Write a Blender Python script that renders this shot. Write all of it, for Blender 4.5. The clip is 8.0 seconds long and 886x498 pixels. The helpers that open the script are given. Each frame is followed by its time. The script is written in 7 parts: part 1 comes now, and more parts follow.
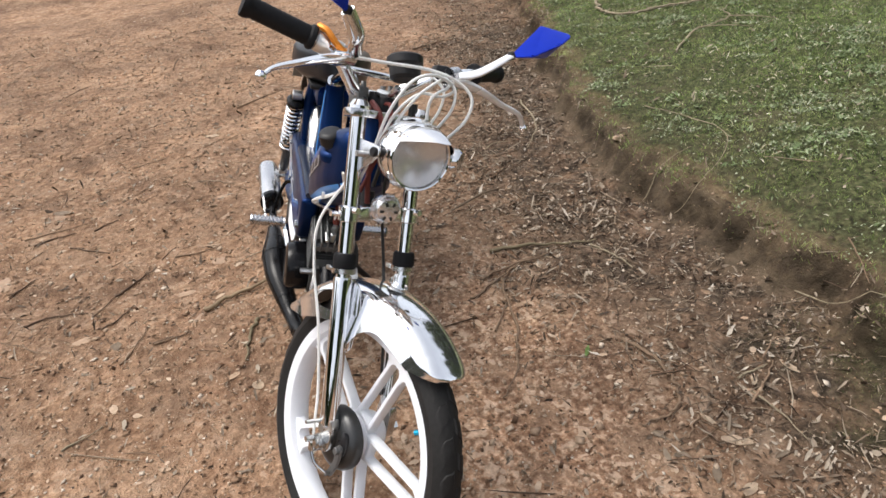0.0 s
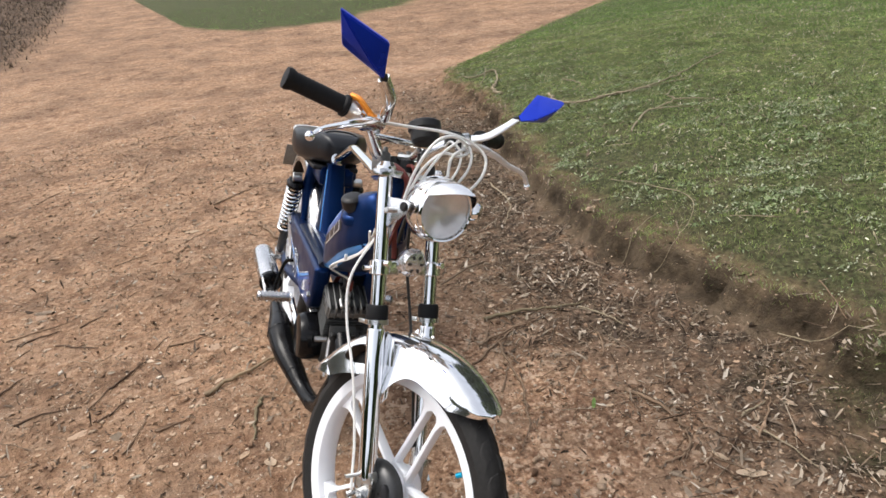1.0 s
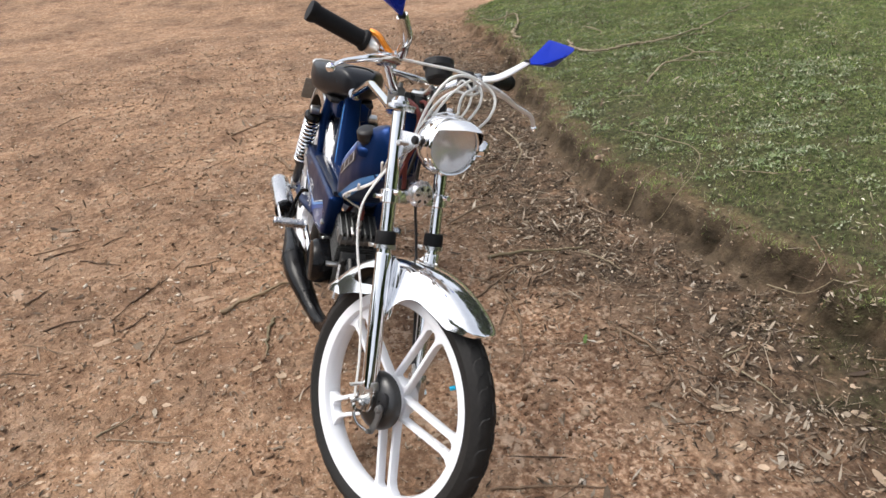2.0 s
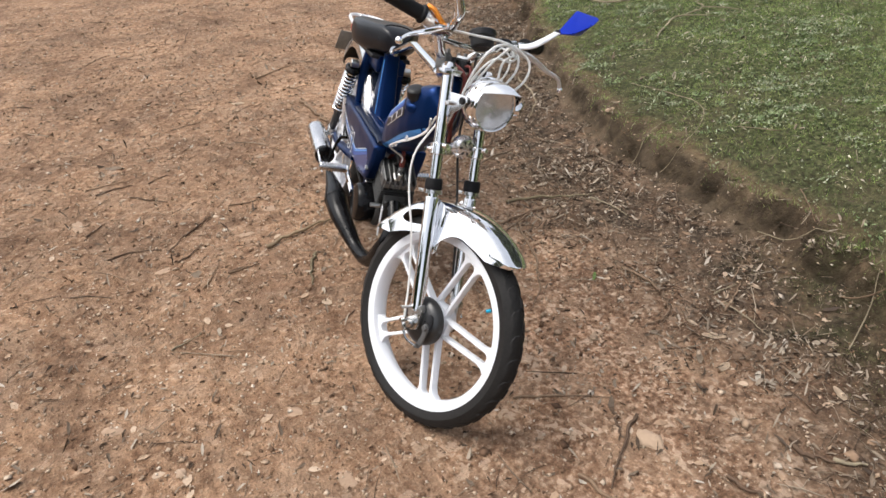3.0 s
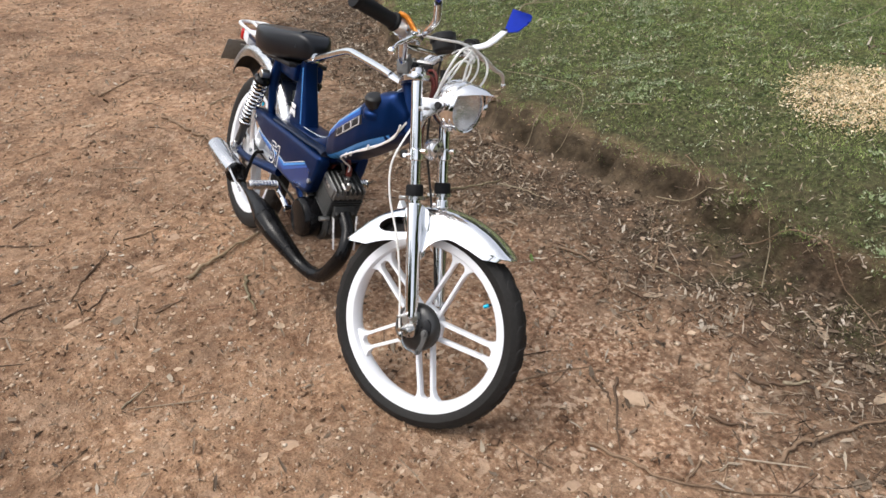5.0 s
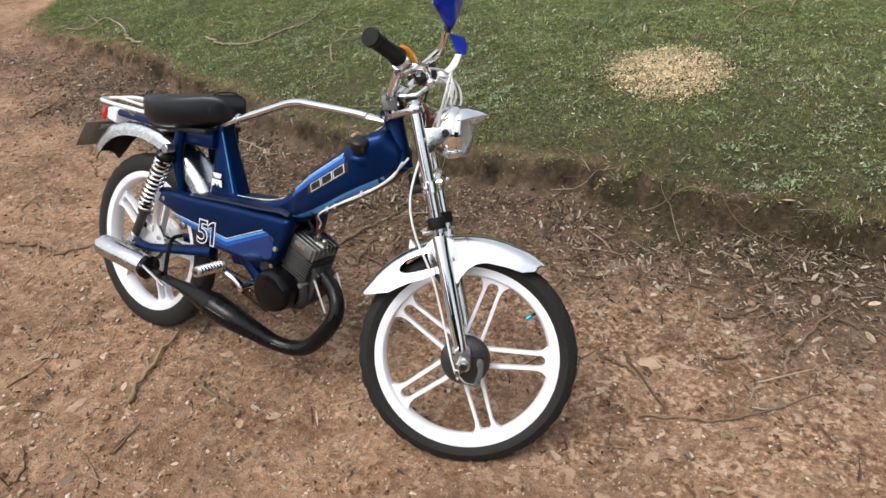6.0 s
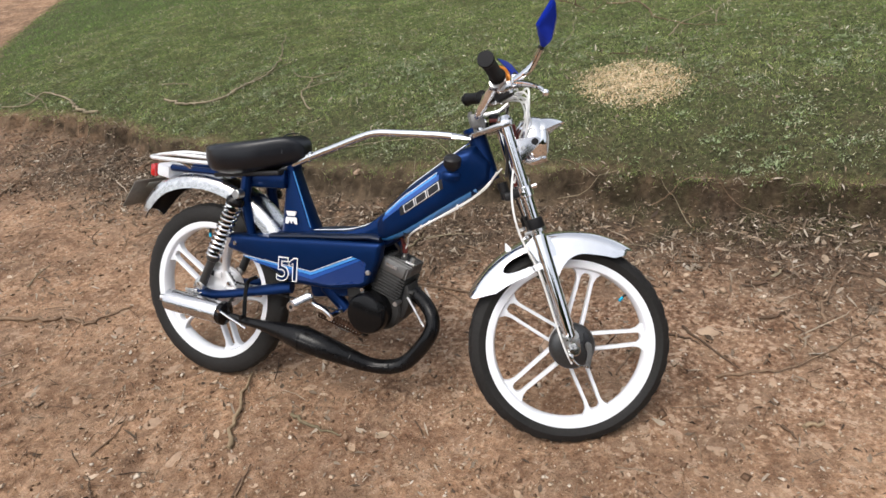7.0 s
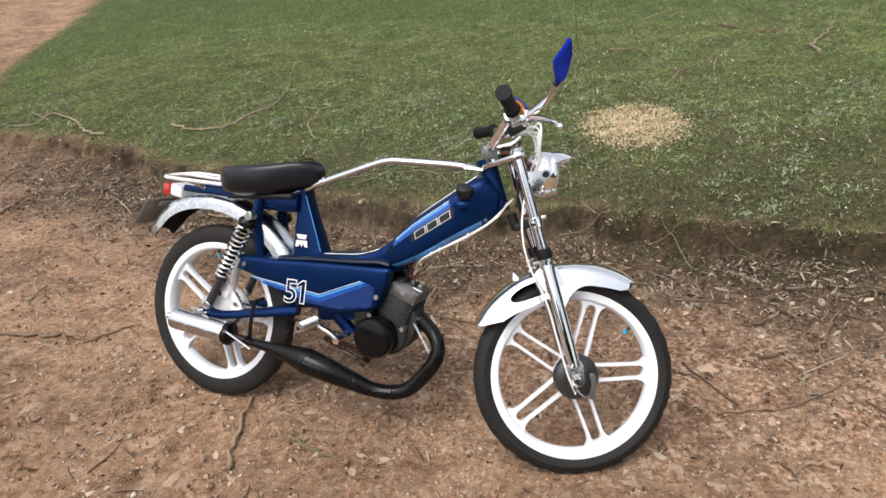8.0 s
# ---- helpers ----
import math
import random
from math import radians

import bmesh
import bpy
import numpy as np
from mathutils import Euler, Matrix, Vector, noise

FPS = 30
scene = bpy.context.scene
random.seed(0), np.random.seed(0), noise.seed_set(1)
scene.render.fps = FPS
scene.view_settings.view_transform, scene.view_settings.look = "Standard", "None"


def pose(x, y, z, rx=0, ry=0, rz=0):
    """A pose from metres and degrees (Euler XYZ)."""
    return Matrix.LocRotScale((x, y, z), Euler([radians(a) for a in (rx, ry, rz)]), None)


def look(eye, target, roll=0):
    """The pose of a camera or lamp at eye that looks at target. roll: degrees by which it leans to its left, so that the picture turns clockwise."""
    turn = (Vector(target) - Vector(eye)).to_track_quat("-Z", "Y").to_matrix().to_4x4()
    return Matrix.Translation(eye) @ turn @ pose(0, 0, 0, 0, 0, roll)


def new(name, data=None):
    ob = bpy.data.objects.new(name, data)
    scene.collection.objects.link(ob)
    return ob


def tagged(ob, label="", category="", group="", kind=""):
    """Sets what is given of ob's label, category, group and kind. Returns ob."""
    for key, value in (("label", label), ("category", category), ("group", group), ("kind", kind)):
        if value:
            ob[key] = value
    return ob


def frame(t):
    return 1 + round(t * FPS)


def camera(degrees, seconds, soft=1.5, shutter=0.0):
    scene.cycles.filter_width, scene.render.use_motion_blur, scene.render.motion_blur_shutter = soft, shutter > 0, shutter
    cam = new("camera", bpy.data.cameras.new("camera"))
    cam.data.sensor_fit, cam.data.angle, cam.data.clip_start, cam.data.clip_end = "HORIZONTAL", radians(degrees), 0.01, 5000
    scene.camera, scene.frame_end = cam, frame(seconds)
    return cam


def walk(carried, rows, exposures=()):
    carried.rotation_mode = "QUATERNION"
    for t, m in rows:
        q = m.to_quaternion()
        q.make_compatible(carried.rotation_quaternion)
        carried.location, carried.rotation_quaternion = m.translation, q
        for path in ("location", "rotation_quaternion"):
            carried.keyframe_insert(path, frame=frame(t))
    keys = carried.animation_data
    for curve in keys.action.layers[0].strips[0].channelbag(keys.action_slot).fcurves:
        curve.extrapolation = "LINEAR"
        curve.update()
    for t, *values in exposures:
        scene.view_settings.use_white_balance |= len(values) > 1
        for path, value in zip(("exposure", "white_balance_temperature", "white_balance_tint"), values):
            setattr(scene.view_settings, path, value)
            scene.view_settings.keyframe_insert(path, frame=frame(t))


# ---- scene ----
cam = camera(68.1, 8.0, soft=1.55)
PATH = [
    (0, (2.016, -0.214, 1.164), (0.394, 0.341, 0.133), -6.1),
    (0.5, (2.032, -0.313, 1.129), (0.429, 0.551, 0.304), -5.7),
    (1, (2.06, -0.377, 1.134), (0.382, 0.378, 0.352), -7.1),
    (1.5, (2.103, -0.392, 1.132), (0.443, 0.31, 0.265), -7.6),
    (1.7, (2.12, -0.4, 1.133), (0.471, 0.295, 0.241), -6.7),
    (2.8, (2.266, -0.501, 1.236), (0.665, 0.138, 0.222), -1.0),
    (3, (2.302, -0.575, 1.268), (0.746, 0.069, 0.189), -3.6),
    (3.5, (2.355, -0.721, 1.333), (0.868, 0.077, 0.26), -4.3),
    (4, (2.356, -0.753, 1.318), (0.882, 0.076, 0.251), -3.2),
    (4.2, (2.34, -0.761, 1.314), (0.884, 0.086, 0.235), -3.0),
    (5.3, (1.972, -0.991, 1.315), (0.814, 0.213, 0.216), -4.3),
    (5.5, (1.884, -1.078, 1.309), (0.822, 0.232, 0.233), -6.4),
    (6, (1.603, -1.223, 1.314), (0.858, 0.297, 0.249), -4.6),
    (6.5, (1.348, -1.388, 1.32), (0.645, 0.188, 0.31), -10.7),
    (7, (1.231, -1.514, 1.349), (0.706, 0.146, 0.366), -8.0),
    (7.5, (1.208, -1.545, 1.349), (0.721, 0.162, 0.428), -5.3),
    (8, (1.194, -1.564, 1.346), (0.691, 0.156, 0.459), -5.3),
]
walk(cam, [(t, look(eye, target, roll)) for t, eye, target, roll in PATH],
     [(0, 0.88), (1, 0.92), (1.5, 0.89), (4.2, 0.85), (5.5, 0.77), (6, 0.72), (7, 0.72), (8, 0.79)])

# ---------- light ----------
world = bpy.data.worlds.new("world")
scene.world = world
world.use_nodes = True
wn = world.node_tree.nodes
sky = wn.new("ShaderNodeTexSky")
sky.sky_type = "NISHITA"
sky.sun_disc = False
SUN_EL, SUN_AZ = radians(64), radians(205)
sky.sun_elevation, sky.sun_rotation = SUN_EL, SUN_AZ
sky.air_density, sky.dust_density, sky.ozone_density = 1.0, 4.0, 1.0
soft_sky = wn.new("ShaderNodeHueSaturation")
soft_sky.inputs["Saturation"].default_value = 0.35
world.node_tree.links.new(sky.outputs[0], soft_sky.inputs["Color"])
world.node_tree.links.new(soft_sky.outputs[0], wn["Background"].inputs["Color"])
wn["Background"].inputs["Strength"].default_value = 0.15
sun = new("sun", bpy.data.lights.new("sun", "SUN"))
sun.data.energy, sun.data.angle, sun.data.color = 0.7, radians(28), (1.0, 0.95, 0.88)
sun.matrix_world = look((0, 0, 0), (-math.sin(SUN_AZ) * math.cos(SUN_EL), -math.cos(SUN_AZ) * math.cos(SUN_EL), -math.sin(SUN_EL)))
scene.view_settings.exposure = 1.0


# ---------- materials ----------
def material(name, color, rough=0.5, metal=0.0, coat=0.0, grain=0.0, grain_scale=200.0, bump=0.0, wear=0.0, spec=0.5):
    """Plain surface with two scales of tone change and a fine relief."""
    m = bpy.data.materials.new(name)
    m.use_nodes = True
    n, l = m.node_tree.nodes, m.node_tree.links
    b = n["Principled BSDF"]
    b.inputs["Base Color"].default_value = (*color, 1)
    b.inputs["Roughness"].default_value = rough
    b.inputs["Metallic"].default_value = metal
    b.inputs["Coat Weight"].default_value = coat
    b.inputs["Coat Roughness"].default_value = 0.06
    b.inputs["Specular IOR Level"].default_value = spec
    tc = n.new("ShaderNodeTexCoord")
    if grain or wear:
        fine, broad = n.new("ShaderNodeTexNoise"), n.new("ShaderNodeTexNoise")
        fine.inputs["Scale"].default_value, broad.inputs["Scale"].default_value = grain_scale, grain_scale / 14
        for t in (fine, broad):
            t.inputs["Detail"].default_value = 4
            l.new(tc.outputs["Object"], t.inputs["Vector"])
        add = n.new("ShaderNodeMath")
        add.operation = "ADD"
        l.new(fine.outputs["Fac"], add.inputs[0])
        l.new(broad.outputs["Fac"], add.inputs[1])
        ramp = n.new("ShaderNodeMapRange")
        ramp.inputs["From Min"].default_value, ramp.inputs["From Max"].default_value = 0.6, 1.4
        ramp.inputs["To Min"].default_value, ramp.inputs["To Max"].default_value = 1 - grain, 1 + grain
        l.new(add.outputs[0], ramp.inputs["Value"])
        mul = n.new("ShaderNodeMix")
        mul.data_type, mul.blend_type = "RGBA", "MULTIPLY"
        mul.inputs[0].default_value = 1
        mul.inputs[6].default_value = (*color, 1)
        l.new(ramp.outputs[0], mul.inputs[7])
        l.new(mul.outputs[2], b.inputs["Base Color"])
        rr = n.new("ShaderNodeMapRange")
        rr.inputs["From Min"].default_value, rr.inputs["From Max"].default_value = 0.35, 0.65
        rr.inputs["To Min"].default_value, rr.inputs["To Max"].default_value = max(0.02, rough - wear), min(1, rough + wear)
        l.new(broad.outputs["Fac"], rr.inputs["Value"])
        l.new(rr.outputs[0], b.inputs["Roughness"])
        if bump:
            bp = n.new("ShaderNodeBump")
            bp.inputs["Strength"].default_value, bp.inputs["Distance"].default_value = bump, 0.001
            l.new(fine.outputs["Fac"], bp.inputs["Height"])
            l.new(bp.outputs[0], b.inputs["Normal"])
    return m


CHROME = material("chrome", (0.8, 0.81, 0.82), 0.06, 1.0, grain=0.03, grain_scale=90, wear=0.03)
STEEL = material("zinc_steel", (0.62, 0.62, 0.61), 0.3, 1.0, grain=0.12, grain_scale=120, wear=0.12)
ALLOY = material("cast_alloy", (0.17, 0.17, 0.167), 0.5, 0.8, grain=0.2, grain_scale=160, bump=0.3, wear=0.1)
ALLOY_DARK = material("sooty_alloy", (0.045, 0.045, 0.044), 0.58, 0.6, grain=0.25, grain_scale=160, bump=0.3, wear=0.1)
POLISHED = material("polished_plate", (0.95, 0.95, 0.96), 0.07, 0.97, grain=0.04, grain_scale=60, wear=0.07)
HORN_SHELL = material("horn_shell", (0.78, 0.78, 0.79), 0.26, 0.8, grain=0.06, grain_scale=90, wear=0.08)
BRIGHT = material("bright_plated_steel", (0.84, 0.84, 0.85), 0.3, 0.4, grain=0.05, grain_scale=90, wear=0.08)
CHROME_WORN = material("scratched_chrome", (0.66, 0.66, 0.66), 0.2, 1.0, grain=0.28, grain_scale=70, bump=0.25, wear=0.12)
BRUSHED = material("brushed_aluminium", (0.6, 0.6, 0.61), 0.22, 1.0, grain=0.06, grain_scale=300, wear=0.08)
WHITE = material("white_paint", (0.82, 0.84, 0.88), 0.28, coat=0.4, grain=0.03, grain_scale=40, wear=0.06)
BLUE = material("blue_metallic_paint", (0.0015, 0.0195, 0.09), 0.34, 0.68, coat=0.07, spec=0.25, grain=0.12, grain_scale=260, wear=0.05)
NAVY = material("navy_trim", (0.0012, 0.007, 0.026), 0.4, coat=0.1, spec=0.3, grain=0.15, grain_scale=120)
STRIPE_DEEP = material("deep_blue_decal", (0.0025, 0.027, 0.135), 0.3, coat=0.4, grain=0.05, grain_scale=60, wear=0.05)
STRIPE_MID = material("mid_blue_decal", (0.008, 0.075, 0.33), 0.3, coat=0.4, grain=0.05, grain_scale=60, wear=0.05)
STRIPE_LIGHT = material("light_blue_decal", (0.05, 0.27, 0.68), 0.3, coat=0.4, grain=0.05, grain_scale=60, wear=0.05)
DECAL_WHITE = material("white_decal", (0.8, 0.8, 0.8), 0.4, grain=0.04, grain_scale=60)
DECAL_BLACK = material("black_decal", (0.012, 0.012, 0.014), 0.35, grain=0.1, grain_scale=60)
RUBBER = material("tyre_rubber", (0.0175, 0.0165, 0.0157), 0.64, spec=0.24, grain=0.3, grain_scale=130, bump=0.4, wear=0.1)
GRIP = material("grip_rubber", (0.008, 0.008, 0.009), 0.62, spec=0.2, grain=0.2, grain_scale=200, bump=0.4)
VINYL = material("black_vinyl", (0.005, 0.006, 0.009), 0.34, spec=0.4, grain=0.1, grain_scale=400, bump=0.12, wear=0.02)
BLACK = material("black_enamel", (0.0055, 0.0055, 0.006), 0.2, coat=0.0, spec=0.22, grain=0.5, grain_scale=60, bump=0.15, wear=0.06)
SATIN = material("satin_black_plastic", (0.01, 0.01, 0.011), 0.5, spec=0.35, grain=0.2, grain_scale=160, wear=0.1)
ORANGE = material("orange_anodised", (0.75, 0.26, 0.03), 0.3, 0.35, grain=0.08, grain_scale=120, wear=0.06)
MIRROR_BLUE = material("bright_blue_metallic_plastic", (0.012, 0.048, 0.62), 0.32, 0.65, spec=0.3, coat=0.0, grain=0.05, grain_scale=80, wear=0.05)
CABLE = material("white_cable", (0.8, 0.8, 0.78), 0.4, grain=0.05, grain_scale=60)
WIRE = material("black_wire", (0.015, 0.013, 0.012), 0.5, grain=0.1, grain_scale=90)
RED_WIRE = material("red_loom", (0.13, 0.018, 0.012), 0.55, grain=0.2, grain_scale=90)
RED = material("red_lens", (0.5, 0.012, 0.012), 0.15, coat=0.6, grain=0.06, grain_scale=90)
RUST = material("rusty_spring_steel", (0.08, 0.038, 0.021), 0.6, 0.5, grain=0.4, grain_scale=220, bump=0.4)
CYAN = material("cyan_anodised", (0.02, 0.4, 0.62), 0.25, 0.5, grain=0.05, grain_scale=120)
PLATE = material("weathered_plate", (0.16, 0.15, 0.13), 0.6, grain=0.25, grain_scale=90)
REFLECT = material("lamp_reflector", (0.97, 0.97, 0.97), 0.24, 0.95, grain=0.04, grain_scale=120)
DRUM = material("grey_drum_plate", (0.06, 0.06, 0.06), 0.36, 0.6, grain=0.2, grain_scale=120, wear=0.1)



def thin_glass(name, frost):
    """Clear thin glass: mostly see-through, with a sharp reflection; frost scatters a share of the light."""
    m = bpy.data.materials.new(name)
    m.use_nodes = True
    n, l = m.node_tree.nodes, m.node_tree.links
    n.remove(n["Principled BSDF"])
    clear, gloss, milk = n.new("ShaderNodeBsdfTransparent"), n.new("ShaderNodeBsdfGlossy"), n.new("ShaderNodeBsdfDiffuse")
    clear.inputs["Color"].default_value = (0.97, 0.97, 0.97, 1)
    gloss.inputs["Roughness"].default_value = 0.04
    milk.inputs["Color"].default_value = (0.9, 0.9, 0.9, 1)
    a, b = n.new("ShaderNodeMixShader"), n.new("ShaderNodeMixShader")
    a.inputs[0].default_value = frost
    l.new(clear.outputs[0], a.inputs[1])
    l.new(milk.outputs[0], a.inputs[2])
    b.inputs[0].default_value = 0.07
    l.new(a.outputs[0], b.inputs[1])
    l.new(gloss.outputs[0], b.inputs[2])
    l.new(b.outputs[0], n["Material Output"].inputs["Surface"])
    return m


GLASS, RIB_GLASS = thin_glass("lamp_glass", 0.03), thin_glass("ribbed_glass", 0.34)


# ---------- mesh helpers ----------
def finish(bm, name, mats, smooth=35, parent=None):
    bmesh.ops.recalc_face_normals(bm, faces=bm.faces)
    me = bpy.data.meshes.new(name)
    bm.to_mesh(me)
    bm.free()
    for m in (mats if isinstance(mats, (list, tuple)) else [mats]):
        me.materials.append(m)
    if smooth:
        me.shade_smooth()
        me.set_sharp_from_angle(angle=radians(smooth))
    ob = new(name, me)
    if parent:
        ob.parent = parent
    return ob


def part(name, bm, mat, parent, label="", smooth=35):
    """One mesh under a thing or a part."""
    ob = finish(bm, name, mat, smooth, parent)
    if label:
        ob["label"] = label
    return ob


def joined(*bms):
    out = bmesh.new()
    for b in bms:
        me = bpy.data.meshes.new("tmp")
        b.to_mesh(me)
        b.free()
        out.from_mesh(me)
        bpy.data.meshes.remove(me)
    return out


def moved(bm, m):
    bm.transform(m)
    return bm


def curve_pts(pts, n=6):
    """A smooth line through pts."""
    P = [Vector(p) for p in pts]
    P = [2 * P[0] - P[1], *P, 2 * P[-1] - P[-2]]
    out = []
    for i in range(1, len(P) - 2):
        a, b, c, d = P[i - 1:i + 3]
        for k in range(n):
            t = k / n
            out.append(0.5 * (2 * b + (c - a) * t + (2 * a - 5 * b + 4 * c - d) * t * t + (3 * b - a - 3 * c + d) * t ** 3))
    out.append(P[-2])
    return out


def tube(pts, r, seg=10, closed=False, flat=1.0):
    """A round bar along pts; r is a number or one for each point."""
    P = [Vector(p) for p in pts]
    n = len(P)
    rs = r if isinstance(r, (list, tuple)) else [r] * n
    bm = bmesh.new()
    rings, side = [], None
    for i in range(n):
        a, b = (P[i - 1], P[(i + 1) % n]) if closed else (P[max(i - 1, 0)], P[min(i + 1, n - 1)])
        t = (b - a).normalized()
        if side is None:
            side = t.orthogonal().normalized()
        side = (side - side.dot(t) * t).normalized()
        up = t.cross(side)
        rings.append([bm.verts.new(P[i] + rs[i] * (math.cos(2 * math.pi * k / seg) * side + flat * math.sin(2 * math.pi * k / seg) * up)) for k in range(seg)])
    for i in range(n if closed else n - 1):
        a, b = rings[i], rings[(i + 1) % n]
        for k in range(seg):
            bm.faces.new((a[k], a[(k + 1) % seg], b[(k + 1) % seg], b[k]))
    if not closed:
        bm.faces.new(rings[0][::-1])
        bm.faces.new(rings[-1])
    return bm


def radii(vals, n):
    """Radii given at the knots, spread over curve_pts(…, n)."""
    out = []
    for a, b in zip(vals, vals[1:]):
        out += [a + (b - a) * k / n for k in range(n)]
    return out + [vals[-1]]


def lathe(profile, seg=32, m=None, closed=False):
    """Turns (radius, height) pairs about z."""
    bm = bmesh.new()
    rings = []
    for r, h in profile:
        rings.append([bm.verts.new((r * math.cos(2 * math.pi * k / seg), r * math.sin(2 * math.pi * k / seg), h)) for k in range(seg)])
    pairs = list(zip(rings, rings[1:]))
    if closed:
        pairs.append((rings[-1], rings[0]))
    for a, b in pairs:
        for k in range(seg):
            bm.faces.new((a[k], a[(k + 1) % seg], b[(k + 1) % seg], b[k]))
    if not closed:
        bm.faces.new(rings[0][::-1])
        bm.faces.new(rings[-1])
    bmesh.ops.remove_doubles(bm, verts=bm.verts, dist=1e-5)
    if m:
        bm.transform(m)
    return bm


def box(sx, sy, sz, m=None, bevel=0.002, seg=2):
    bm = bmesh.new()
    bmesh.ops.create_cube(bm, size=1)
    bm.transform(Matrix.Diagonal((sx, sy, sz, 1)))
    if bevel:
        bmesh.ops.bevel(bm, geom=bm.edges[:], offset=bevel, segments=seg, affect="EDGES", profile=0.5)
    if m:
        bm.transform(m)
    return bm


def plate(outline, y0, y1, holes=(), bevel=0.0, seg=2):
    """A sheet with an outline in x and z, from y0 to y1, with holes cut through."""
    bm = bmesh.new()
    edges = []
    for loop in (outline, *holes):
        vs = [bm.verts.new((x, y0, z)) for x, z in loop]
        edges += [bm.edges.new((vs[i], vs[(i + 1) % len(vs)])) for i in range(len(vs))]
    if holes:
        bmesh.ops.triangle_fill(bm, edges=edges, use_beauty=True)
    else:
        bm.faces.new(bm.verts[:])
    res = bmesh.ops.extrude_face_region(bm, geom=bm.faces[:])
    bmesh.ops.translate(bm, vec=(0, y1 - y0, 0), verts=[g for g in res["geom"] if isinstance(g, bmesh.types.BMVert)])
    bmesh.ops.recalc_face_normals(bm, faces=bm.faces)
    if bevel:
        sharp = [e for e in bm.edges if len(e.link_faces) == 2 and e.calc_face_angle(0) > 0.9]
        bmesh.ops.bevel(bm, geom=sharp, offset=bevel, segments=seg, affect="EDGES", profile=0.5)
    return bm


def smooth_loop(pts, n=4):
    """A closed smooth outline in two dimensions."""
    P = [Vector((x, z)) for x, z in pts]
    out = []
    m = len(P)
    for i in range(m):
        a, b, c, d = P[i - 1], P[i], P[(i + 1) % m], P[(i + 2) % m]
        for k in range(n):
            t = k / n
            q = 0.5 * (2 * b + (c - a) * t + (2 * a - 5 * b + 4 * c - d) * t * t + (3 * b - a - 3 * c + d) * t ** 3)
            out.append((q.x, q.y))
    return out


def loft(sections):
    """Skins rings of equal length, with closed ends."""
    bm = bmesh.new()
    rings = [[bm.verts.new(p) for p in s] for s in sections]
    n = len(rings[0])
    for a, b in zip(rings, rings[1:]):
        for k in range(n):
            bm.faces.new((a[k], a[(k + 1) % n], b[(k + 1) % n], b[k]))
    bm.faces.new(rings[0][::-1])
    bm.faces.new(rings[-1])
    return bm


def along(a, b):
    """A pose at a whose z axis points to b."""
    a, b = Vector(a), Vector(b)
    return Matrix.Translation(a) @ (b - a).to_track_quat("Z", "Y").to_matrix().to_4x4()


def rod(a, b, r, seg=14, bevel=0.0):
    d = (Vector(b) - Vector(a)).length
    v = min(bevel, r * 0.5)
    prof = [(0.0001, 0), (r - v, 0), (r, v), (r, d - v), (r - v, d), (0.0001, d)] if v else [(r, 0), (r, d)]
    return lathe(prof, seg, along(a, b))


def coil(a, b, R, r, turns, seg=6, per=14):
    d = (Vector(b) - Vector(a)).length
    pts = [(R * math.cos(2 * math.pi * k / per), R * math.sin(2 * math.pi * k / per), d * k / (turns * per)) for k in range(turns * per + 1)]
    return moved(tube(pts, r, seg), along(a, b))


# ---------- ground ----------
EDGE_X = [-30, -14, -8.6, -6.75, -6.0, -5.2, -4.6, -4.13, -3.6, -3.1, -1.9, -1.4, -0.5, 0.0, 0.5, 1.0, 1.3, 1.65, 1.95, 2.2, 4.0, 30]
EDGE_Y = [50, 19, 9.5, 6.2, 4.9, 3.9, 3.1, 2.69, 2.5, 2.38, 2.02, 1.75, 1.42, 1.28, 1.23, 1.21, 1.19, 1.16, 1.09, 1.04, 0.98, 0.8]
ISLE_Y = [0.0, 0.9, 1.2, 2.1, 3.6, 5.85, 9.0, 14.0, 40]
ISLE_X = [-60, -20, -12.5, -10.5, -10.2, -11.5, -14.0, -19.0, -48]


def wob(x, y, s, k=0.0):
    """A cheap smooth unevenness from crossed waves."""
    return (np.sin(x * s * 1.3 + y * s * 0.7 + k) + np.sin(x * s * -0.6 + y * s * 1.7 + 2.1 * k + 1.3) + np.sin(x * s * 2.3 - y * s * 1.1 + 0.7 * k + 4)) / 3


def past_edge(x, y):
    """How far a place lies on the lawn's side of its ragged edge."""
    d = y - np.interp(x, EDGE_X, EDGE_Y)
    slope = np.interp(x, [-9, -5, -3.5, -1.5, 0.5, 3], [0.45, 0.55, 0.85, 0.9, 0.97, 1.0])
    return d * slope + 0.04 * wob(x, y, 3.4, 5.0) + 0.04 * wob(x, y, 7.0) + 0.034 * wob(x, y, 19.0, 1.0) + 0.014 * wob(x, y, 41.0, 2.0)


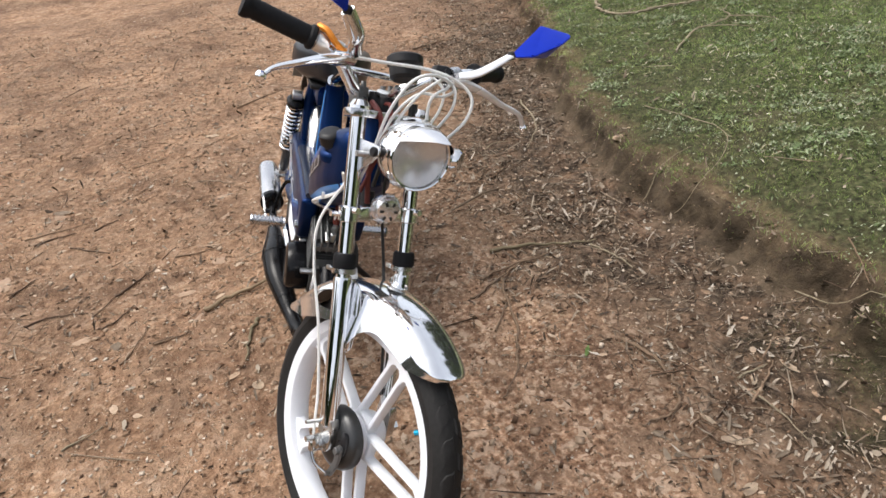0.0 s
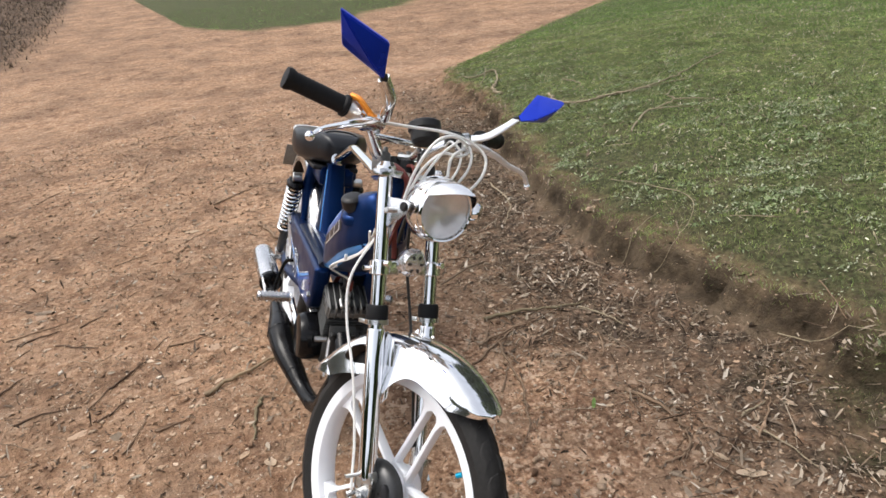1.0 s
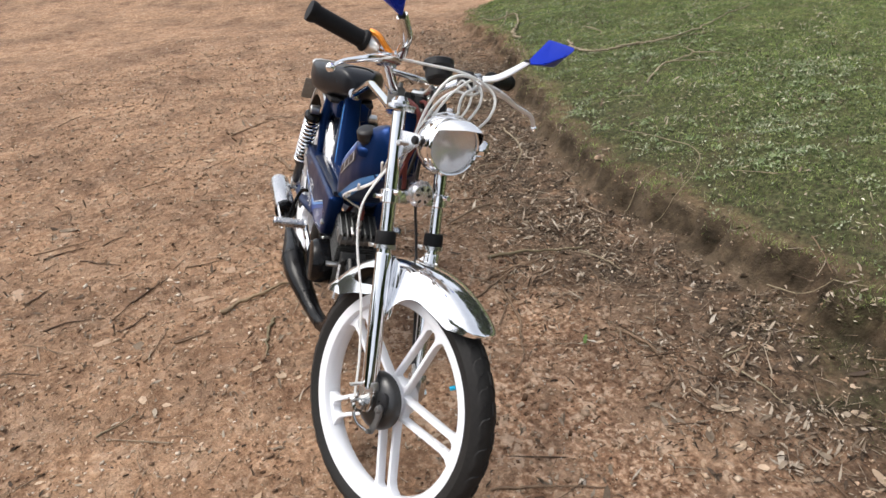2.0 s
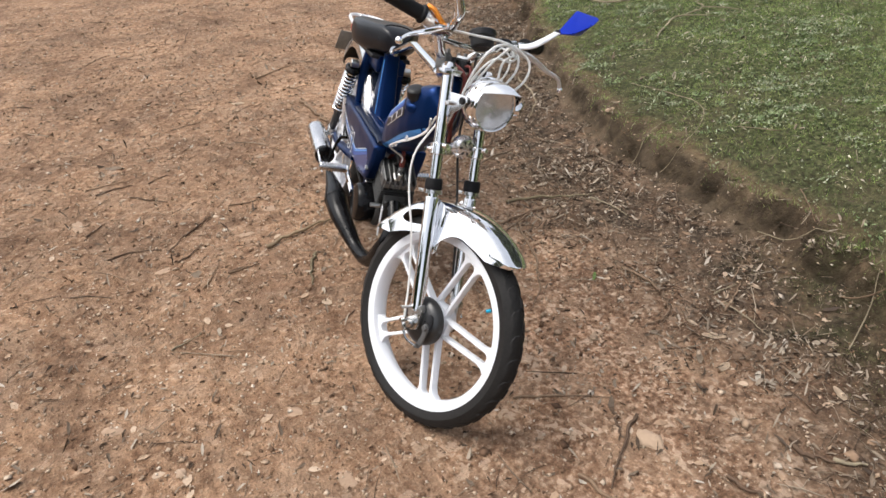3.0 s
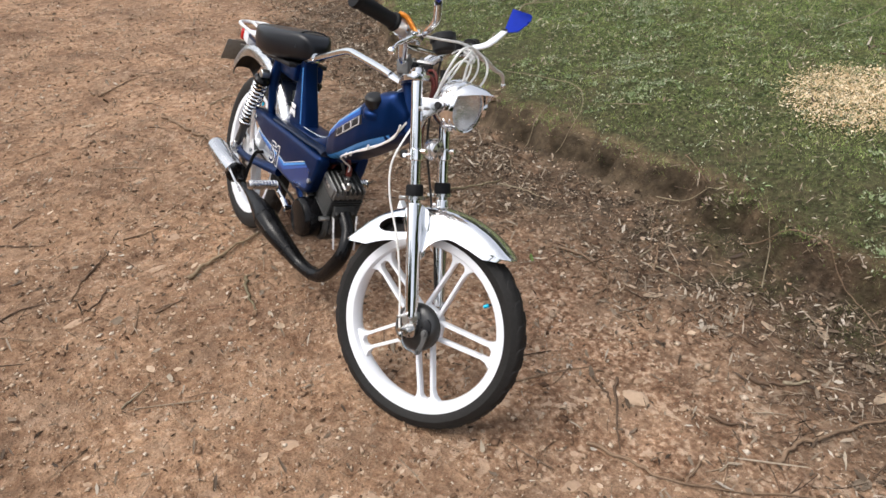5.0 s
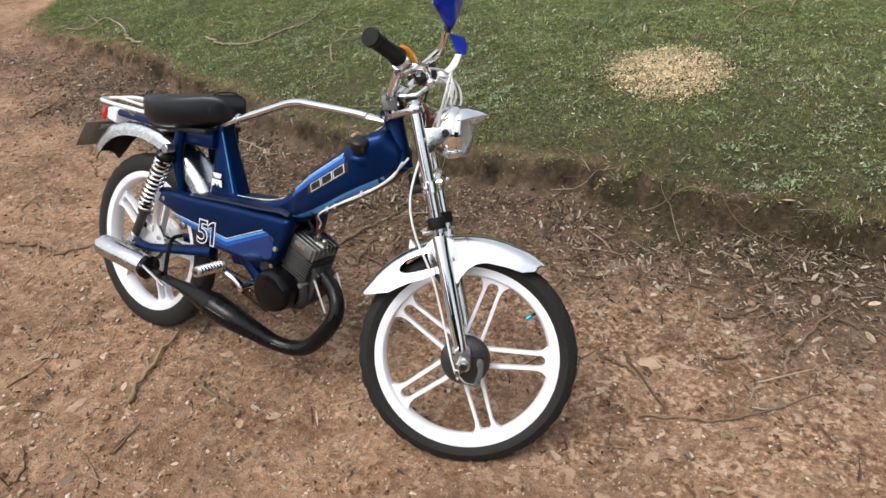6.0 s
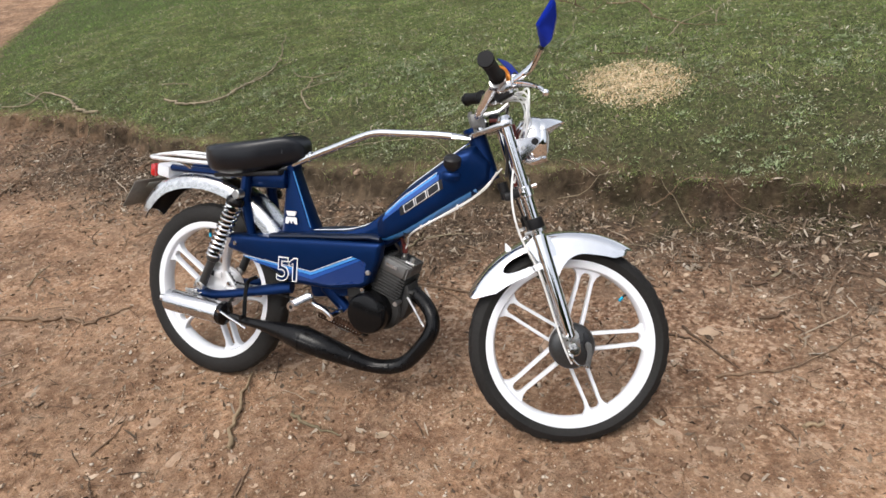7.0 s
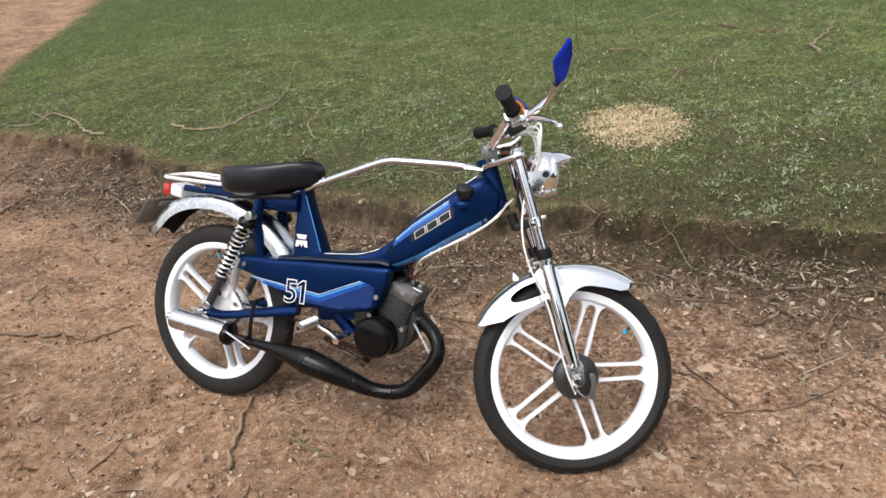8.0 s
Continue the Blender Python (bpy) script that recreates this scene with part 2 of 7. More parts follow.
def height(x, y):
    x, y = np.asarray(x, float), np.asarray(y, float)
    z = 0.02 * np.maximum(0, -x - 0.5) + 0.06 * np.maximum(0, -x - 6) + 0.03 * np.maximum(0, y - 8)
    d = past_edge(x, y)
    foot, scarp = np.clip((d + 0.34) / 0.3, 0, 1), np.clip((d + 0.06) / 0.04, 0, 1)
    steep = np.clip((x + 4.5) / 2, 0, 1)
    z = z + 0.035 * foot * foot + (0.03 + 0.068 * steep) * scarp * scarp * (3 - 2 * scarp) + 0.2 * (1 - np.exp(-np.maximum(d, 0) / 0.8))
    near = np.exp(-((x - 0.5) ** 2 + y ** 2) / 60)
    z = z + near * (0.008 * wob(x, y, 3.1) + 0.004 * wob(x, y, 9.0, 2.0) + 0.0025 * wob(x, y, 27.0, 3.0))
    bank = np.exp(-((d + 0.08) / 0.12) ** 2)
    z = z + bank * (0.02 * wob(x, y, 11, 4.0) + 0.012 * wob(x, y, 31, 5.0))
    flat = np.exp(-((x - 1.13) ** 2 + (y + 0.22) ** 2) / 0.05) + np.exp(-((x + 0.07) ** 2 + (y + 0.05) ** 2) / 0.05)
    return z * (1 - np.minimum(1, flat)) - 0.002 * np.minimum(1, flat)


def lawn_at(x, y):
    """1 on the lawns, 0 on the bare path."""
    d = past_edge(x, y)
    far = np.interp(y, ISLE_Y, ISLE_X) - x + 0.3 * wob(x, y, 2.0, 6.0)
    far = np.where(y > 0.5, far, -1)
    return np.maximum(np.clip(d / 0.12 + 0.35, 0, 1), np.clip(far / 0.4, 0, 1))


def strip_at(x, y):
    """1 on the plain trodden soil at the bank's foot."""
    d = past_edge(x, y)
    w = 0.15 + 0.05 * wob(x, y, 2.6, 3.0)
    return np.clip((d + w) / 0.07, 0, 1) * np.clip((0.05 - d) / 0.06, 0, 1) * np.clip((x + 2.2) / 1.2, 0, 1) * np.clip((1.25 - x) / 0.35, 0.1, 1)


def moss_at(x, y):
    """1 where low moss and thin grass creep down from the flattened end of the bank."""
    d = past_edge(x, y)
    return np.clip((d + 0.34 + 0.1 * wob(x, y, 7.0, 2.0)) / 0.16, 0, 1) * np.clip((0.3 - d) / 0.2, 0, 1) * np.clip((x - 0.95) / 0.3, 0, 1) * np.clip(0.6 + 0.5 * wob(x, y, 9.0, 4.0) + 0.5 * wob(x, y, 21.0, 2.0), 0, 1)


def litter_at(x, y):
    """1 where dead leaves lie thick, below the bank."""
    d = past_edge(x, y)
    s = np.clip((d + np.interp(x, [0.3, 0.6, 1.0, 1.6], [0.86, 0.95, 0.76, 0.8]) + 0.15 * wob(x, y, 3.0, 7.0)) / 0.5, 0, 1) * np.clip((0.04 - d) / 0.08, 0, 1)
    s = s * np.clip((x + 4.5) / 2.5, 0, 1)
    rough_corner = np.clip((-y - 1.2 - 0.08 * (x + 12)) / 0.8, 0, 1) * np.clip((-x - 9) / 2, 0, 1)
    return np.maximum(s, rough_corner)


def spread(lo, hi, a, b, step, grow):
    """Grid lines, close between a and b and wider away from there."""
    out = list(np.arange(a, b + step / 2, step))
    s, v = step, a
    while v > lo:
        s *= grow
        v -= s
        out.insert(0, v)
    s, v = step, out[-1]
    while v < hi:
        s *= grow
        v += s
        out.append(v)
    return np.array(out)


def sheet(name, xs, ys, zf, mats):
    X, Y = np.meshgrid(xs, ys)
    Z = zf(X, Y)
    nx, ny = len(xs), len(ys)
    me = bpy.data.meshes.new(name)
    idx = np.arange(nx * ny).reshape(ny, nx)
    quads = np.stack([idx[:-1, :-1], idx[:-1, 1:], idx[1:, 1:], idx[1:, :-1]], -1).reshape(-1, 4)
    mesh_arrays(me, np.stack([X, Y, Z], -1).reshape(-1, 3), quads)
    for m in mats:
        me.materials.append(m)
    me.shade_smooth()
    return new(name, me), X.ravel(), Y.ravel()


def mesh_arrays(me, verts, faces):
    """Fills a mesh from arrays of places and of equal-sided faces."""
    k = faces.shape[1]
    me.vertices.add(len(verts))
    me.vertices.foreach_set("co", verts.astype(np.float32).ravel())
    me.loops.add(faces.size)
    me.loops.foreach_set("vertex_index", faces.astype(np.int32).ravel())
    me.polygons.add(len(faces))
    me.polygons.foreach_set("loop_start", np.arange(0, faces.size, k, dtype=np.int32))
    me.polygons.foreach_set("loop_total", np.full(len(faces), k, dtype=np.int32))
    me.update(calc_edges=True)


def ramp_node(n, stops, k=0.79):
    stops = [(p, tuple(k * v for v in c)) for p, c in stops]
    r = n.new("ShaderNodeValToRGB")
    e = r.color_ramp.elements
    e[0].position, e[0].color = stops[0][0], (*stops[0][1], 1)
    e[1].position, e[1].color = stops[-1][0], (*stops[-1][1], 1)
    for p, c in stops[1:-1]:
        el = e.new(p)
        el.color = (*c, 1)
    return r


def ground_material():
    m = bpy.data.materials.new("earth_and_turf")
    m.use_nodes = True
    n, l = m.node_tree.nodes, m.node_tree.links
    b = n["Principled BSDF"]
    b.inputs["Roughness"].default_value = 0.95
    b.inputs["Specular IOR Level"].default_value = 0.2
    tc = n.new("ShaderNodeTexCoord")

    def noise_tex(scale, detail=5, rough=0.6):
        t = n.new("ShaderNodeTexNoise")
        t.inputs["Scale"].default_value, t.inputs["Detail"].default_value, t.inputs["Roughness"].default_value = scale, detail, rough
        l.new(tc.outputs["Object"], t.inputs["Vector"])
        return t.outputs["Fac"]

    def mix(fac, a, bb, kind="MIX"):
        x = n.new("ShaderNodeMix")
        x.data_type, x.blend_type = "RGBA", kind
        for s, v in ((0, fac), (6, a), (7, bb)):
            if isinstance(v, (int, float)):
                x.inputs[s].default_value = v
            elif isinstance(v, tuple):
                x.inputs[s].default_value = (*(v if max(v) > 0.55 else [0.77 * c for c in v]), 1)
            else:
                l.new(v, x.inputs[s])
        return x.outputs[2]

    def ranged(v, a, c, lo=0.0, hi=1.0):
        x = n.new("ShaderNodeMapRange")
        for s, k in (("From Min", a), ("From Max", c), ("To Min", lo), ("To Max", hi)):
            x.inputs[s].default_value = k
        l.new(v, x.inputs["Value"])
        return x.outputs[0]

    def attribute(name):
        a = n.new("ShaderNodeAttribute")
        a.attribute_name = name
        return a.outputs["Fac"]

    fine, mid, broad, blot = noise_tex(160, 4), noise_tex(34), noise_tex(7), noise_tex(1.6)
    soil = ramp_node(n, [(0.30, (0.17, 0.098, 0.058)), (0.43, (0.32, 0.198, 0.122)), (0.58, (0.43, 0.285, 0.185)), (0.72, (0.60, 0.44, 0.31))])
    l.new(mid, soil.inputs[0])
    flaky = ramp_node(n, [(0.34, (0.165, 0.093, 0.056)), (0.43, (0.30, 0.182, 0.114)), (0.54, (0.44, 0.29, 0.193)), (0.63, (0.66, 0.485, 0.35))])
    l.new(noise_tex(58, 4, 0.55), flaky.inputs[0])
    base = mix(attribute("flaky"), soil.outputs[0], flaky.outputs[0])
    base = mix(ranged(broad, 0.48, 0.64, 0.0, 0.72), base, (0.43, 0.30, 0.205), "MIX")
    base = mix(ranged(noise_tex(4.5, 6, 0.7), 0.48, 0.34, 0.0, 0.6), base, (0.15, 0.085, 0.052), "MIX")
    base = mix(0.75, base, mix(ranged(blot, 0.38, 0.62), (0.64, 0.59, 0.56), (1.25, 1.19, 1.13)), "MULTIPLY")
    base = mix(0.6, base, mix(ranged(noise_tex(19, 5, 0.7), 0.4, 0.6), (0.72, 0.69, 0.67), (1.22, 1.2, 1.18)), "MULTIPLY")
    base = mix(0.42, base, mix(ranged(fine, 0.3, 0.7), (0.45, 0.43, 0.41), (1.55, 1.55, 1.55)), "MULTIPLY")
    grit = n.new("ShaderNodeTexVoronoi")
    grit.inputs["Scale"].default_value = 75
    l.new(tc.outputs["Object"], grit.inputs["Vector"])
    pale = ranged(grit.outputs["Distance"], 0.16, 0.1)
    pick = n.new("ShaderNodeMath")
    pick.operation = "MULTIPLY"
    l.new(pale, pick.inputs[0])
    l.new(ranged(noise_tex(45, 2), 0.55, 0.62), pick.inputs[1])
    base = mix(pick.outputs[0], base, (0.52, 0.42, 0.32))
    flake = n.new("ShaderNodeTexVoronoi")
    flake.inputs["Scale"].default_value = 24
    warp = n.new("ShaderNodeMix")
    warp.data_type = "VECTOR"
    warp.inputs[0].default_value = 0.12
    l.new(tc.outputs["Object"], warp.inputs[4])
    wt = n.new("ShaderNodeTexNoise")
    wt.inputs["Scale"].default_value = 22
    l.new(tc.outputs["Object"], wt.inputs["Vector"])
    l.new(wt.outputs["Color"], warp.inputs[5])
    l.new(warp.outputs[1], flake.inputs["Vector"])
    worn = n.new("ShaderNodeMath")
    worn.operation = "MULTIPLY"
    l.new(ranged(flake.outputs["Distance"], 0.44, 0.36), worn.inputs[0])
    l.new(ranged(noise_tex(9, 3), 0.5, 0.545), worn.inputs[1])
    spread_out = n.new("ShaderNodeMath")
    spread_out.operation = "MULTIPLY"
    l.new(worn.outputs[0], spread_out.inputs[0])
    l.new(ranged(attribute("flaky"), 0.0, 1.0, 0.2, 0.62), spread_out.inputs[1])
    base = mix(spread_out.outputs[0], base, (0.56, 0.415, 0.30))
    cracks = n.new("ShaderNodeTexVoronoi")
    cracks.feature = "DISTANCE_TO_EDGE"
    cracks.inputs["Scale"].default_value = 3.2
    l.new(warp.outputs[1], cracks.inputs["Vector"])
    seam = n.new("ShaderNodeMath")
    seam.operation = "MULTIPLY"
    l.new(ranged(cracks.outputs["Distance"], 0.035, 0.0), seam.inputs[0])
    l.new(ranged(noise_tex(2.4, 3), 0.52, 0.68), seam.inputs[1])
    base = mix(ranged(seam.outputs[0], 0.0, 1.0, 0.0, 0.6), base, (0.085, 0.05, 0.032))
    # Lowest stops set low for the shade between the leaf bits.
    humus = ramp_node(n, [(0.36, (0.022, 0.015, 0.010)), (0.52, (0.088, 0.063, 0.042)), (0.69, (0.235, 0.175, 0.125))])
    l.new(noise_tex(48), humus.inputs[0])
    shade = n.new("ShaderNodeMath")
    shade.operation = "MULTIPLY"
    l.new(attribute("litter"), shade.inputs[0])
    l.new(ranged(noise_tex(11), 0.25, 0.6, 0.25, 1.0), shade.inputs[1])
    base = mix(shade.outputs[0], base, humus.outputs[0])
    trodden = ramp_node(n, [(0.3, (0.08, 0.057, 0.036)), (0.5, (0.155, 0.113, 0.073)), (0.7, (0.25, 0.187, 0.125))])
    l.new(noise_tex(19), trodden.inputs[0])
    base = mix(ranged(attribute("strip"), 0.0, 1.0, 0.0, 0.85), base, trodden.outputs[0])
    creep = ramp_node(n, [(0.36, (0.022, 0.02, 0.009)), (0.52, (0.06, 0.056, 0.026)), (0.68, (0.125, 0.115, 0.058))])
    l.new(noise_tex(42), creep.inputs[0])
    base = mix(ranged(attribute("moss"), 0.0, 1.0, 0.0, 0.85), base, creep.outputs[0])
    # Dark patches painted in: damp soil, plus soft shade by the moped.
    dark_patch = n.new("ShaderNodeMath")
    dark_patch.operation = "MULTIPLY"
    l.new(attribute("darkened"), dark_patch.inputs[0])
    l.new(ranged(noise_tex(6, 5, 0.65), 0.4, 0.56, 0.15, 0.95), dark_patch.inputs[1])
    base = mix(dark_patch.outputs[0], base, (0.62, 0.58, 0.57), "MULTIPLY")
    # One soft patch of soil beside the front wheel, made paler.
    lightened = n.new("ShaderNodeMath")
    lightened.operation = "MULTIPLY"
    l.new(attribute("dry"), lightened.inputs[0])
    l.new(ranged(noise_tex(26, 4, 0.6), 0.4, 0.58, 0.25, 1.0), lightened.inputs[1])
    base = mix(lightened.outputs[0], base, (1.4, 1.36, 1.33), "MULTIPLY")
    # Very dark first stop stands in for shade between the blades.
    turf = ramp_node(n, [(0.36, (0.016, 0.02, 0.008)), (0.5, (0.068, 0.088, 0.029)), (0.66, (0.19, 0.205, 0.09))])
    l.new(noise_tex(60), turf.inputs[0])
    bare = mix(ranged(noise_tex(5), 0.5, 0.66, 0.0, 0.45), turf.outputs[0], (0.15, 0.118, 0.068))
    bare = mix(ranged(attribute("thin"), 0.0, 1.0, 0.0, 0.7), bare, mix(ranged(noise_tex(38), 0.38, 0.62), (0.03, 0.024, 0.014), (0.125, 0.1, 0.056)))
    base = mix(attribute("lawn"), base, bare)
    # Turf lip's shade painted as a dark line along the damp bank soil.
    darkened = ramp_node(n, [(0.34, (0.012, 0.009, 0.005)), (0.56, (0.046, 0.033, 0.019)), (0.74, (0.13, 0.095, 0.058))])
    l.new(noise_tex(30), darkened.inputs[0])
    base = mix(attribute("bank"), base, darkened.outputs[0])
    l.new(base, b.inputs["Base Color"])
    hsum = n.new("ShaderNodeMath")
    hsum.operation = "MULTIPLY_ADD"
    hsum.inputs[1].default_value = 2.5
    l.new(mid, hsum.inputs[0])
    l.new(fine, hsum.inputs[2])
    bp = n.new("ShaderNodeBump")
    bp.inputs["Strength"].default_value, bp.inputs["Distance"].default_value = 1.0, 0.0065
    l.new(hsum.outputs[0], bp.inputs["Height"])
    l.new(bp.outputs[0], b.inputs["Normal"])
    return m


def island_material(name, stops, rough=0.9, shine=0.2, mottle=0.0, dry=None):
    """A colour for each loose piece of a joined mesh."""
    m = bpy.data.materials.new(name)
    m.use_nodes = True
    n, l = m.node_tree.nodes, m.node_tree.links
    b = n["Principled BSDF"]
    b.inputs["Roughness"].default_value = rough
    b.inputs["Specular IOR Level"].default_value = shine
    g = n.new("ShaderNodeNewGeometry")
    r = ramp_node(n, stops)
    l.new(g.outputs["Random Per Island"], r.inputs[0])
    t = n.new("ShaderNodeTexNoise")
    t.inputs["Scale"].default_value = 90
    tc = n.new("ShaderNodeTexCoord")
    l.new(tc.outputs["Object"], t.inputs["Vector"])
    rr = n.new("ShaderNodeMapRange")
    rr.inputs["To Min"].default_value, rr.inputs["To Max"].default_value = 0.6, 1.4
    l.new(t.outputs["Fac"], rr.inputs["Value"])
    x = n.new("ShaderNodeMix")
    x.data_type, x.blend_type = "RGBA", "MULTIPLY"
    x.inputs[0].default_value = 1
    l.new(r.outputs[0], x.inputs[6])
    l.new(rr.outputs[0], x.inputs[7])
    out = x.outputs[2]
    if dry:      # a second tone in patches
        t = n.new("ShaderNodeTexNoise")
        t.inputs["Scale"].default_value, t.inputs["Detail"].default_value, t.inputs["Roughness"].default_value = 4.5, 6, 0.7
        l.new(tc.outputs["Object"], t.inputs["Vector"])
        rr = n.new("ShaderNodeMapRange")
        for s, v in (("From Min", 0.46), ("From Max", 0.68), ("To Min", 0.0), ("To Max", 0.75)):
            rr.inputs[s].default_value = v
        l.new(t.outputs["Fac"], rr.inputs["Value"])
        x = n.new("ShaderNodeMix")
        x.data_type = "RGBA"
        x.inputs[7].default_value = (*dry, 1)
        l.new(rr.outputs[0], x.inputs[0])
        l.new(out, x.inputs[6])
        out = x.outputs[2]
    for scale, amount in ((3.0, mottle), (22.0, 1.5 * mottle)):
        if not mottle:
            break
        t = n.new("ShaderNodeTexNoise")
        t.inputs["Scale"].default_value, t.inputs["Detail"].default_value = scale, 4
        l.new(tc.outputs["Object"], t.inputs["Vector"])
        rr = n.new("ShaderNodeMapRange")
        for s, v in (("From Min", 0.36), ("From Max", 0.64), ("To Min", 1 - amount), ("To Max", 1 + amount)):
            rr.inputs[s].default_value = v
        l.new(t.outputs["Fac"], rr.inputs["Value"])
        x = n.new("ShaderNodeMix")
        x.data_type, x.blend_type = "RGBA", "MULTIPLY"
        x.inputs[0].default_value = 1
        l.new(out, x.inputs[6])
        l.new(rr.outputs[0], x.inputs[7])
        out = x.outputs[2]
    l.new(out, b.inputs["Base Color"])
    return m


gx = spread(-140, 120, -2.6, 2.6, 0.028, 1.045)
gy = spread(-120, 140, -1.5, 2.0, 0.028, 1.045)
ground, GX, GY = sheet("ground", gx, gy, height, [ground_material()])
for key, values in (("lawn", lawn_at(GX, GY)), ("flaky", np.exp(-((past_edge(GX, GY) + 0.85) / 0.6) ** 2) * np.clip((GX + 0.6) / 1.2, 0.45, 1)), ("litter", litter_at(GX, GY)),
                    # Past x = 1 it reaches farther: that lawn's dimness painted as bare soil.
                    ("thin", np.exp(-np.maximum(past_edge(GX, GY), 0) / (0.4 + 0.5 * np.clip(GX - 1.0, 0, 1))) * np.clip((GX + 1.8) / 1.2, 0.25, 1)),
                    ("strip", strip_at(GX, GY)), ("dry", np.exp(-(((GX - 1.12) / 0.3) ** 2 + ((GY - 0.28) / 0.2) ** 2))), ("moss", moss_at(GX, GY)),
                    # Two hand-placed dark spots: the moped's near side, and below the bank.
                    ("darkened", 0.9 * np.exp(-(((GX - 0.45) / 0.5) ** 2 + ((GY + 0.33) / 0.22) ** 2)) + 0.8 * np.exp(-(((GX - 1.75) / 0.5) ** 2 + ((GY - 0.85) / 0.3) ** 2))),
                    # Narrow band under the turf lip, whose shade is put into the colour.
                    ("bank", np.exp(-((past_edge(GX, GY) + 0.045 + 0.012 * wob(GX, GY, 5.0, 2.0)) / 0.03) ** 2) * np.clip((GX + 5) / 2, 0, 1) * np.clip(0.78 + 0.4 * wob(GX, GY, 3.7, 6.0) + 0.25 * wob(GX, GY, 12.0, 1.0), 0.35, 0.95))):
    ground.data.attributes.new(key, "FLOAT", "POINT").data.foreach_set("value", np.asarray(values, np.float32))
tagged(ground, "reddish-brown earth path beside a raised mown lawn", "ground", kind="structure")

rng = np.random.default_rng(11)


def scatter_pieces(name, x, y, unit, faces, size, mat, label, category, lift=0.0, flat=1.0, tilt=0.5, smooth=True, ragged=0.25):
    """Many small pieces on the ground, joined in one mesh; unit is one piece's places."""
    n = len(x)
    yaw = rng.uniform(0, 2 * math.pi, n)
    c, s = np.cos(yaw)[:, None], np.sin(yaw)[:, None]
    V = np.repeat(unit[None], n, 0) * size[:, None, None]
    V = V * (1 + rng.uniform(-ragged, ragged, V.shape))
    V[..., 2] *= flat
    tx, ty = rng.normal(0, tilt, n)[:, None], rng.normal(0, tilt, n)[:, None]
    V[..., 2] += V[..., 0] * np.tan(np.clip(tx, -1, 1)) + V[..., 1] * np.tan(np.clip(ty, -1, 1))
    px = V[..., 0] * c - V[..., 1] * s + x[:, None]
    py = V[..., 0] * s + V[..., 1] * c + y[:, None]
    low = V[..., 2].min(1)[:, None]
    pz = V[..., 2] - low * 0.7 + height(x, y)[:, None] + lift
    F = (faces[None] + (np.arange(n) * len(unit))[:, None, None]).reshape(-1, faces.shape[1])
    me = bpy.data.meshes.new(name)
    mesh_arrays(me, np.stack([px, py, pz], -1).reshape(-1, 3), F)
    me.materials.append(mat)
    if smooth:
        me.shade_smooth()
    return tagged(new(name, me), label, category, kind="stuff")


def scattered(n, x0, x1, y0, y1, weight):
    """Random places where weight(x, y) is high."""
    out_x, out_y = np.zeros(0), np.zeros(0)
    while len(out_x) < n:
        x, y = rng.uniform(x0, x1, n * 3), rng.uniform(y0, y1, n * 3)
        keep = rng.uniform(0, 1, n * 3) < weight(x, y)
        out_x, out_y = np.r_[out_x, x[keep]], np.r_[out_y, y[keep]]
    return out_x[:n], out_y[:n]


PEB = np.array([(1, 0, 0.1), (-1, 0.1, 0), (0.1, 0.8, 0), (0, -0.8, 0.1), (0.1, 0.1, 0.6), (0, 0, -0.6)], float)
PEB_F = np.array([(0, 2, 4), (2, 1, 4), (1, 3, 4), (3, 0, 4), (2, 0, 5), (1, 2, 5), (3, 1, 5), (0, 3, 5)])
LEAF = np.array([(-1, 0, 0.03), (-0.35, 0.26, 0.14), (0.4, 0.22, 0.10), (1, 0, -0.02), (0.4, -0.22, 0.13), (-0.35, -0.26, 0.10), (0.0, 0, 0.0)], float)
LEAF_F = np.array([(6, 1, 0), (6, 2, 1), (6, 3, 2), (6, 4, 3), (6, 5, 4), (6, 0, 5)])

GRIT = island_material("pale_grit", [(0, (0.10, 0.055, 0.033)), (0.25, (0.30, 0.185, 0.115)), (0.6, (0.50, 0.36, 0.245)), (0.9, (0.64, 0.5, 0.37)), (1, (0.8, 0.7, 0.58))])
# Tones lowered a little, to deepen the shade within the litter.
CRUMB = island_material("leaf_crumb", [(0, (0.045, 0.031, 0.021)), (0.4, (0.135, 0.096, 0.067)), (0.75, (0.3, 0.23, 0.167)), (1, (0.54, 0.46, 0.365))], 0.8)
DRY = island_material("dead_leaf", [(0, (0.07, 0.048, 0.034)), (0.25, (0.17, 0.124, 0.087)), (0.55, (0.3, 0.235, 0.172)), (0.85, (0.43, 0.36, 0.275)), (1, (0.62, 0.55, 0.46))], 0.75)
BARK = island_material("thin_bark", [(0, (0.06, 0.038, 0.027)), (0.6, (0.18, 0.125, 0.085)), (0.85, (0.36, 0.28, 0.2)), (1, (0.5, 0.42, 0.32))])
GRASS = island_material("grass_blades", [(0, (0.062, 0.093, 0.022)), (0.3, (0.165, 0.25, 0.055)), (0.68, (0.285, 0.4, 0.1)), (0.82, (0.35, 0.44, 0.15)), (0.94, (0.46, 0.44, 0.25)), (1, (0.72, 0.66, 0.46))], 0.7, 0.3, 0.3, (0.262, 0.268, 0.1))
# Brighter GRASS copy: the farther lawn's sun and lusher growth put into colour.
FAR_BRIGHT = island_material("bright_far_grass", [(0, (0.07, 0.14, 0.024)), (0.35, (0.15, 0.28, 0.052)), (0.75, (0.24, 0.40, 0.085)), (0.93, (0.37, 0.45, 0.16)), (1, (0.7, 0.66, 0.46))], 0.7, 0.3, 0.2)
